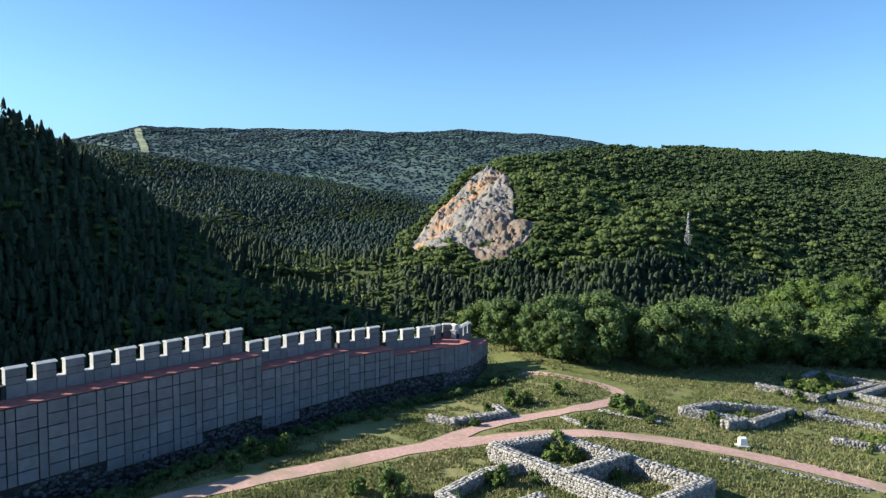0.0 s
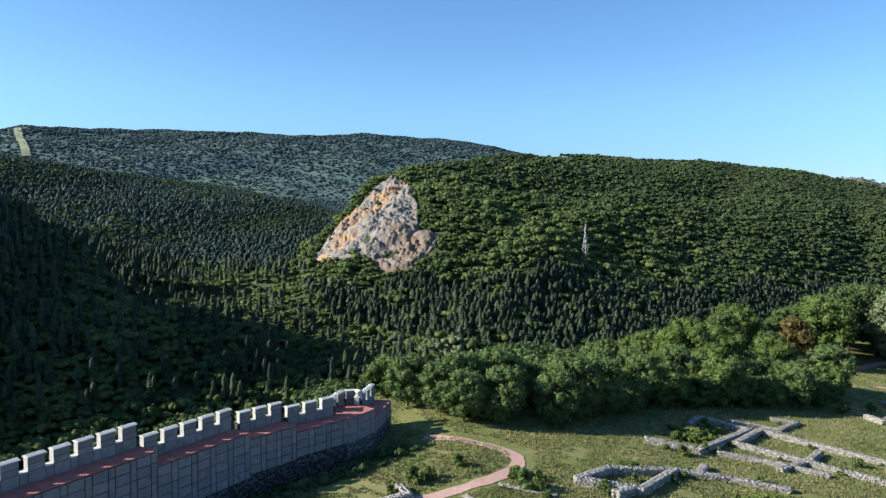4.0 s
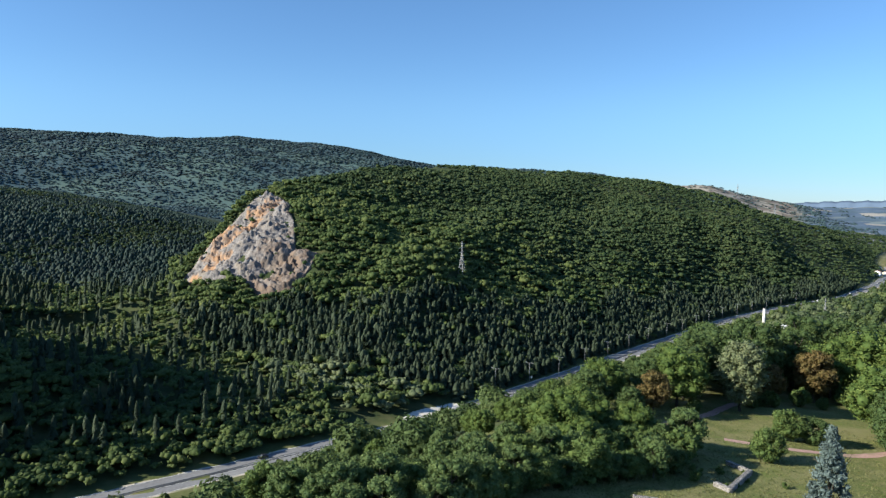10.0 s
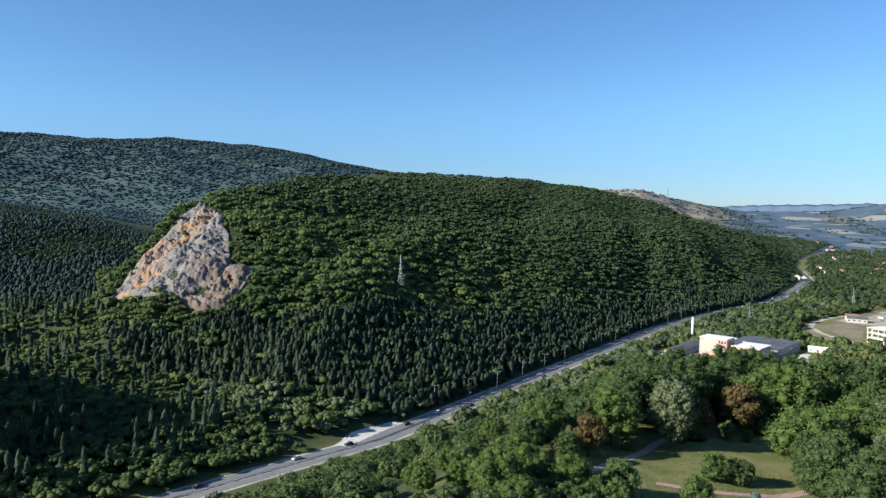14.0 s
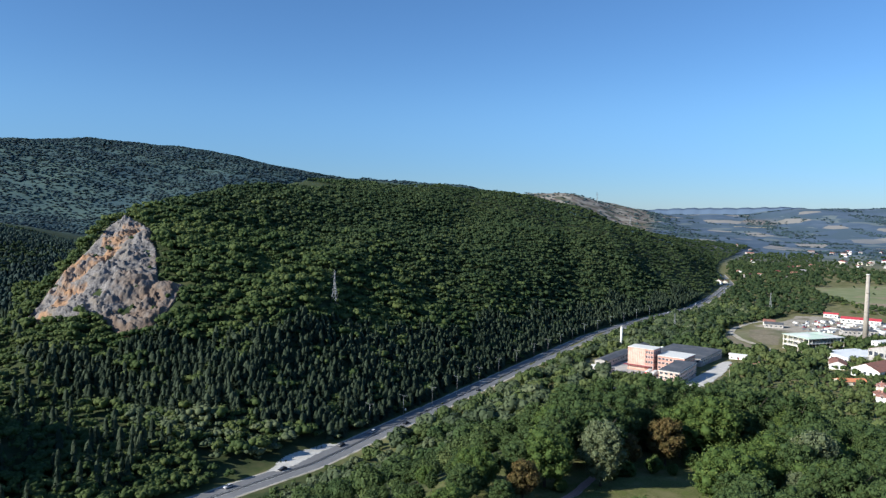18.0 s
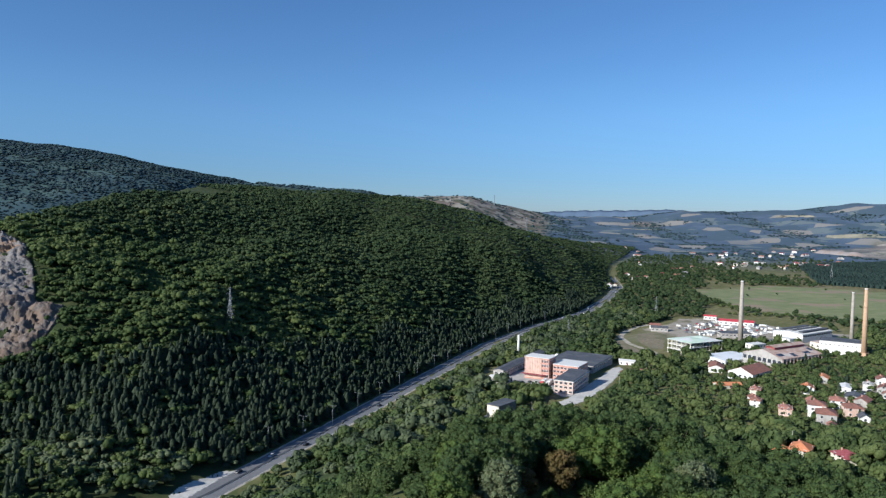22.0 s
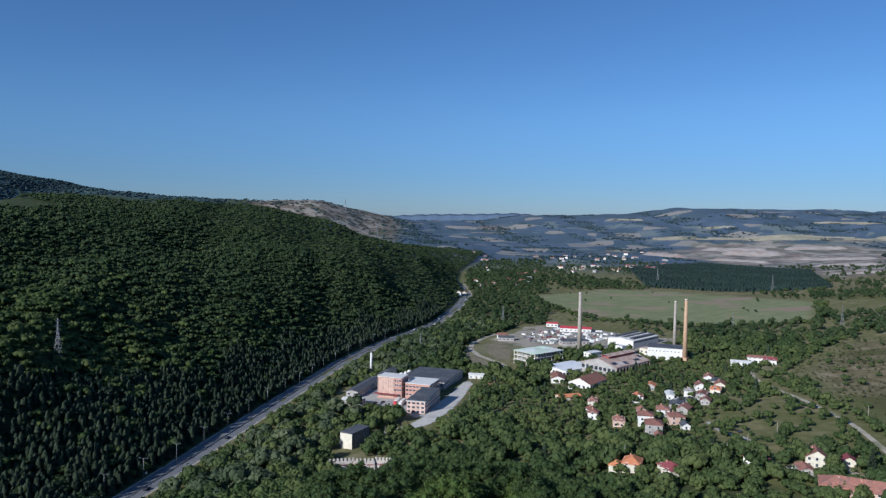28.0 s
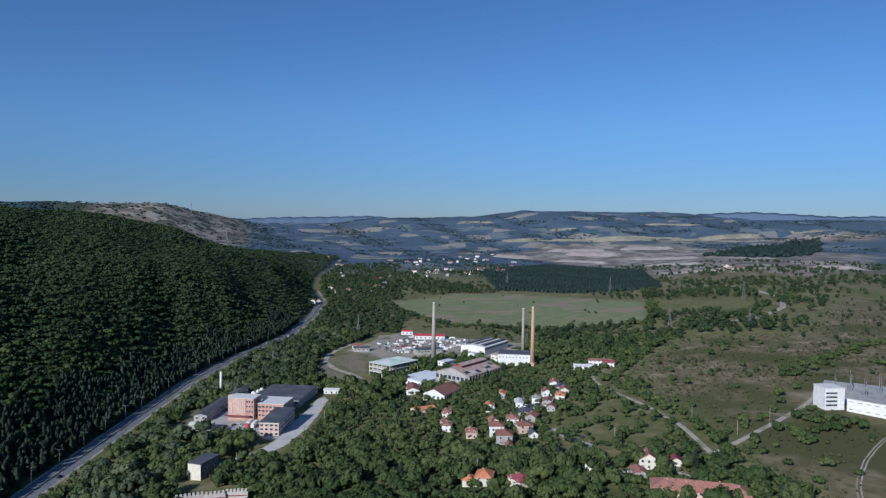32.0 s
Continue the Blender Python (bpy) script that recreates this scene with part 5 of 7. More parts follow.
# shrubs among the ruins
for x, y, k in ((7.0, 40.2, 1.1), (7.6, 39.2, 0.8), (3.2, 35.6, 0.9), (5.6, 36.4, 0.7), (9.6, 36.6, 0.6), (-1.9, 33.6, 1.3), (-3.8, 34.4, 0.8), (-10.6, 37.4, 0.9), (-10.0, 39.2, 1.1), (-8.8, 39.9, 0.9), (5.6, 50.6, 1.0),
                (6.8, 51.2, 0.8), (13.2, 51.0, 0.9), (13.6, 49.0, 1.1), (14.6, 48.4, 0.8), (19.5, 49.4, 0.7), (22.8, 51.2, 0.6), (30.4, 58.4, 0.8), (33.0, 60.0, 0.8), (34.8, 64.4, 0.8), (36.6, 66.8, 0.7), (37.8, 68.4, 0.9),
                (33.2, 66.6, 0.7), (32.0, 63.4, 0.8), (46.6, 57.4, 0.8), (66.4, 80.0, 1.0), (60.4, 77.6, 1.2), (62.0, 79.4, 1.3), (72.0, 74.0, 0.7), (31.0, 45.6, 0.8), (33.6, 44.4, 0.7), (55.8, 49.0, 0.8), (9.4, 53.6, 0.8), (27.4, 52.6, 0.6)):
    plant("shrub", x, y, k, "shrubs among the ruins")

for x, y in ((6.2, 41.6), (9.0, 39.6), (12.4, 37.0), (8.6, 33.0), (5.8, 36.0), (1.0, 32.6), (18.6, 51.2), (23.4, 53.2), (25.4, 51.6), (20.4, 48.4), (28.6, 54.2), (30.8, 53.4), (33.4, 51.8), (2.4, 46.0), (4.2, 48.6), (36.8, 69.2), (39.6, 69.6),
             (41.4, 66.2), (37.0, 63.0), (34.0, 60.4), (30.0, 60.6), (39.6, 64.8), (42.6, 66.2), (46.0, 62.8), (49.6, 58.4), (51.8, 54.2), (47.2, 52.6), (43.6, 55.4), (40.2, 58.4), (45.2, 68.8), (48.2, 70.2), (54.6, 61.6), (58.2, 62.4), (61.4, 58.0),
             (64.2, 75.0), (67.4, 77.4), (70.4, 80.6), (29.0, 45.6), (33.0, 45.6), (35.2, 44.0), (10.4, 46.4), (13.8, 48.0), (-6.8, 45.2), (-4.6, 46.8), (-13.4, 37.6), (-15.0, 35.2)):
    for _ in range(2):
        plant("shrub", x + tr.uniform(-0.9, 0.9), y + tr.uniform(-0.9, 0.9), tr.uniform(0.28, 0.6), "shrubs among the ruins")


# ---- grass of the hilltop: tufts ----
def grass():
    a = np.radians(tr.uniform(-35, 72, 230000))
    d = np.exp(tr.uniform(math.log(30), math.log(150), 230000))
    x, y = d * np.sin(a), d * np.cos(a)
    keep = (edge_distance(x, y) < np.where(x < 5, 7, -1)) & (waves(x, y, 2.4, 0.6) + 0.6 * waves(x, y, 7.0, 2.0) > -0.75)
    for lx, ly in ((p, q) for p, q in zip(WALL, WALL[1:])):
        ex, ey = ly[0] - lx[0], ly[1] - lx[1]
        k = ((x - lx[0]) * ex + (y - lx[1]) * ey) / (ex * ex + ey * ey)
        keep &= ((x - lx[0]) * ey - (y - lx[1]) * ex > 0.6 * math.hypot(ex, ey)) | (k < -0.05) | (k > 1.05)
    x, y = x[keep], y[keep]
    for line in PATH_LINES:
        p = np.array(line)
        for (ax, ay), (bx, by) in zip(p, p[1:]):
            k = np.clip(((x - ax) * (bx - ax) + (y - ay) * (by - ay)) / ((bx - ax) ** 2 + (by - ay) ** 2), 0, 1)
            ok = np.hypot(x - ax - k * (bx - ax), y - ay - k * (by - ay)) > 1.05
            x, y = x[ok], y[ok]
    n = len(x)
    z = ground(x, y)
    blades = 3
    xx, yy, zz = np.repeat(x, blades) + tr.normal(0, 0.07, n * blades), np.repeat(y, blades) + tr.normal(0, 0.07, n * blades), np.repeat(z, blades)
    t = tr.uniform(0, 6.28, n * blades)
    w, h = tr.uniform(0.03, 0.08, n * blades), tr.uniform(0.06, 0.22, n * blades)
    lx, ly = tr.normal(0, 0.08, n * blades), tr.normal(0, 0.08, n * blades)
    v = np.stack([np.stack([xx - np.cos(t) * w, yy - np.sin(t) * w, zz - 0.02], -1), np.stack([xx + np.cos(t) * w, yy + np.sin(t) * w, zz - 0.02], -1), np.stack([xx + lx, yy + ly, zz + h], -1)], 1).reshape(-1, 3)
    me = mesh_from("grass", v, np.arange(3 * n * blades).reshape(-1, 3), GRASS, tone=np.repeat(np.repeat(tr.uniform(0, 1, n), blades), 3))
    tagged(new("grass", me), "rough grass tufts, partly dry, over the hilltop", "grass", kind="stuff")


PATH_LINES = [[(-24, 26.5), (-12.8, 33.9), (-8.4, 36.4), (0.4, 41.7), (3.9, 43.3), (8.2, 44.2), (13.6, 44.2), (18.3, 42.8), (25.6, 38.5), (34, 27)], [(-0.2, 41.6), (4.9, 46.9), (12.0, 51.1), (14.6, 54.4), (15.4, 57.6), (13.1, 60.2), (9.7, 61.6), (6.2, 69.0)],
              [(110, 88), (97.8, 86.4), (89.1, 88.8), (80.1, 95.9)], [(70, 102.5), (80.3, 107.2), (100.4, 119.2)]]
# fresh weeds inside the ruined rooms
wx, wy = [], []
for cx, cy, rx, ry, n in ((23.2, 53.8, 1.1, 0.9, 60), (31.4, 47.6, 1.9, 1.0, 130), (34.8, 64.8, 1.8, 2.0, 150), (14.6, 51.0, 0.9, 0.6, 40), (37.5, 66.8, 1.2, 0.8, 50), (7.4, 39.8, 1.1, 0.8, 50)):
    wx.append(cx + tr.uniform(-rx, rx, n))
    wy.append(cy + tr.uniform(-ry, ry, n))
wx, wy = np.concatenate(wx), np.concatenate(wy)
ww = tr.uniform(0.25, 0.75, len(wx))
wood("weeds", wx, wy, ww, ww * tr.uniform(0.4, 0.8, len(wx)), GRAND, LEAF_BRIGHT, "bright green weeds grown up inside the ruined rooms").name = "weeds"
# weeds at the wall foot, added densely to darken the shade there
wx, wy = [], []
for (ax, ay), (bx, by) in zip(WALL[:6], WALL[1:7]):
    length = math.hypot(bx - ax, by - ay)
    for _ in range(int(length * 16)):
        u, off = tr.uniform(0, 1), 0.5 + 4.2 * tr.uniform(0, 1) ** 1.5
        wx.append(ax + (bx - ax) * u + (by - ay) / length * off)
        wy.append(ay + (by - ay) * u - (bx - ax) / length * off)
wx, wy = np.array(wx), np.array(wy)
ww = tr.uniform(0.35, 1.1, len(wx))
wood("wall_weeds", wx, wy, ww, ww * tr.uniform(0.35, 0.7, len(wx)), GRAND, LEAF, "weeds and brambles along the foot of the wall, thickened to deepen its shade")
GRASS = foliage("grass_blades", (0.112, 0.138, 0.047), (0.235, 0.228, 0.10), 0.3, through_leaf=0.3)
grass()


# ---- quarry face on the ridge ----
def quarry_face():
    rim = np.array(QUARRY, float)
    x0, y0 = rim.min(0) - 4
    x1, y1 = rim.max(0) + 4
    xs, ys = np.arange(x0, x1, 0.8), np.arange(y0, y1, 0.8)
    gx, gy = np.meshgrid(xs, ys, indexing="ij")
    jx, jy = gx + rng.uniform(-0.4, 0.4, gx.shape), gy + rng.uniform(-0.4, 0.4, gx.shape)
    e = poly_distance(jx, jy, QUARRY)
    a, b = jx * 0.85 + jy * 0.53, jy * 0.85 - jx * 0.53
    rough = np.array([5.0 * noise.fractal((p / 16, q / 16, 0.4), 0.85, 2.1, 5) + 2.2 * abs(noise.fractal((p / 6 + 9, q / 6, 2.4), 0.9, 2.1, 3)) for p, q in zip(jx.ravel(), jy.ravel())]).reshape(jx.shape)
    rough = rough + np.array([1.5 * abs(noise.fractal((p / 2.6, q / 2.6, 7.4), 0.7, 2.2, 3)) + 0.9 * noise.cell((p / 3.1, q / 3.1 + 0.3 * p, 0.0)) for p, q in zip(jx.ravel(), jy.ravel())]).reshape(jx.shape)
    ledge = 1.6 * np.abs(waves(a * 0.4 + 3 * rough, b * 0.9, 13.0, 4.4))
    z = ground(jx, jy) + np.where(e < 0, 1.3 + (rough + ledge) * sstep(-e / 5), -2.0)
    m = len(ys)
    i, j = np.where((e[:-1, :-1] < 1.5))
    f = np.stack([i * m + j, (i + 1) * m + j, (i + 1) * m + j + 1, i * m + j + 1], -1)
    ob = new("quarry_face", mesh_from("quarry_face", np.stack([jx, jy, z], -1).reshape(-1, 3), f, ROCK))
    # ochre band below the grey upper rim, brown scree towards the foot
    depth = (jx + 22) * 0.845 - (jy - 519) * 0.535
    along = (jx + 22) * 0.535 + (jy - 519) * 0.845
    ochre = 0.62 * np.exp(-(((depth - 19 - 0.06 * along + 3 * rough) / 13) ** 2)) * sstep((135 - along) / 40)
    scree = 0.50 * sstep((depth + 4 * rough - 36) / 24) + 0.12 * sstep((depth - 60) / 15)
    for nm, val in (("ochre", ochre), ("scree", scree)):
        ob.data.attributes.new(nm, "FLOAT", "POINT").data.foreach_set("value", val.astype(np.float32).ravel())
    tagged(ob, "bare quarried rock face, grey above and ochre below", "rock face", kind="structure")
    k = 22
    bx, by = rng.uniform(x0, x1, 600), rng.uniform(y0, y1, 600)
    ok = (poly_distance(bx, by, QUARRY) < -3)
    bx, by = bx[ok][:k], by[ok][:k]
    w = rng.uniform(1.6, 4.6, len(bx))
    wood("quarry_shrubs", bx, by, w, w * 0.6, BROAD, LEAF_HILL, "shrubs growing on ledges of the rock face", sink=-1.2)


quarry_face()
# ---- roads ----
ROAD = [(float(x), float(y)) for x, y in zip(ROAD_X[1:14], ROAD_Y[1:14])]
ribbon("road_1", ROAD, 6.0, ASPHALT, "grey asphalt carriageway of the valley road", "road", 0.10, 3.0, 0, centre=-3.7)
ribbon("road_2", ROAD, 6.0, ASPHALT, "grey asphalt carriageway of the valley road", "road", 0.10, 3.0, 0, centre=3.7)
ribbon("median", ROAD, 1.3, GREYROOF, "dark gravel strip between the carriageways", "verge", 0.16, 3.0, 0.1, centre=0.0)
ribbon("verge_1", ROAD, 1.2, DIRT, "dusty verge beside the road", "verge", 0.04, 3.0, 0.3, centre=7.2)
ribbon("verge_2", ROAD, 1.0, DIRT, "dusty verge beside the road", "verge", 0.04, 3.0, 0.3, centre=-7.2)
for off in (0.9, 6.45, -0.9, -6.45):
    ribbon("lane_edge", ROAD, 0.2, PAINT_W, "white painted edge line of the road", "road marking", 0.125, 3.0, 0, centre=off)


def median_rail():
    """Steel guard rail between the carriageways."""
    ob = thing("guard_rail", "low steel guard rail between the carriageways", "guard rail", pose(0, 0, 0))
    p = np.array(ROAD)
    t = np.r_[0, np.cumsum(np.hypot(*np.diff(p, axis=0).T))]
    u = np.arange(220, min(t[-1], 1500), 4.0)
    pts = [(float(np.interp(k, t, p[:, 0])), float(np.interp(k, t, p[:, 1]))) for k in u]
    tops = [(x, y, gz(x, y) + 0.72) for x, y in pts]
    part("rail", bars(list(zip(tops, tops[1:])), 0.32, STEEL, "rail"), ob)
    post = block(0.12, 0.12, 0.75, STEEL, 0.01)
    for x, y in pts[::2][:150]:
        part("post", post, ob, facing(x, y))


median_rail()
patch("lay_by", [(78, 316), (92, 331), (116, 341), (122, 338), (100, 323), (86, 313)], YARD_PALE, "pale concrete lay-by beside the road", 0.12, 1.2, "lay-by", 0.3)


def lamp(x, y, turn):
    ob = thing("street_lamp", "tall steel street lamp with two outstretched arms", "street lamp", facing(x, y, turn), "lamps along the valley road")
    part("foot", block(0.5, 0.5, 0.35, YARD, 0.05), ob)
    part("pole", tube(0.16, 0.09, 11.2, STEEL, 8), ob, pose(0, 0, 0.3))
    for s in (-1, 1):
        arm = part("arm", bars([((0, 0, 11.3), (0, s * 2.1, 11.65))], 0.14, STEEL, "arm"), ob)
        part("lamp_head", block(0.38, 0.95, 0.16, STEEL, 0.05), arm, pose(0, s * 2.3, 11.6))
    return ob


FIRST = lamp(147.4, 360.5, 30)
for x, y in ((172.6, 371.0), (197.0, 382.0), (224.5, 400.3), (251.0, 417.0), (279.5, 436.5), (308.5, 456.5), (336.5, 473.2), (359.5, 485.5), (386, 503), (413, 521), (441, 538), (470, 553), (500, 568), (531, 583), (563, 598), (596, 612)):
    copy_thing(FIRST, facing(x, y, 30))
sign = thing("road_sign", "round white road sign on a lamp post", "sign", facing(173.4, 370.0, 20))
part("post", tube(0.05, 0.05, 3.4, STEEL, 6), sign)
part("disc", tube(0.75, 0.75, 0.06, CAP, 16), sign, pose(0, -0.1, 3.6, 90))


def car_kind(name, body, label):
    paint = material(name + "_paint", body, tuple(min(1, c * 1.25 + 0.01) for c in body), 0.3, 0.5, 0)
    ob = thing("car", label, "car", pose(0, 0, -500), "cars on the valley road")
    low = [(-2.1, 0.35), (-2.1, 0.75), (-1.9, 0.92), (2.0, 0.85), (2.15, 0.6), (2.1, 0.35)]
    cab = [(-1.75, 0.9), (-1.3, 1.42), (0.35, 1.45), (1.15, 0.88)]

    def slab(pts, w, mat, nm):
        n = len(pts)
        return solid(nm, [(x, -w, z) for x, z in pts] + [(x, w, z) for x, z in pts], [tuple(range(n)), tuple(range(2 * n - 1, n - 1, -1))] + [(i, n + i, n + (i + 1) % n, (i + 1) % n) for i in range(n)], mat)

    part("body", slab(low, 0.86, paint, "body"), ob)
    part("cabin", slab(cab, 0.72, GLASS, "cabin"), ob, label="dark glazed cabin")
    part("roof", block(1.6, 1.36, 0.05, paint, 0.02), ob, pose(-0.45, 0, 1.44))
    wheel = tube(0.32, 0.32, 0.2, GLASS, 12)
    for x in (-1.35, 1.35):
        for y in (-0.9, 0.7):
            part("wheel", wheel, ob, pose(x, y + 0.2, 0.32, 90))
    return ob


CARS = [car_kind("dark", (0.02, 0.02, 0.025), "dark grey saloon car on the road"), car_kind("silver", (0.5, 0.5, 0.52), "silver saloon car on the road"), car_kind("white", (0.75, 0.75, 0.75), "white car on the road"),
        car_kind("red", (0.4, 0.03, 0.03), "red car standing on the ground")]
CARS_USED = []


def park(k, x, y, turn, group=""):
    if k not in CARS_USED:
        CARS_USED.append(k)
        CARS[k].matrix_world = facing(x, y, turn) @ pose(0, 0, 0.1)
        ob = CARS[k]
    else:
        ob = copy_thing(CARS[k], facing(x, y, turn) @ pose(0, 0, 0.1))
    if group:
        ob["group"] = group
    return ob


for k, u, off in ((0, 20, 5.4), (1, 62, 5.8), (0, 88, 5.2), (0, 124, 5.6), (1, 146, 4.2), (0, 165, -5), (2, 690, -4.6), (1, 735, 5), (0, 770, 4.6), (2, 930, -5), (1, 640, 5), (0, 240, -5.2)):
    y = float(road_y(u))
    d = float(road_y(u + 2) - road_y(u - 2)) / 4
    ang = math.atan(d)
    off *= 0.7
    park(k, u - math.sin(ang) * off, y + math.cos(ang) * off, math.degrees(ang) + (180 if off > 0 else 0))


# ---- pylons ----
def pylon(x, y, h, turn=30, label="grey steel lattice power pylon with three cross arms"):
    ob = thing("power_pylon", label, "pylon", facing(x, y, turn), "power pylons")
    k = h / 26.0
    b, t = 2.1 * k, 0.45 * k
    legs, lattice = [], []
    levels = [0, 0.16, 0.32, 0.46, 0.58, 0.68, 0.77, 0.85, 0.92, 1.0]

    def half(f):
        return b + (t - b) * min(1, f / 0.68) if f < 0.68 else t * (1 - (f - 0.68) * 1.6)

    for sx, sy in ((-1, -1), (1, -1), (1, 1), (-1, 1)):
        legs += [((sx * half(f0), sy * half(f0), f0 * h), (sx * half(f1), sy * half(f1), f1 * h)) for f0, f1 in zip(levels, levels[1:])]
    for f0, f1 in zip(levels, levels[1:]):
        a0, a1 = half(f0), half(f1)
        for (px, py), (qx, qy) in (((-1, -1), (1, -1)), ((1, -1), (1, 1)), ((1, 1), (-1, 1)), ((-1, 1), (-1, -1))):
            lattice += [((px * a0, py * a0, f0 * h), (qx * a1, qy * a1, f1 * h)), ((qx * a0, qy * a0, f0 * h), (px * a1, py * a1, f1 * h))]
    part("leg_frame", bars(legs, 0.22 * k + 0.04, STEEL, "leg_frame"), ob)
    part("lattice", bars(lattice, 0.12 * k + 0.03, STEEL, "lattice"), ob)
    for f, w in ((0.70, 3.6), (0.82, 4.6), (0.93, 3.2)):
        part("cross_arm", bars([((-w * k, 0, f * h), (w * k, 0, f * h)), ((-w * k, 0, f * h), (0, 0, f * h + 1.0 * k)), ((w * k, 0, f * h), (0, 0, f * h + 1.0 * k))], 0.16 * k + 0.03, STEEL, "cross_arm"), ob)
    return ob


for x, y, h, a in ((169.5, 481.0, 26, 40), (874, 199, 22, 20), (1140, 154, 27, 20), (1394, 436, 34, 20), (1527, 726, 34, 20), (765, 582, 24, 20), (551, 530, 18, 20), (864, 109, 22, 20), (873, 317, 20, 20), (1500, 1630, 60, 30), (2010, 2420, 75, 20), (2440, 2900, 60, 20)):
    pylon(x, y, h, a)


# ---- buildings ----
def wall_box(w, d, h, mat):
    return block(w, d, h, mat, 0.06)


def gable(w, d, rise, mat, over=0.5, thick=0.16):
    """A double-pitched roof over w by d, ridge along x, on z = 0."""
    x, y, e = w / 2 + over, d / 2 + over, over * rise / (d / 2)
    vs = [(-x, -y, -e), (x, -y, -e), (x, 0, rise), (-x, 0, rise), (-x, y, -e), (x, y, -e)]
    vs += [(a, b, c + thick) for a, b, c in vs]
    return solid("roof", vs, [(0, 3, 2, 1), (3, 4, 5, 2), (6, 7, 8, 9), (9, 8, 11, 10), (0, 1, 7, 6), (4, 10, 11, 5), (0, 6, 9, 3), (3, 9, 10, 4), (1, 2, 8, 7), (2, 5, 11, 8)], mat)


def hip(w, d, rise, mat, over=0.5, thick=0.14):
    x, y, r = w / 2 + over, d / 2 + over, max(0.3, (w - d) / 2)
    lo = [(-x, -y, -0.15), (x, -y, -0.15), (x, y, -0.15), (-x, y, -0.15)]
    vs = lo + [(a, b, c + thick) for a, b, c in lo] + [(-r, 0, rise), (r, 0, rise)]
    return solid("roof", vs, [(3, 2, 1, 0), (0, 1, 5, 4), (1, 2, 6, 5), (2, 3, 7, 6), (3, 0, 4, 7), (4, 5, 9, 8), (5, 6, 9), (6, 7, 8, 9), (7, 4, 8)], mat)


def gable_end(w, d, rise, mat, side):
    x = w / 2 * side
    t = 0.14 * side
    vs = [(x, -d / 2, 0), (x, d / 2, 0), (x, 0, rise - 0.02), (x - t, -d / 2, 0), (x - t, d / 2, 0), (x - t, 0, rise - 0.02)]
    return solid("gable_wall", vs, [(0, 1, 2), (5, 4, 3), (0, 3, 4, 1), (1, 4, 5, 2), (2, 5, 3, 0)], mat)


def window_row(ob, w, d, z, count, wide, high, sides="fblr", frame_mat=None):
    """Windows along the sides of a building: front (-y), back, left (-x), right."""
    for side in sides:
        run, deep, turn = (w, d, 0) if side in "fb" else (d, w, 90)
        n = max(1, round(count * run / w)) if side in "lr" else count
        for i in range(n):
            u = (i + 0.5) / n * run - run / 2
            off = deep / 2
            px, py, t = {"f": (u, -off, 0), "b": (u, off, 180), "l": (-off, u, -90), "r": (off, u, 90)}[side]
            win = part("window", block(wide + 0.24, 0.14, high + 0.24, frame_mat or CAP, 0.03), ob, pose(px, py, z - 0.12, 0, 0, t))
            part("pane", block(wide, 0.06, high, GLASS, 0.01), win, pose(0, -0.055, 0.12))


def house(x, y, w, d, h, roof, turn, walls, tiles, label, rise=2.2, windows=2, storeys=2, chimney=True):
    ob = thing("house", label, "house", facing(x, y, turn), "houses of the village")
    low = -1.2
    part("wall", wall_box(w, d, h - low, walls), ob, pose(0, 0, low))
    if roof == "hip":
        part("roof", hip(w, d, rise, tiles), ob, pose(0, 0, h))
    else:
        part("roof", gable(w, d, rise, tiles), ob, pose(0, 0, h))
        for s in (-1, 1):
            part("gable_wall", gable_end(w, d, rise, walls, s), ob, pose(0, 0, h))
    for k in range(storeys):
        window_row(ob, w, d, 0.9 + k * 2.8, windows, 1.1, 1.25)
    part("door", block(1.0, 0.12, 2.05, TILE_WINE, 0.02), ob, pose(w * 0.05, -d / 2 - 0.02, 0.0), "dark wooden door")
    if chimney:
        part("chimney", block(0.6, 0.6, 1.6, PINK, 0.04), ob, pose(w * 0.2, d * 0.15, h + rise * 0.45))
    return ob


H = house
DUST_YARD = material("trodden_dust", (0.24, 0.215, 0.18), (0.36, 0.325, 0.28), 0.95, 0.5, 0.1, (0.18, 0.165, 0.13), 0.1)
H(318, 161, 11, 8.5, 4.6, "hip", 20, BEIGE, TILE_ORANGE, "cream house with a bright orange hipped roof", 2.6)
H(313.5, 167.5, 7, 6, 3.6, "hip", 20, BEIGE, TILE_ORANGE, "small cream wing with an orange hipped roof", 1.8, 1, 1)
H(318, 141, 10.5, 8.5, 4.6, "hip", 60, BEIGE, TILE_WINE, "cream house with a dark wine-red roof", 2.2)
H(349, 113, 8.5, 8, 4.8, "hip", 70, WHITE, TILE_WINE, "white house with a wine-red tiled roof", 2.4)
H(364, 91, 10.5, 9.5, 5.2, "gable", 20, BEIGE, TILE_RED, "large cream house with a red gabled roof", 3.0, 3)
H(371, 79, 6.5, 6, 2.8, "gable", 20, BEIGE, TILE_WINE, "small annexe with a wine-red roof", 1.6, 1, 1, False)
H(350, 92, 9, 6, 2.8, "gable", 30, GREYWALL, TILE_RED, "low shed with a pinkish tin roof", 1.0, 2, 1, False)
LONG_HOUSE = H(327.5, 58.5, 42, 12.5, 4.9, "hip", -74, PINK_PALE, TILE_RED, "long pink house with a red tiled hipped roof", 3.2, 11)
for u_ in (-14, -6, 9, 16):
    part("chimney", block(0.7, 0.7, 1.7, PINK, 0.04), LONG_HOUSE, pose(u_, -1.2, 6.4))
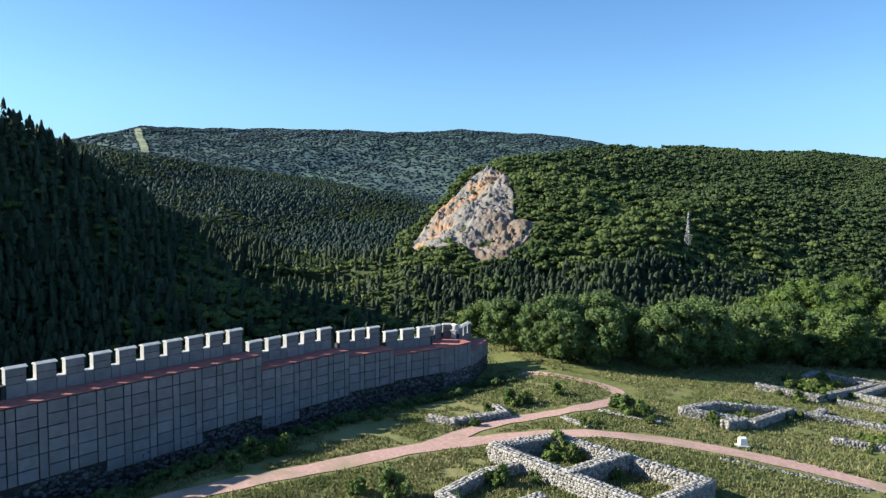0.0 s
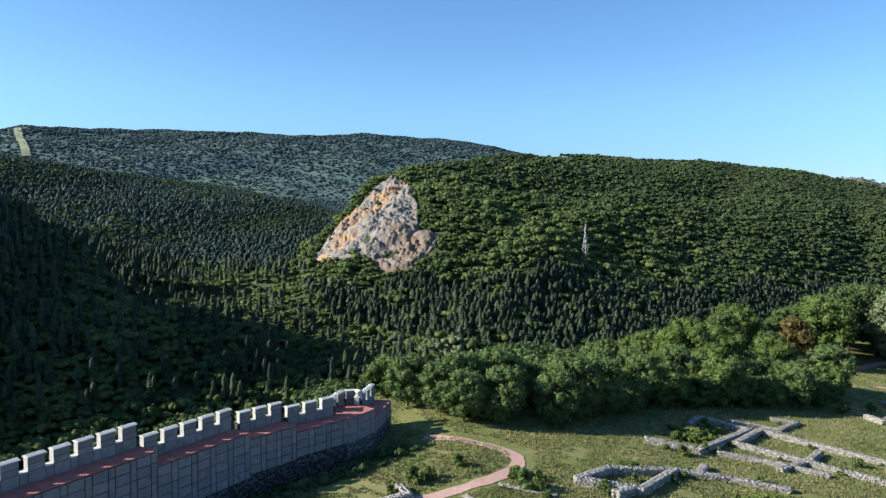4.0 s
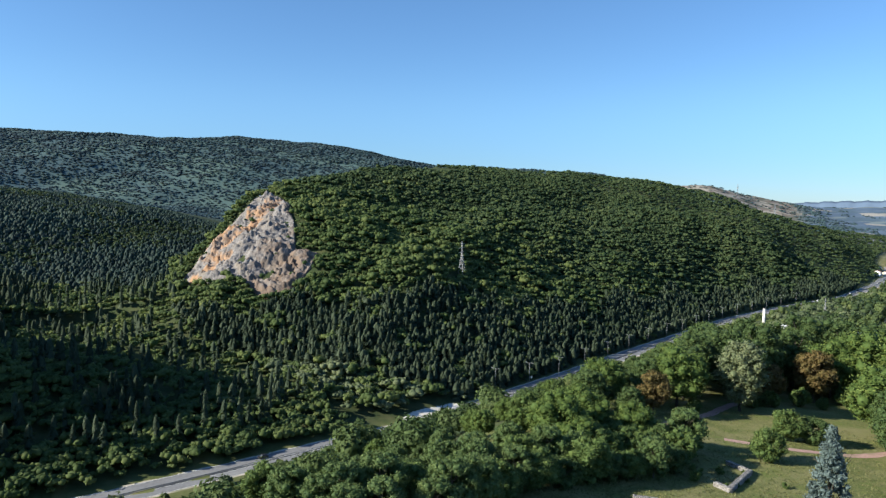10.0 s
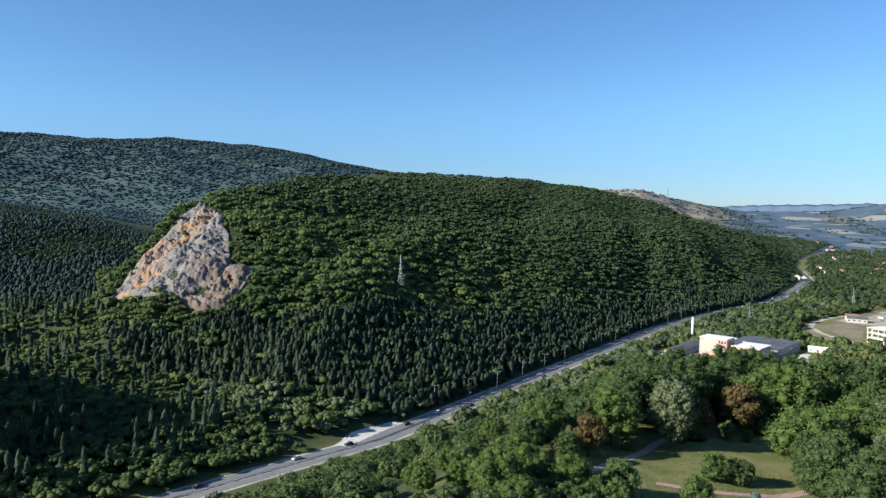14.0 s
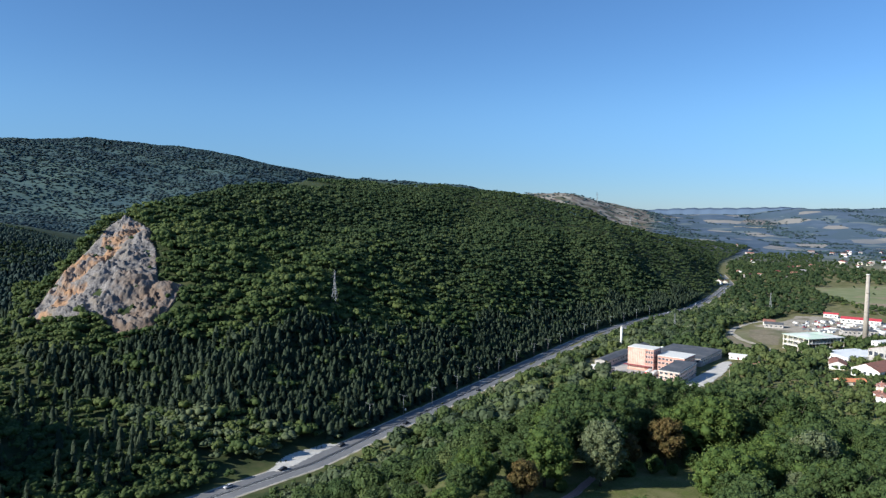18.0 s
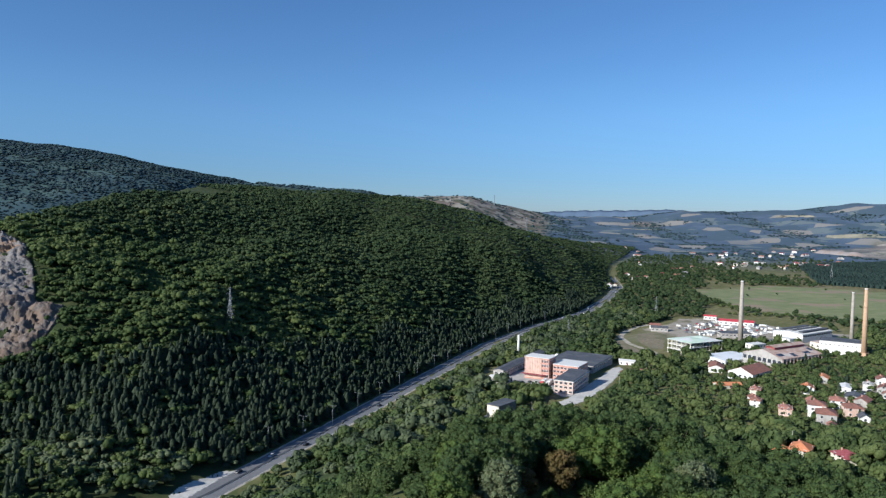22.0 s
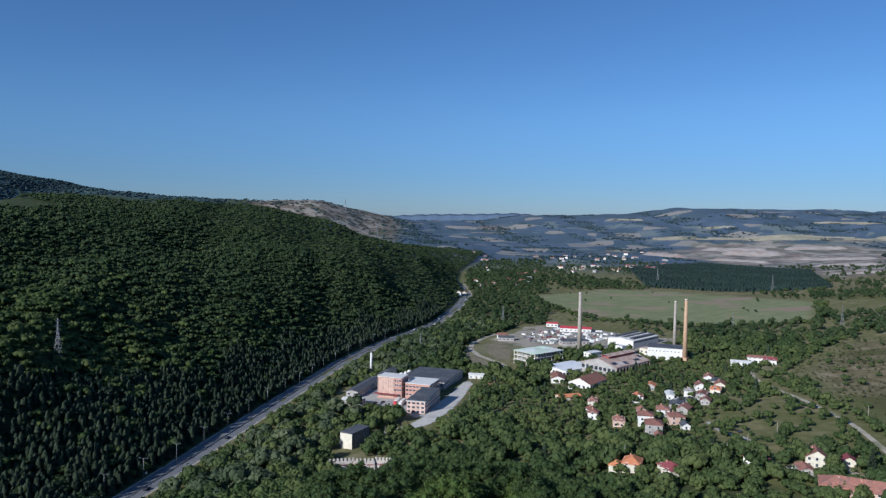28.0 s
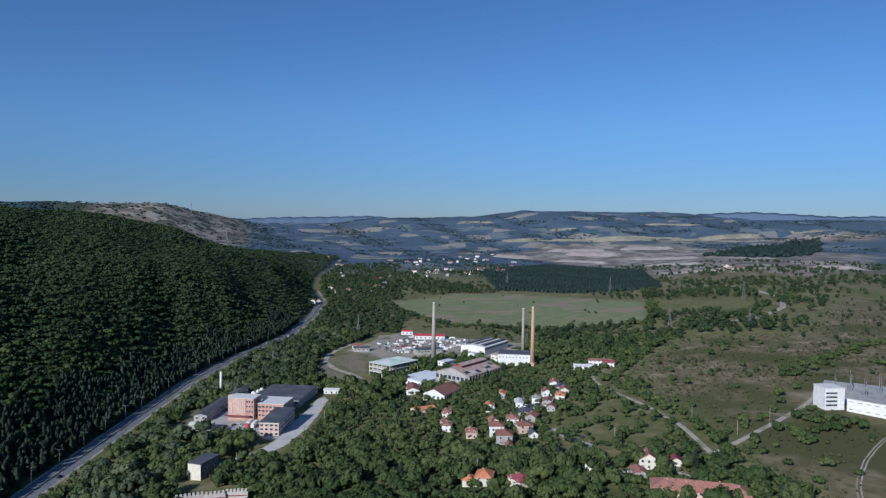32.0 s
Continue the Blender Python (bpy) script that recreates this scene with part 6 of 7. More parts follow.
H(388, 184, 11, 9.5, 6.0, "hip", 30, GREYWALL, TILE_RED, "two-storey house with a faded red roof", 2.2, 2)
H(402, 196, 9.5, 9, 6.6, "hip", 30, WHITE, TILE_RED, "white two-storey house with a faded red roof", 2.0, 2)
H(411, 181, 9.5, 9, 5.2, "hip", 40, PINK_PALE, TILE_RED, "pinkish house with a red hipped roof", 1.8, 2)
H(378, 176, 6, 4, 2.4, "gable", 30, GREYWALL, TILE_RED, "low tiled outhouse beside the yard", 1.0, 1, 1, False)
H(404, 233, 7.5, 6, 4.6, "hip", 20, WHITE, TILE_RED, "small white house with a reddish roof", 1.6, 1)
H(416, 241, 7.5, 6, 3.2, "gable", 50, WHITE, TILE_RED, "small house with a faded red roof", 1.4, 1, 1)
H(436, 252, 8, 6.5, 4.4, "hip", 25, BEIGE, TILE_RED, "cream house with a reddish roof", 1.6, 2)
H(447, 279, 17, 8, 2.8, "gable", -30, BEIGE, TILE_ORANGE, "long low shed with an orange roof", 1.2, 3, 1, False)
H(459, 230, 9, 7, 4.2, "gable", 30, WHITE, TILE_ORANGE, "white house with an orange-red roof", 2.0, 2)
H(497, 239, 9, 7, 3.6, "gable", 20, GREYWALL, TILE_ORANGE, "house with a dull orange roof among trees", 1.8, 2, 1)
H(475, 214, 13, 6, 3.4, "gable", 25, WHITE, WHITE, "workshop with a white sheet roof", 0.8, 3, 1, False)
H(449, 197, 12, 9, 3.2, "gable", 20, GREYWALL, GREYROOF, "grey-roofed workshop beside a scrap yard", 1.0, 3, 1, False)
H(486, 205, 7, 6, 4.0, "hip", 20, WHITE, GREYWALL, "small white house with a grey roof", 1.2, 1)
H(480, 193, 11, 7, 3.6, "gable", 15, GREYWALL, TILE_RED, "house with a faded tile roof", 1.6, 2)
H(499, 191, 10, 7, 3.6, "hip", 15, BEIGE, TILE_ORANGE, "house with a pale orange roof", 1.6, 2)
H(529, 203, 13, 6, 3.0, "gable", 15, GREYWALL, GREYROOF, "low grey shed in a scrap yard", 0.8, 3, 1, False)
for x, y, w, d, h, turn, walls, tiles, lab in (
        (426, 196, 9, 8, 4.8, 25, WHITE, TILE_RED, "white house with a red hipped roof in the village"), (437, 187, 10, 7, 3.4, 10, GREYWALL, TILE_RED, "grey house with worn red tiles in the village"),
        (424, 209, 8, 6, 3.2, 40, BEIGE, TILE_RED, "small cream house with a faded red roof"), (508, 206, 9, 7, 3.6, 30, WHITE, TILE_RED, "white house beside the scrap yard"),
        (517, 195, 10, 7, 3.4, 20, BEIGE, TILE_RED, "cream house with a faded roof beside the lane"), (464, 184, 8, 6, 3.0, 15, GREYWALL, TILE_RED, "low house with dull red tiles"),
        (541, 213, 11, 7, 3.4, 20, WHITE, TILE_RED, "white house with a dull red roof above the village"), (393, 209, 8, 7, 4.4, 30, PINK_PALE, TILE_RED, "pink house with a red roof in a garden"),
        (402, 171, 7, 5, 2.6, 35, WHITE, GREYROOF, "white garden shed with a grey roof")):
    H(x, y, w, d, h, "hip" if h > 4 else "gable", turn, walls, tiles, lab, 1.8, 2, 2 if h > 4 else 1, h > 3.3)
patch("scrap_yard", [(455, 206), (476, 209), (500, 200), (497, 182), (470, 186)], DUST_YARD, "dusty scrap yard in the village", 0.08, 2.0, "yard", 0.8)
H(612, 214, 16, 9, 5.0, "gable", -70, WHITE, WHITE, "white building at the bend of the street", 1.0, 4)
H(640, 208, 20, 9, 4.6, "gable", -70, WHITE, TILE_RED, "white building with a red-brown roof", 1.2, 5)
H(632, 197, 10, 8, 4.4, "gable", -70, WHITE, TILE_WINE, "white house with a dark red roof", 1.6, 2)
H(480, 393, 13, 7, 3.6, "gable", -60, WHITE, CAP, "white bungalow with a pale roof", 0.7, 3, 1, False)
H(436, 354, 14, 8, 3.2, "gable", -40, PINK_PALE, TILE_RED, "low house with worn red tiles among trees", 1.6, 2, 1)
H(452, 354, 11, 8, 3.2, "hip", -40, GREYWALL, TILE_RED, "old house with brownish tiles", 1.4, 1, 1)
H(968, 836, 12, 9, 6.0, "gable", 30, WHITE, TILE_RED, "white house beside the far road", 2.4, 2)
H(990, 842, 9, 8, 5.0, "gable", 30, BEIGE, TILE_RED, "cream house beside the far road", 2.2, 2)
hr = np.random.default_rng(5)
for cx, cy, n, sx, sy in ((1260, 950, 9, 60, 40), (1850, 990, 18, 90, 60), (2200, 1400, 26, 260, 120), (1880, 290, 9, 90, 40), (1560, 1090, 8, 90, 60)):
    for _ in range(n):
        H(cx + hr.normal(0, sx), cy + hr.normal(0, sy), hr.uniform(9, 20), hr.uniform(8, 11), hr.uniform(4, 7), ("gable", "hip")[int(hr.integers(2))], hr.uniform(0, 180), (GREYWALL, BEIGE, WHITE, GREYWALL)[int(hr.integers(4))],
          (TILE_RED, TILE_RED, TILE_WINE, GREYWALL)[int(hr.integers(4))], "pale village house with a pitched roof far down the valley", hr.uniform(1.5, 2.6), 1, 1, False)


def hall(name, label, x, y, w, d, h, turn, walls, roof_mat, roof="flat", rise=1.5, rows=(), count=8, wide=2.0, high=1.4, category="building"):
    ob = thing(name, label, category, facing(x, y, turn))
    part("wall", wall_box(w, d, h + 1.5, walls), ob, pose(0, 0, -1.5))
    if roof == "flat":
        part("roof", block(w + 0.5, d + 0.5, 0.35, roof_mat, 0.05), ob, pose(0, 0, h + 0.004))
    elif roof == "gable":
        part("roof", gable(w, d, rise, roof_mat, 0.4), ob, pose(0, 0, h))
        for s in (-1, 1):
            part("gable_wall", gable_end(w, d, rise, walls, s), ob, pose(0, 0, h))
    elif roof == "saw":
        n = max(2, round(w / 9))
        for i in range(n):
            part("roof", gable(d, w / n, rise, roof_mat, 0.1), ob, pose((i + 0.5) * w / n - w / 2, 0, h, 0, 0, 90))
    for z in rows:
        window_row(ob, w, d, z, count, wide, high)
    return ob


AX = math.degrees(math.atan2(-0.917, 0.4))  # the works stands along this line


def at_works(x, y, a, b):
    """From a corner: a metres along the front, b metres back."""
    return x + 0.4 * a + 0.917 * b, y - 0.917 * a + 0.4 * b


def pink_works():
    x, y = at_works(376, 404, 7.5, 7)
    ob = hall("factory_block", "pink brick factory block with pale vertical ribs and a flat roof", x, y, 20, 14, 16.5, AX, PINK, CAP)
    pale = block(13.4, 0.25, 15.2, PINK_PALE, 0.04)
    part("ribbed_front", pale, ob, pose(-3.0, -7.06, 0.9), "pale pink ribbed front")
    for i in range(10):
        part("rib", block(0.35, 0.35, 15.2, PINK_PALE, 0.05), ob, pose(-9.4 + i * 1.42, -7.3, 0.9))
    for z in (2.4, 6.2, 10.0, 13.4):
        for k in range(3):
            win = part("window", block(1.5, 0.14, 1.9, CAP, 0.03), ob, pose(4.8 + k * 2.0, -7.0, z))
            part("pane", block(1.26, 0.06, 1.66, GLASS, 0.01), win, pose(0, -0.06, 0.12))
        window_row(ob, 20, 14, z, 6, 1.5, 1.8, "r")
    part("canopy", block(20, 3, 0.4, TILE_WINE, 0.05), ob, pose(-2, -8.6, 3.6), "dark red canopy")
    x, y = at_works(376, 404, 29.5, 14)
    hall("factory_block", "brick factory wing with a white flat roof", x, y, 20, 22, 11.5, AX, PINK, CAP, rows=(2.2, 5.6, 8.6), count=7)
    x, y = at_works(376, 404, 20, 62)
    hall("factory_shed", "wide factory shed with a dark grey roof", x, y, 40, 50, 7, AX, GREYWALL, GREYROOF, rows=(4.2,), count=8)
    ob = hall("office_block", "pale pink three-storey office with a grey roof", 372.5, 354, 40, 13.5, 9.6, 27, PINK_PALE, GREYROOF, rows=(1.4, 4.4, 7.2), count=11, wide=2.0, high=1.4)
    part("roof_rim", block(40.8, 14.3, 0.45, CAP, 0.05), ob, pose(0, 0, 9.15))
    hall("long_shed", "long low shed with a dark grey roof", 386, 434, 52, 10, 5, 26.5, GREYWALL, GREYROOF, "gable", 1.2, (2.4,), 10)
    hall("long_shed", "narrow shed with a dark grey roof", 436, 458, 34, 10, 5.6, 30, BEIGE, GREYROOF, "gable", 1.0, (2.6,), 6)
    hall("workshop", "low workshop with a pale sheet roof", 350, 406, 16, 9, 4.0, AX, GREYWALL, CAP, "gable", 0.8, (1.4,), 4)
    c = thing("factory_chimney", "slim white factory chimney", "chimney", facing(435, 480))
    part("shaft", tube(1.3, 0.95, 19.5, CAP, 16), c)
    part("rim", tube(1.1, 1.1, 0.6, GREYWALL, 16), c, pose(0, 0, 19.2))
    for i, (a, b, r) in enumerate(((416, 432, 2.2), (424, 437, 1.8), (428, 440, 1.5), (430, 434, 2.4), (437, 441, 1.6), (440, 446, 2.0), (446, 447, 1.4), (452, 448, 2.2), (412, 427, 1.5))):
        t = thing("storage_tank", "white storage tank behind the pink works", "tank", facing(a, b, 20 * i), "tanks at the works")
        part("shell", tube(r, r, 4.2, WHITE, 14), t)
        part("lid", tube(r, r * 0.25, 0.8, WHITE, 14), t, pose(0, 0, 4.2))
    patch("works_yard", [(338, 414), (352, 388), (354, 362), (345, 338), (352, 334), (394, 357), (402, 372), (420, 430), (380, 430)], YARD, "grey concrete yard of the works", 0.10, 1.6, "yard", 0.4)
    for i, (a, b) in enumerate(((8, -14), (12.5, -13), (26, -10), (30, -16), (3, -18))):
        x, y = at_works(376, 404, a, b)
        park(i % 4, x, y, 20 + 40 * i, "cars in the works yard")
    for k, (a, b, mat, lab) in enumerate(((20, -15, REDSHEET, "red lorry with a white trailer in the yard"), (25, -17, CAP, "white lorry in the yard"))):
        x, y = at_works(376, 404, a, b)
        t = thing("lorry", lab, "lorry", facing(x, y, 29), "lorries in the works yard")
        part("trailer", block(9, 2.5, 2.7, mat if k else CAP, 0.08), t, pose(1, 0, 0.9))
        part("cab", block(2.2, 2.4, 2.6, REDSHEET if k == 0 else CAP, 0.2), t, pose(-5.0, 0, 0.6))
        for wx in (-5.2, 2.5, 4.2):
            for wy in (-1.15, 0.85):
                part("wheel", tube(0.5, 0.5, 0.3, GLASS, 12), t, pose(wx, wy + 0.3, 0.5, 90))


pink_works()
WASTE = material("rough_waste", (0.17, 0.145, 0.095), (0.28, 0.235, 0.155), 0.95, 0.4, 0.3, (0.12, 0.13, 0.06), 0.05)
DUST = material("dusty_yard", (0.30, 0.262, 0.205), (0.44, 0.385, 0.31), 0.95, 0.25, 0.1, (0.19, 0.17, 0.11), 0.06)
patch("waste_ground", [(586, 471), (627, 502), (650, 489), (640, 470), (611, 452), (569, 421), (557, 428)], WASTE, "bare brown ground beside the old works", 0.08, 2.0, "ground", 1.0)
patch("waste_ground", [(542, 467), (575, 492), (580, 484), (556, 446), (540, 416), (521, 414), (530, 445)], WASTE, "bare brown ground beside the dirt lane", 0.08, 2.0, "ground", 1.0)
ribbon("works_lane", [(690, 535), (659, 529), (621, 515), (591, 494), (569, 464), (553, 430), (537, 404), (523, 387)], 5.5, DIRT, "pale dirt lane to the old works", "lane", 0.12, 2, 0.15)
patch("loading_strip", [(326, 328), (322, 322), (332, 317), (345, 318), (377, 330), (414, 351), (456, 376), (466, 388), (456, 389), (415, 368), (394, 358), (358, 339), (345, 333)], YARD_PALE, "long pale concrete loading strip beside the works", 0.16, 1.4, "yard", 0.2)
# dark brick tone that holds the shade of the long side
SHADED_BRICK = material("brick_in_shade", (0.13, 0.115, 0.10), (0.22, 0.19, 0.165), 0.9, 0.8, 0.2, (0.28, 0.25, 0.21), 0.3)
ob = hall("switch_house", "tall grey-beige utility block with a dark flat roof", 279.5, 322.5, 18, 8.5, 9.5, 14, SHADED_BRICK, GREYROOF, rows=(5.0,), count=2, wide=1.4, high=1.8)
# cream sheet paints the sunlit end of the same building
part("pale_end", block(0.2, 8.4, 9.2, BEIGE, 0.03), ob, pose(-9.05, 0, 0.1), "end wall in cream, painting the sun on it")
ribbon("yard_lane", [(268, 335), (285, 333), (305, 329), (330, 325), (346, 322), (352, 318)], 5, YARD, "pale concrete lane to the works", "lane", 0.08, 2, 0.1)


def castle_inn():
    stucco = material("pale_stucco", (0.55, 0.49, 0.44), (0.68, 0.61, 0.55), 0.85, 0.6, 0.15, (0.46, 0.40, 0.35), 0.3)
    ob = thing("roadside_inn", "pale crenellated inn front with an arched gateway and a red band", "building", facing(246, 279, -42))
    h = 7.0
    for x0, x1, turn, y0 in ((-17.0, -3.0, 8, -3.0), (-3.0, 7.0, 0, -3.6), (7.0, 18.0, -10, -3.2)):
        w, mid = x1 - x0, (x0 + x1) / 2
        m = pose(mid, y0, 0, 0, 0, turn)
        front = part("front_wall", block(w + 0.3, 1.2, h + 1.5, stucco, 0.06), ob, m @ pose(0, 0, -1.5))
        part("band", block(w - 0.6, 0.1, 0.5, TILE_WINE, 0.02), front, pose(0, -0.63, h - 0.6), "red painted band")
        count = max(3, round(w / 2.0))
        for i in range(count):
            part("merlon", block(1.15, 0.9, 1.5, stucco, 0.05), front, pose(-w / 2 + (i + 0.5) * w / count, 0, h + 1.5))
    # gateway: dark sheet and disc paint the shaded opening under a round arch
    gate = part("gate", block(3.4, 0.2, 3.2, GLASS, 0.02), ob, pose(2.0, -4.24, 0), "dark sheet painting the shaded arched gateway")
    part("arch", tube(1.7, 1.7, 0.2, GLASS, 24), gate, pose(0, 0.1, 3.2, 90))
    ring = [(1.95 * math.cos(a), 1.95 * math.sin(a)) for a in (math.pi * i / 14 for i in range(15))]
    part("arch_ring", bars([((p[0], 0, p[1] + 3.2), (q[0], 0, q[1] + 3.2)) for p, q in zip(ring, ring[1:])], 0.5, CAP, "arch_ring"), gate, pose(0, -0.05, 0), "white arch stones")
    part("back_range", block(33, 5.5, 6.2, stucco, 0.06), ob, pose(0, 0.4, -1.5))
    part("roof", block(33.4, 5.9, 0.25, GREYWALL, 0.03), ob, pose(0, 0.4, 4.704))


castle_inn()


SHEET = material("white_sheet", (0.78, 0.79, 0.79), (0.86, 0.86, 0.86), 0.55, 0.4, 0.05, (0.66, 0.66, 0.65), 0.1)


def old_works():
    # unfinished three-storey frame with a mint roof
    ob = thing("concrete_frame", "unfinished open three-storey concrete frame with a mint-green roof", "building", facing(570, 390, -9))
    w, d = 40, 28
    for k in range(4):
        part("floor_slab", block(w, d, 0.5, CAP if k else GREYWALL, 0.05), ob, pose(0, 0, k * 4.0 - 0.5))
    part("roof", hip(w * 0.7, d, 1.2, GREENROOF, 0.6), ob, pose(-w * 0.15, 0, 12.1), "mint-green sheet roof")
    part("roof", hip(w * 0.3, d * 0.5, 0.8, GREENROOF, 0.3), ob, pose(w * 0.36, d * 0.22, 12.14), "narrow mint-green sheet roof")
    for i in range(11):
        for s in (-1, 1):
            part("column", block(0.6, 0.6, 12, BEIGE, 0.04), ob, pose(-w / 2 + 0.6 + i * (w - 1.2) / 10, s * (d / 2 - 0.5), 0))
    for i in range(1, 5):
        for s in (-1, 1):
            part("column", block(0.6, 0.6, 12, BEIGE, 0.04), ob, pose(s * (w / 2 - 0.5), -d / 2 + i * d / 5, 0))
    part("infill_wall", block(w * 0.9, 0.3, 3.4, GREYWALL, 0.03), ob, pose(0, d / 2 - 1.4, 0.1))
    part("infill_wall", block(0.3, d * 0.9, 11, BEIGE, 0.03), ob, pose(w / 2 - 3, 0, 0.1))
    part("core_wall", block(8, 8, 12, GREYWALL, 0.05), ob, pose(-8, 3, 0.1))
    hall("warehouse", "low warehouse with a white sheet roof", 546, 341, 40, 28, 5, -8, WHITE, SHEET, "gable", 1.0, (2.2,), 10)
    ob = hall("derelict_hall", "derelict grey hall with a rusty, partly broken pitched roof", 569, 307, 52, 36, 7.4, -6, GREYWALL, RUST, "gable", 5.2, (2.6,), 11, 3.2, 3.2)
    part("ridge_monitor", block(38, 8, 2.0, TILE_WINE, 0.1), ob, pose(3, 0, 11.6), "raised rusty ridge vent")
    part("monitor_roof", gable(40, 9, 1.2, RUST, 0.3), ob, pose(3, 0, 13.6))
    for i, (hx, hy, hw, hd) in enumerate(((-20, -12, 7, 4), (-6, -14, 5, 5), (12, -13, 8, 3), (22, -9, 4, 5), (-14, 12, 6, 4), (8, 13, 7, 4))):
        # dark panels laid on the roof paint the shade inside its holes
        part("roof_hole", block(hw, hd, 0.12, GLASS, 0.02), ob, pose(hx, hy, 7.4 + 5.2 * (1 - abs(hy) / 18.0) + 0.14, math.degrees(math.atan2(5.2, 18.0)) * (1 if hy < 0 else -1)), "dark panel painting the shade of a hole in the rusty sheeting")
    for i in range(12):
        part("pier", block(0.8, 0.5, 7.4, PINK_PALE, 0.04), ob, pose(-25 + i * 4.55, -18.2, 0))
    hall("tiled_hall", "white hall with a dull red tiled roof", 498, 293, 29, 19, 4.6, 4, WHITE, TILE_RED, "gable", 4.2, (1.8,), 8)
    hall("tiled_hall", "low house with a worn red roof beside the works", 503, 324, 14, 11, 3.8, 30, WHITE, TILE_RED, "gable", 2.2, (1.4,), 3)
    hall("tiled_hall", "low annexe with a worn red roof", 514, 333, 12, 9, 3.4, 30, BEIGE, TILE_RED, "gable", 1.8, (1.4,), 3)
    ob = hall("white_hall", "large white hall with rooflights along a grey roof", 708, 362, 54, 30, 9.0, -2, WHITE, CAP, "gable", 1.6, (), 12, 3.2, 1.8)
    for i in range(3):
        part("roof_light", block(47, 4.6, 1.7, GREYROOF, 0.1), ob, pose(2, -9.8 + i * 9.8, 9.5), "dark raised rooflight")
    window_row(ob, 54, 30, 6.2, 13, 3.0, 1.8, "f")
    hall("white_hall", "tall white hall with a dark roof beside a brick chimney", 640, 293, 22, 33, 11.5, -68 + 90, WHITE, GREYROOF, "flat", 1.0, (8.2,), 7, 1.0, 0.8)
    hall("link_block", "low brick link building with a flat roof", 668, 318, 40, 10, 6, -5, BEIGE, RUST, "flat", 1.0, (2.4,), 8)
    hall("white_block", "small white two-storey block", 606, 352, 16, 9, 7, -8, WHITE, CAP, "flat", 1.0, (1.6, 4.6), 4, 1.6, 1.3)
    hall("white_block", "white cubic pump house", 640, 340, 8, 8, 9, -8, WHITE, CAP, "flat", 1.0, (5,), 2, 1.6, 1.3)
    ob = hall("filling_station", "filling station with a bright red canopy", 770, 472, 38, 16, 4.5, -62, WHITE, REDSHEET, "gable", 1.6, (1.5,), 7)
    hall("kiosk", "white kiosk with a red roof", 790, 520, 15, 8, 4.4, -60, WHITE, REDSHEET, "gable", 1.2, (1.5,), 3)
    hall("open_shed", "long dark open shed with a blue-grey roof", 672, 414, 30, 14, 5, -40, GREYWALL, GREYROOF, "flat", 1, (2.4,), 8)
    hall("yard_house", "low house with dark roof in a builders yard", 660, 497, 18, 9, 4, -55, GREYWALL, GREYROOF, "gable", 1.8, (1.4,), 4)
    hall("yard_house", "white shed with a red-brown roof in a builders yard", 672, 512, 12, 8, 4, -55, WHITE, TILE_RED, "gable", 1.8, (1.4,), 3)
    patch("works_ground", [(600, 400), (640, 405), (655, 340), (760, 330), (800, 470), (812, 520), (760, 545), (700, 520), (655, 520), (640, 470)], DUST, "dusty grey yard of the old works", 0.10, 3.0, "yard", 1.5)
    yr = np.random.default_rng(11)
    n = 0
    while n < 150:
        x, y = yr.uniform(655, 800), yr.uniform(395, 505)
        if poly_distance(np.array(x), np.array(y), [(640, 440), (655, 405), (760, 390), (800, 470), (795, 505), (700, 512)]) > -2 or math.hypot(x - 672, y - 414) < 20 or math.hypot(x - 770, y - 472) < 22:
            continue
        n += 1
        if n % 4 == 0:
            park(int(yr.integers(4)), x, y, yr.uniform(0, 360), "cars in the dealer yard")
        else:
            c = thing("storage_crate", ("pale wrapped pallet stacked in the yard", "white container in the yard", "blue-grey sheet metal container")[n % 3], "container", facing(x, y, yr.uniform(0, 180)), "pallets and containers in the yard")
            part("body", block(yr.choice([3.0, 4.0, 6.0]), 2.4, yr.choice([1.6, 2.4]), (CAP, WHITE, STEEL)[n % 3], 0.06), c)
    for x, y, h, r0, mat, lab in ((632.3, 383, 62, 2.5, CHIM_GREY, "tall tapering grey concrete chimney"), (684, 305, 50, 1.9, CHIM_GREY, "grey concrete chimney beside a white hall"), (633, 272, 57, 2.3, CHIM_ORANGE, "tall orange brick chimney")):
        c = thing("works_chimney", lab, "chimney", facing(x, y), "chimneys of the old works")
        part("shaft", tube(r0, r0 * 0.55, h, mat, 20), c)
        for f in (0.45, 0.72, 0.985):
            part("band", tube(r0 * (1 - 0.45 * f) * 1.12, r0 * (1 - 0.45 * f) * 1.12, 0.7, CAP if f > 0.9 else mat, 20), c, pose(0, 0, h * f))
        part("plinth", block(r0 * 2.6, r0 * 2.6, 3.0, mat, 0.2), c)


old_works()


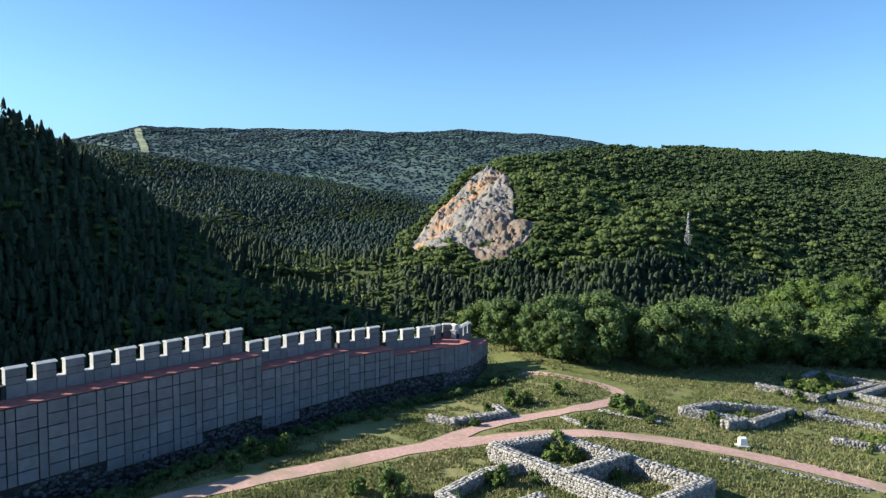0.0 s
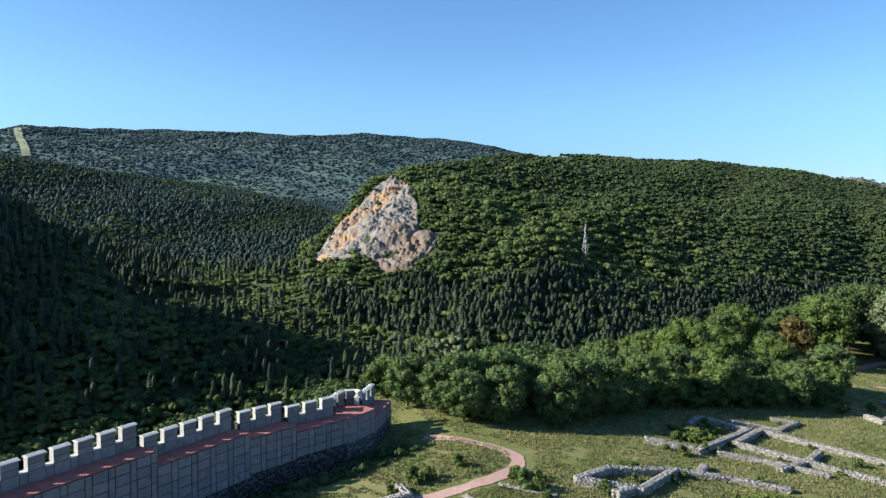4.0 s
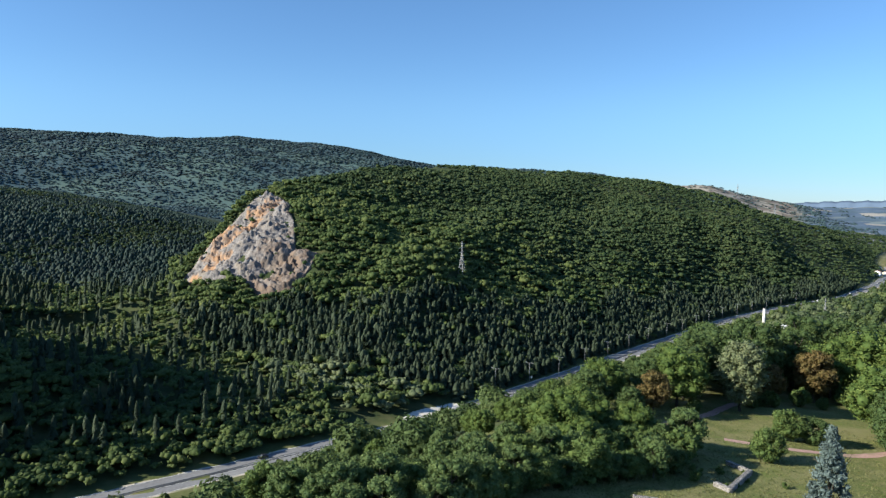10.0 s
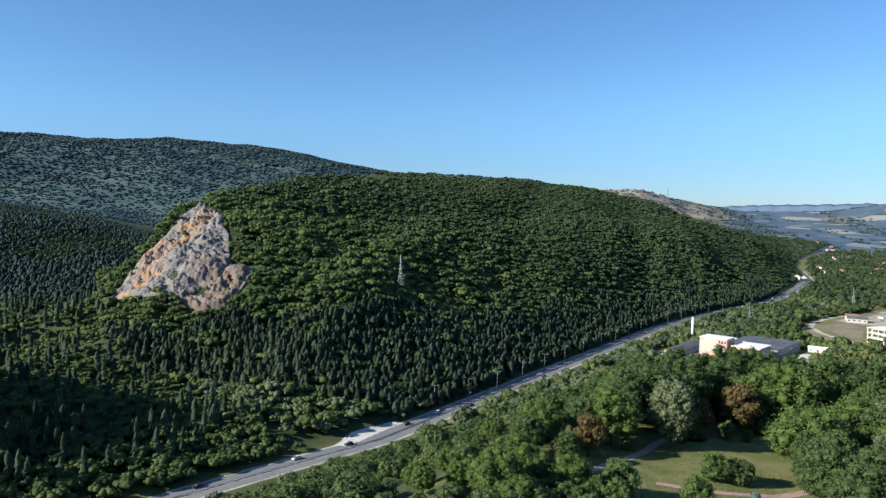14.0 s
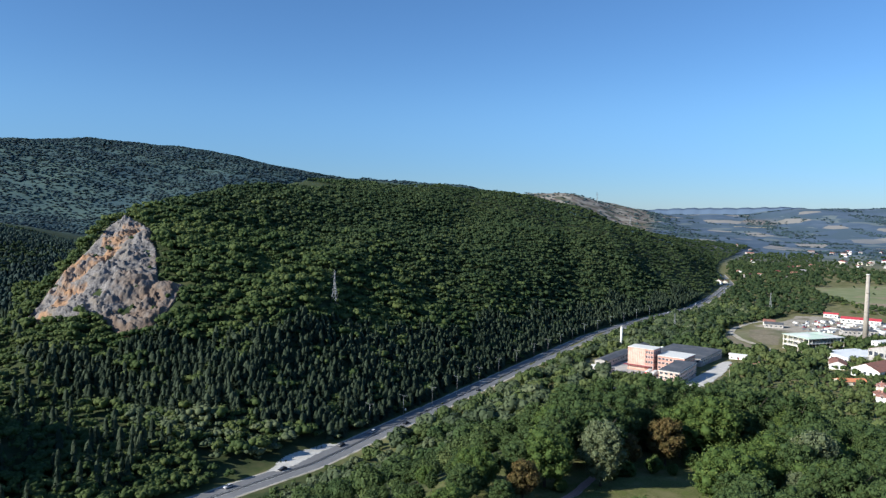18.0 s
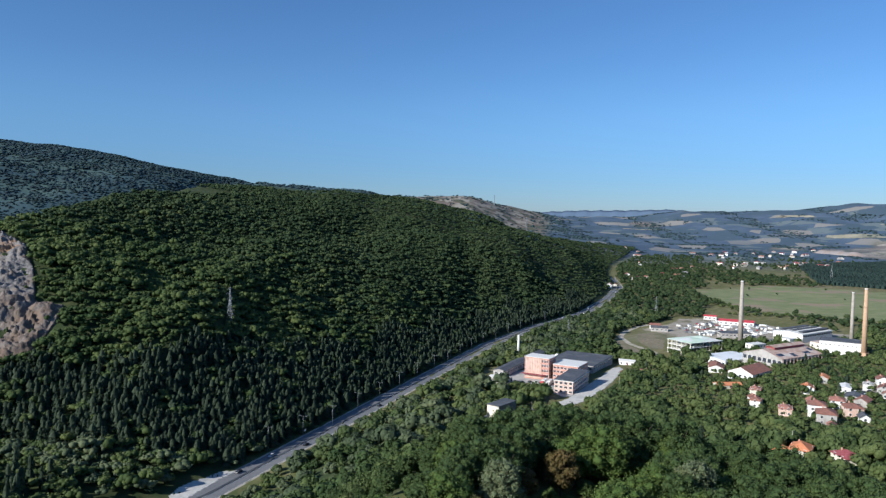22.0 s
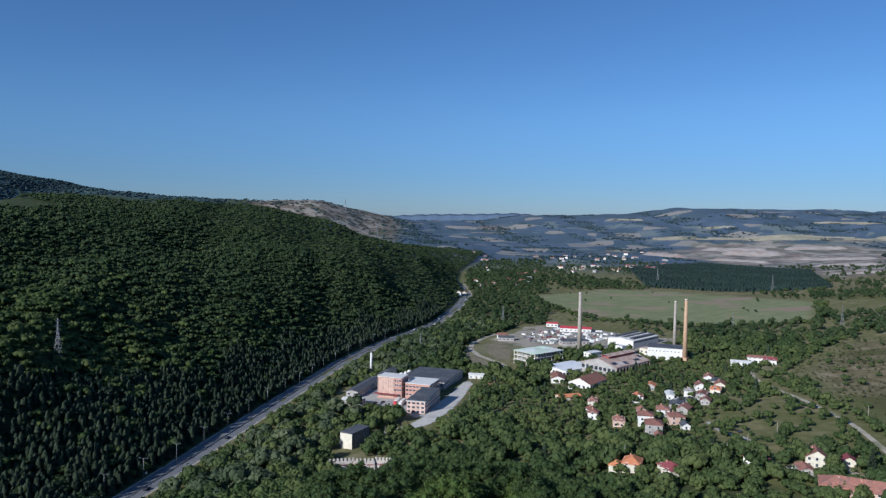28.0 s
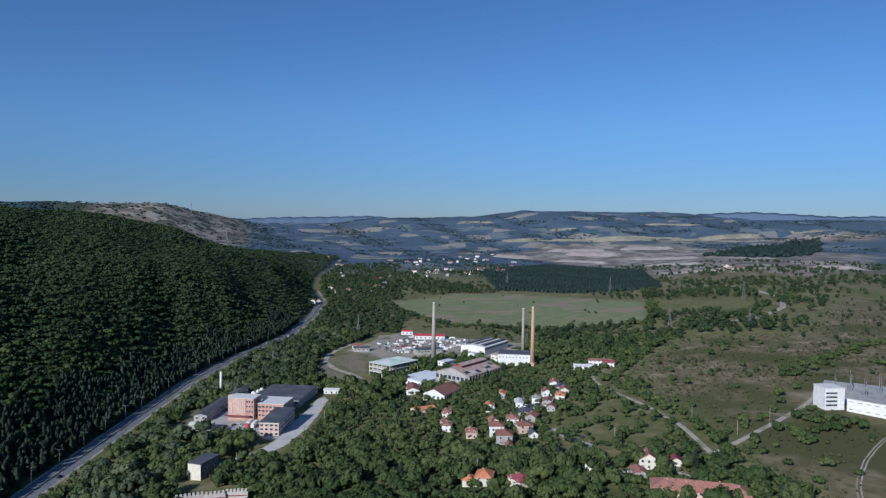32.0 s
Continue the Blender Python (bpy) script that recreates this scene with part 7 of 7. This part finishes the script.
# ---- substation ----
def substation():
    ob = hall("substation_tower", "white five-storey substation tower with dark balconies", 523, 16.4, 13, 13, 13.8, -55, WHITE, CAP)
    for z in (2.6, 5.2, 7.8, 10.4):
        # dark strip on the flat wall paints the shade of each recess
        recess_shade = part("balcony", block(7.4, 0.12, 1.0, GLASS, 0.02), ob, pose(-2.2, -6.52, z), "dark strip painting the shade of a balcony recess")
        part("parapet", block(7.6, 0.7, 0.9, WHITE, 0.03), recess_shade, pose(0, -0.3, -1.0))
    hall("substation_hall", "long white substation hall with a flat grey roof", 518, -27, 64, 16, 8.5, -106, WHITE, GREYWALL, rows=(1.9, 6.7), count=13, wide=2.4, high=0.32)
    for i in range(7):
        x, y = 562 + (i % 2) * 22, 14 - i * 9
        g = thing("switch_gantry", "steel switchyard gantry with insulators", "gantry", facing(x, y, 5), "gantries of the switchyard")
        part("post_frame", bars([((-6, 0, 0), (-6, 0, 13)), ((6, 0, 0), (6, 0, 13))], 0.5, STEEL, "posts"), g)
        part("beam", bars([((-6.4, 0, 10.5), (6.4, 0, 10.5)), ((-6.4, 0, 11.3), (6.4, 0, 11.3))], 0.3, STEEL, "beam"), g)
        for k in (-3.6, 0, 3.6):
            part("insulator", tube(0.18, 0.18, 1.6, TILE_WINE, 8), g, pose(k, 0, 8.9))
            part("switch", block(1.0, 0.8, 3.0, STEEL, 0.05), g, pose(k, 1.5, 0))
    patch("switchyard", [(538, 14), (552, 30), (610, 24), (615, -80), (545, -80)], YARD, "gravelled switchyard", 0.08, 2.5, "yard", 0.5)


substation()

# ---- lanes of the village ----
ribbon("lane_1", [(574, 23), (526, 29), (473, 41), (421, 55), (393, 64.5), (380, 69), (366, 79), (357, 72), (350, 64)], 3.5, DIRT, "pale dusty lane past the houses", "lane", 0.10, 2, 0.12)
ribbon("lane_2", [(393, 65), (420, 80), (445, 94), (472, 114), (513, 149), (545, 175), (563, 187), (600, 201), (615, 196), (640, 190)], 3.1, DIRT, "pale concrete lane across the slope", "lane", 0.10, 2, 0.1)
ribbon("lane_3", [(420, 165), (404, 151), (395, 134), (381, 121), (368, 112)], 2.7, YARD, "grey lane between gardens", "lane", 0.10, 2, 0.1)
TRACK = [(540, -60), (505, -30), (467, -14), (442, -9), (416, -5), (392, -3), (373, -2), (356, -3), (338, -7)]
for side in (-0.8, 0.8):
    ribbon("track", [(x, y + side) for x, y in TRACK], 0.75, DIRT, "bare wheel rut of a dirt track in dry grass", "track", 0.10, 2, 0.15)
ribbon("lane_4", [(1460, 287), (1360, 210), (1259, 150), (1190, 115), (1110, 98), (1052, 93), (954, 106), (892, 135)], 7.5, DIRT, "pale road bending through the plain", "lane", 0.2, 6, 0.1)
STUBBLE = material("stubble", (0.30, 0.27, 0.19), (0.43, 0.39, 0.29), 0.95, 0.02, 0.1, (0.22, 0.22, 0.16), 0.008)
for rim in ([(3215, 1570), (3310, 1350), (3550, 880), (3850, 450), (3960, 470), (3650, 930), (3390, 1390), (3290, 1600)], [(3590, 1500), (3660, 1330), (3710, 1350), (3650, 1530)], [(3680, 2060), (3760, 1880), (3810, 1910), (3730, 2090)],
            [(2960, 2480), (3080, 2320), (3130, 2350), (3010, 2530)], [(3960, 1050), (4080, 760), (4130, 780), (4010, 1080)], [(2580, 1620), (2650, 1500), (2690, 1520), (2620, 1650)], [(4010, 330), (4080, 60), (4130, 60), (4070, 350)]):
    patch("stubble_field", rim, STUBBLE, "pale harvested field on the far side of the plain", 1.5, 10.0, "field", 4.0)
RIDE = material("forest_ride", (0.15, 0.18, 0.11), (0.22, 0.24, 0.16), 0.95, 0.03, 0.1)
ribbon("forest_ride", [(-1290, 3140), (-1225, 3000), (-1160, 2860), (-1090, 2710), (-1040, 2600)], 26, RIDE, "pale cleared ride running up the far wooded ridge", "clearing", 5.0, 12, 0.3)
SPOIL = material("pale_spoil", (0.30, 0.26, 0.24), (0.42, 0.375, 0.345), 0.95, 0.03, 0.3, (0.33, 0.26, 0.22), 0.02)
br = np.random.default_rng(17)


def bank(line, width, height):
    """A long heap of tipped spoil: an uneven crest between two slopes."""
    p = np.array(line, float)
    t = np.r_[0, np.cumsum(np.hypot(*np.diff(p, axis=0).T))]
    u = np.linspace(0, t[-1], max(8, int(t[-1] / 12)))
    x, y = np.interp(u, t, p[:, 0]), np.interp(u, t, p[:, 1])
    d = np.array([p[-1][0] - p[0][0], p[-1][1] - p[0][1]]) / t[-1]
    end = np.minimum(1, np.minimum(np.arange(len(u)), np.arange(len(u))[::-1]) / 2)
    rows = []
    for off, up in ((-1, 0), (-0.35, 0.85), (0.1, 1.0), (1, 0)):
        ox, oy = x - d[1] * off * width / 2 + br.uniform(-4, 4, len(u)), y + d[0] * off * width / 2 + br.uniform(-4, 4, len(u))
        rows.append(np.stack([ox, oy, ground(ox, oy) - 1.0 + up * height * end * br.uniform(0.75, 1.15, len(u))], -1))
    n = len(u)
    f = [(r * n + i, r * n + i + 1, (r + 1) * n + i + 1, (r + 1) * n + i) for r in range(3) for i in range(n - 1)]
    tagged(new("spoil_bank", mesh_from("spoil_bank", np.concatenate(rows), np.array(f), SPOIL)), "long pale bank of tipped spoil in the open pit", "spoil bank", "banks of the open pit")


for line, w, h in (([(2690, 1330), (2640, 1230), (2580, 1130)], 70, 13), ([(2900, 1110), (2940, 1000), (2980, 890)], 80, 15), ([(3250, 980), (3330, 860), (3380, 760)], 60, 12), ([(2500, 1000), (2520, 880), (2480, 780)], 50, 9), ([(2760, 800), (2740, 640), (2700, 520)], 60, 10),
                   ([(1890, 420), (1920, 340), (1915, 270)], 26, 6), ([(2060, 130), (2085, 60), (2080, -10)], 34, 8), ([(3020, 1240), (3100, 1130), (3150, 1000)], 60, 12), ([(2330, 620), (2340, 520), (2300, 430)], 40, 8)):
    bank(line, w, h)
ROW_HEDGES = [[(640, 196), (712, 188), (823, 180), (884, 161), (955, 134), (1115, 112), (1305, 90)], [(600, 42), (639, 48), (727, 19), (847, -21)], [(861, 529), (890, 470), (880, 330), (905, 232), (1011, 250), (1180, 300)], [(912, 552), (975, 650), (1085, 765)]]
patch("garden_yard", [(340, 98), (352, 104), (362, 100), (356, 86), (346, 84)], DIRT, "bare yard in front of a house", 0.08, 1.5)
fence = thing("garden_fence", "low wall with white posts round a yard", "fence", pose(0, 0, 0))
for i in range(14):
    x, y = 335 + i * 1.9, 104.5 - i * 0.9
    part("post", block(0.4, 0.4, 1.8, CAP, 0.04), fence, facing(x, y, -25))
    if i < 13:
        part("fence_panel", block(1.7, 0.12, 1.1, GREYWALL, 0.02), fence, facing(x + 0.95, y - 0.45, -25))
for x, y in ((348, 95), (399, 148), (405, 141), (353, 99)):
    park(0, x, y, 40, "cars by the houses")
for i, (x, y) in enumerate(((460, 205), (464, 202), (468, 204), (463, 206.5), (470, 200), (466, 198), (474, 204), (472, 207), (477, 200), (489, 198), (493, 199), (491, 194), (487, 188), (493, 187), (475, 188), (471, 190))):
    park((0, 1, 0, 2)[i % 4], x, y, 20 + 73 * i, "cars in the scrap yard")
for x, y, h in ((430, 58, 9), (465, 45, 9), (372, 125, 9), (352, 128, 9), (327, 170, 9), (455, 88, 9), (413, 178, 8), (395, 330, 9), (360, 318, 9), (402, 120, 8), (337, 150, 8), (300, 318, 8)):
    p_ = thing("utility_pole", "grey wooden utility pole with a short crossbar", "pole", facing(x, y, 20), "utility poles")
    part("pole", tube(0.16, 0.11, h, CHIM_GREY, 8), p_)
    part("crossbar", block(1.6, 0.14, 0.14, CHIM_GREY, 0.02), p_, pose(0, 0, h - 0.6))


# ---- trees and scrub of the valley ----
def valley_trees():
    spots = [(o.location.x, o.location.y, max(o.children[0].dimensions.x, o.children[0].dimensions.y) * 0.55 + 2.2) for o in scene.objects
             if o.parent is None and o.children and o.get("category") in ("house", "building", "chimney", "container", "car", "lorry", "tank")]
    spots = np.array(spots)
    homes = np.array([(o.location.x, o.location.y, max(o.children[0].dimensions.x, o.children[0].dimensions.y) * 0.5 + 2.0) for o in scene.objects
                      if o.parent is None and o.children and o.get("category") == "house" and o.location.x < 700])
    lanes = [[(574, 23), (473, 41), (393, 64.5), (366, 79), (350, 64)], [(393, 65), (445, 94), (513, 149), (563, 187), (640, 190)], [(420, 165), (404, 151), (395, 134), (368, 112)],
             [(690, 535), (621, 515), (569, 464), (537, 404), (523, 387)], [(520, -40), (429, -6.7), (352, -10)], [(268, 335), (305, 329), (352, 318)], [(1460, 287), (1259, 150), (1052, 93), (892, 135)]]
    yards = [[(330, 418), (350, 384), (344, 345), (322, 326), (332, 312), (380, 328), (460, 374), (486, 384), (478, 402), (456, 392), (420, 436), (380, 450)], [(590, 405), (640, 405), (655, 330), (760, 325), (805, 470), (816, 522), (760, 548), (640, 525), (600, 470)],
             [(520, 40), (620, 30), (620, -90), (505, -90)], [(340, 98), (352, 104), (362, 100), (356, 86), (346, 84)], [(585, 405), (600, 470), (650, 500), (640, 440)],
             [(388, 106), (395, 100), (445, 98), (500, 150), (480, 172), (445, 166), (420, 162), (385, 140)], [(508, 405), (520, 450), (580, 470), (560, 420)], [(226, 262), (250, 254), (270, 288), (262, 302), (244, 298)], [(270, 332), (294, 328), (282, 308), (262, 298), (252, 306)], [(528, 388), (560, 412), (652, 478), (640, 512), (600, 512), (560, 470), (540, 430)]]

    def free(x, y, gap=1.0):
        n = (y - road_y(x)) * 0.87
        ok = (n < -10) & (edge_distance(x, y) > 5)
        for sx, sy, r in spots:
            ok &= np.hypot(x - sx, y - sy) > r * gap
        # open gardens and yards on the side towards the fortress
        d = np.hypot(x, y) + 0.01
        for front in (6.0, 12.0, 18.0):
            x2, y2 = x * (1 + front / d), y * (1 + front / d)
            for sx, sy, r in homes:
                ok &= np.hypot(x2 - sx, y2 - sy) > r * (1.0 if front < 10 else 0.75)
            if front < 10:
                ok &= poly_distance(x2, y2, yards[0]) > 1.5
        for line in lanes:
            for (ax, ay), (bx, by) in zip(line, line[1:]):
                k = np.clip(((x - ax) * (bx - ax) + (y - ay) * (by - ay)) / ((bx - ax) ** 2 + (by - ay) ** 2), 0, 1)
                ok &= np.hypot(x - ax - k * (bx - ax), y - ay - k * (by - ay)) > 5.5
        for yard in yards:
            ok &= poly_distance(x, y, yard) > 1.5
        return ok

    x, y = jittered(-150, 760, -20, 700, 7.2, 0.7)
    d, az = np.hypot(x, y), np.degrees(np.arctan2(x, y))
    keep = (az > -40) & (az < 96) & free(x, y)
    x, y, d = x[keep], y[keep], d[keep]
    n = (y - road_y(x)) * 0.87
    e = edge_distance(x, y)
    slope = e < 150
    steppe, meadow = poly_distance(x, y, STEPPE) < 0, poly_distance(x, y, MEADOW) < 0
    thick = np.where(slope, 0.96, np.where(x < 370, 0.92, 0.74) + 0.3 * waves(x, y, 38, 1.3))
    thick = np.where((x > 370) & (x < 680) & (y > 70) & (y < 330), np.minimum(thick, 0.76), thick)
    thick = np.where(n > -60, 0.92, thick)
    thick = np.where(steppe, np.where(waves(x, y, 26, 2.6) > 0.45, 0.32, 0.05), thick)
    core = poly_distance(x, y, [(375, 166), (385, 212), (440, 222), (500, 222), (555, 214), (530, 184), (460, 176), (420, 166)]) < 0
    thick = np.where(core, 0.36, thick)
    keep = (rng.uniform(size=len(x)) < thick) & ~meadow
    x, y, n, steppe, slope = x[keep], y[keep], n[keep], steppe[keep], slope[keep]
    u = rng.uniform(size=len(x))
    willow = (n > -75) & (u < 0.42)
    fir = ~willow & ~slope & ~steppe & (u > 0.975) & (n < -60)
    rest = ~willow & ~fir
    bright = rest & slope & (rng.uniform(size=len(x)) < 0.75)
    rest &= ~bright
    village = (x > 370) & (x < 680) & (y > 70) & (y < 330)
    w = np.clip(np.exp(rng.normal(2.2, 0.28, len(x))), 5, 15) * np.where(steppe, 0.6, np.where(village, 0.66, 1.0)) * np.where(willow, 1.15, 1.0) * np.where(slope, np.where(x < 90, 0.5, 0.72), 1.0)
    w = w * np.clip((-n - 3) / 22, 0.42, 1.0)
    close = np.hypot(x, y) < 200
    for k, shapes, mat, nm, lab in ((willow, GRAND, LEAF_WILLOW, "riverside_willows", "grey-green willows along the river and road"), (rest, GRAND, LEAF_VALLEY, "valley_trees", "broadleaf trees filling the valley and gardens"),
                                    (bright, GRAND, LEAF, "slope_wood", "fresh green wood on the slope below the fortress")):
        for sel, form in ((k & ~close, shapes), (k & close, NEARBY)):
            if sel.any():
                wood(nm, x[sel], y[sel], w[sel], w[sel] * rng.uniform(0.45, 0.65, sel.sum()), form, mat, lab)
    wood("garden_firs", x[fir], y[fir], rng.uniform(5, 7.5, fir.sum()), rng.uniform(6, 10, fir.sum()), PINES, NEEDLE, "dark firs between the houses")
    # far plain: hedges, copses and the dark plantation
    x, y = jittered(500, 2500, -100, 1900, 10.8)
    az, d = np.degrees(np.arctan2(x, y)), np.hypot(x, y)
    n = (y - road_y(x)) * 0.87
    keep = (d > 740) & (d < 2400) & (az > 42) & (az < 92) & (n < -13) & free(x, y, 0.9)
    x, y, n, az, d = x[keep], y[keep], n[keep], az[keep], d[keep]
    plantation = poly_distance(x, y, [(1400, 690), (1900, 990), (2280, 940), (2090, 560), (1460, 350), (1390, 530)]) < 0
    meadow, steppe = poly_distance(x, y, MEADOW) < 4, poly_distance(x, y, STEPPE) < 0
    near_road = (n > -150) & (d < 1500)
    thick = np.where(near_road | (az < 56), 0.92, 0.30 + 0.55 * waves(x, y, 110, 4.3)) * np.where(d > 1900, 0.5, 1.0)
    thick = np.where(meadow, 0.012, np.where(steppe, 0.16, thick))
    thick = np.where((az > 66) & (d > 1350), thick * 0.5, thick)
    bare_rise = np.exp(-((((x - 1780) * 0.94 + (y - 1530) * 0.34) / 300) ** 2) - (((y - 1490) * 0.94 - (x - 1780) * 0.34) / 60) ** 2) > 0.35
    pick = (rng.uniform(size=len(x)) < thick) & ~plantation & ~bare_rise
    w = rng.uniform(7, 14, len(x)) * np.where(meadow | steppe, 0.6, 1)
    wood("plain_trees", x[pick], y[pick], w[pick], w[pick] * 0.5, LIGHT, LEAF_DARK, "scattered trees and hedges of the plain")
    x, y = jittered(1380, 2300, 340, 1000, 6.6)
    k = (poly_distance(x, y, [(1400, 690), (1900, 990), (2280, 940), (2090, 560), (1460, 350), (1390, 530)]) < 0)
    wood("plantation", x[k], y[k], rng.uniform(8, 10.5, k.sum()), rng.uniform(6.5, 8.5, k.sum()), SLIM, NEEDLE_HAZED, "dark square plantation beyond the meadow")
    x, y = jittered(2500, 4000, 150, 900, 26.0)
    k = poly_distance(x, y, [(2600, 330), (2800, 520), (3500, 430), (3900, 200), (3300, 160), (2700, 200)]) < 0
    w = rng.uniform(26, 40, k.sum())
    wood("far_copse", x[k], y[k], w, w * 0.4, CLUMPS, NEEDLE_HAZED, "dark wood in the far plain")
    # hedges beside the lanes
    hx, hy = [], []
    for line in lanes[:2]:
        for (ax, ay), (bx, by) in zip(line, line[1:]):
            length = math.hypot(bx - ax, by - ay)
            for u in np.arange(0, length, 3.4):
                if rng.uniform() < 0.75:
                    off = rng.uniform(6.5, 12) * rng.choice([-1, 1])
                    hx.append(ax + (bx - ax) * u / length - (by - ay) / length * off)
                    hy.append(ay + (by - ay) * u / length + (bx - ax) / length * off)
    for line in ROW_HEDGES:
        for (ax, ay), (bx, by) in zip(line, line[1:]):
            length = math.hypot(bx - ax, by - ay)
            for u in np.arange(0, length, 2.6):
                hx.append(ax + (bx - ax) * u / length + rng.normal(0, 5))
                hy.append(ay + (by - ay) * u / length + rng.normal(0, 5))
    hx, hy = np.array(hx), np.array(hy)
    k = free(hx, hy)
    w = rng.uniform(3.5, 7.5, k.sum())
    wood("lane_hedges", hx[k], hy[k], w, w * rng.uniform(0.45, 0.65, k.sum()), GRAND, LEAF_VALLEY, "hedge of bushes and small trees along the lanes")
    # low bushes and fruit trees of the gardens
    x, y = jittered(290, 680, 60, 330, 3.4, 0.8)
    home = np.zeros(x.shape, bool)
    for sx, sy, r in homes:
        home |= (np.hypot(x - sx, y - sy) < r + 13) & (np.hypot(x - sx, y - sy) > r + 0.5)
    for sx, sy, r in homes:
        home &= np.hypot(x - sx, y - sy) > r + 0.5
    k = home & (rng.uniform(size=len(x)) < 0.4)
    w = rng.uniform(1.2, 3.2, k.sum())
    wood("garden_bushes", x[k], y[k], w, w * 0.5, SMALL, LEAF_VALLEY, "low garden bushes round the houses")
    # bushes and fruit trees on the rough pasture
    x, y = jittered(380, 510, 90, 180, 6.5, 0.9)
    k = (poly_distance(x, y, [(388, 106), (395, 100), (445, 98), (500, 150), (480, 172), (445, 166), (420, 162), (385, 140)]) < 4) & (rng.uniform(size=len(x)) < 0.34 + 0.3 * waves(x, y, 14, 1.9))
    w = rng.uniform(2.5, 8.0, k.sum())
    wood("pasture_bushes", x[k], y[k], w, w * rng.uniform(0.5, 0.7, k.sum()), GRAND, LEAF_VALLEY, "bushes and fruit trees scattered over rough pasture")
    # undergrowth that closes the floor between the valley trees
    x, y = jittered(150, 720, 60, 520, 5.2, 0.8)
    k = (edge_distance(x, y) > 110) & (poly_distance(x, y, STEPPE) > 0) & (poly_distance(x, y, yards[5]) > 0) & free(x, y, 0.85) & (rng.uniform(size=len(x)) < 0.7)
    w = rng.uniform(2.4, 5.0, k.sum())
    wood("undergrowth", x[k], y[k], w, w * rng.uniform(0.35, 0.6, k.sum()), SMALL, LEAF_VALLEY, "bushes and saplings between the valley trees")
    # trees in front of the substation
    x, y = np.array([482, 480, 478, 494, 487, 490, 484, 488, 441, 445, 437, 433, 462, 470, 467, 476, 455, 448]), np.array([32, 26, 21, 19, 15, 10, 6, 1, 29, 25, 23, 21, 16, 14, 9, 6, 20, 30])
    w = rng.uniform(6.0, 9.0, len(x))
    wood("substation_trees", x, y, w, w * rng.uniform(0.45, 0.62, len(x)), GRAND, LEAF_VALLEY, "dark clump of trees in front of the substation")
    # low scrub on the dry slope
    x, y = jittered(330, 1100, -160, 190, 4.1, 0.8)
    k = (poly_distance(x, y, STEPPE) < -2) & (rng.uniform(size=len(x)) < 0.45 + 0.4 * waves(x, y, 30, 0.7)) & free(x, y)
    w = np.clip(np.exp(rng.normal(0.5, 0.35, k.sum())), 0.8, 3.8)
    wood("scrub", x[k], y[k], w, w * 0.42, SMALL, LEAF_OLIVE, "low scrub scattered over the dry slope")


valley_trees()
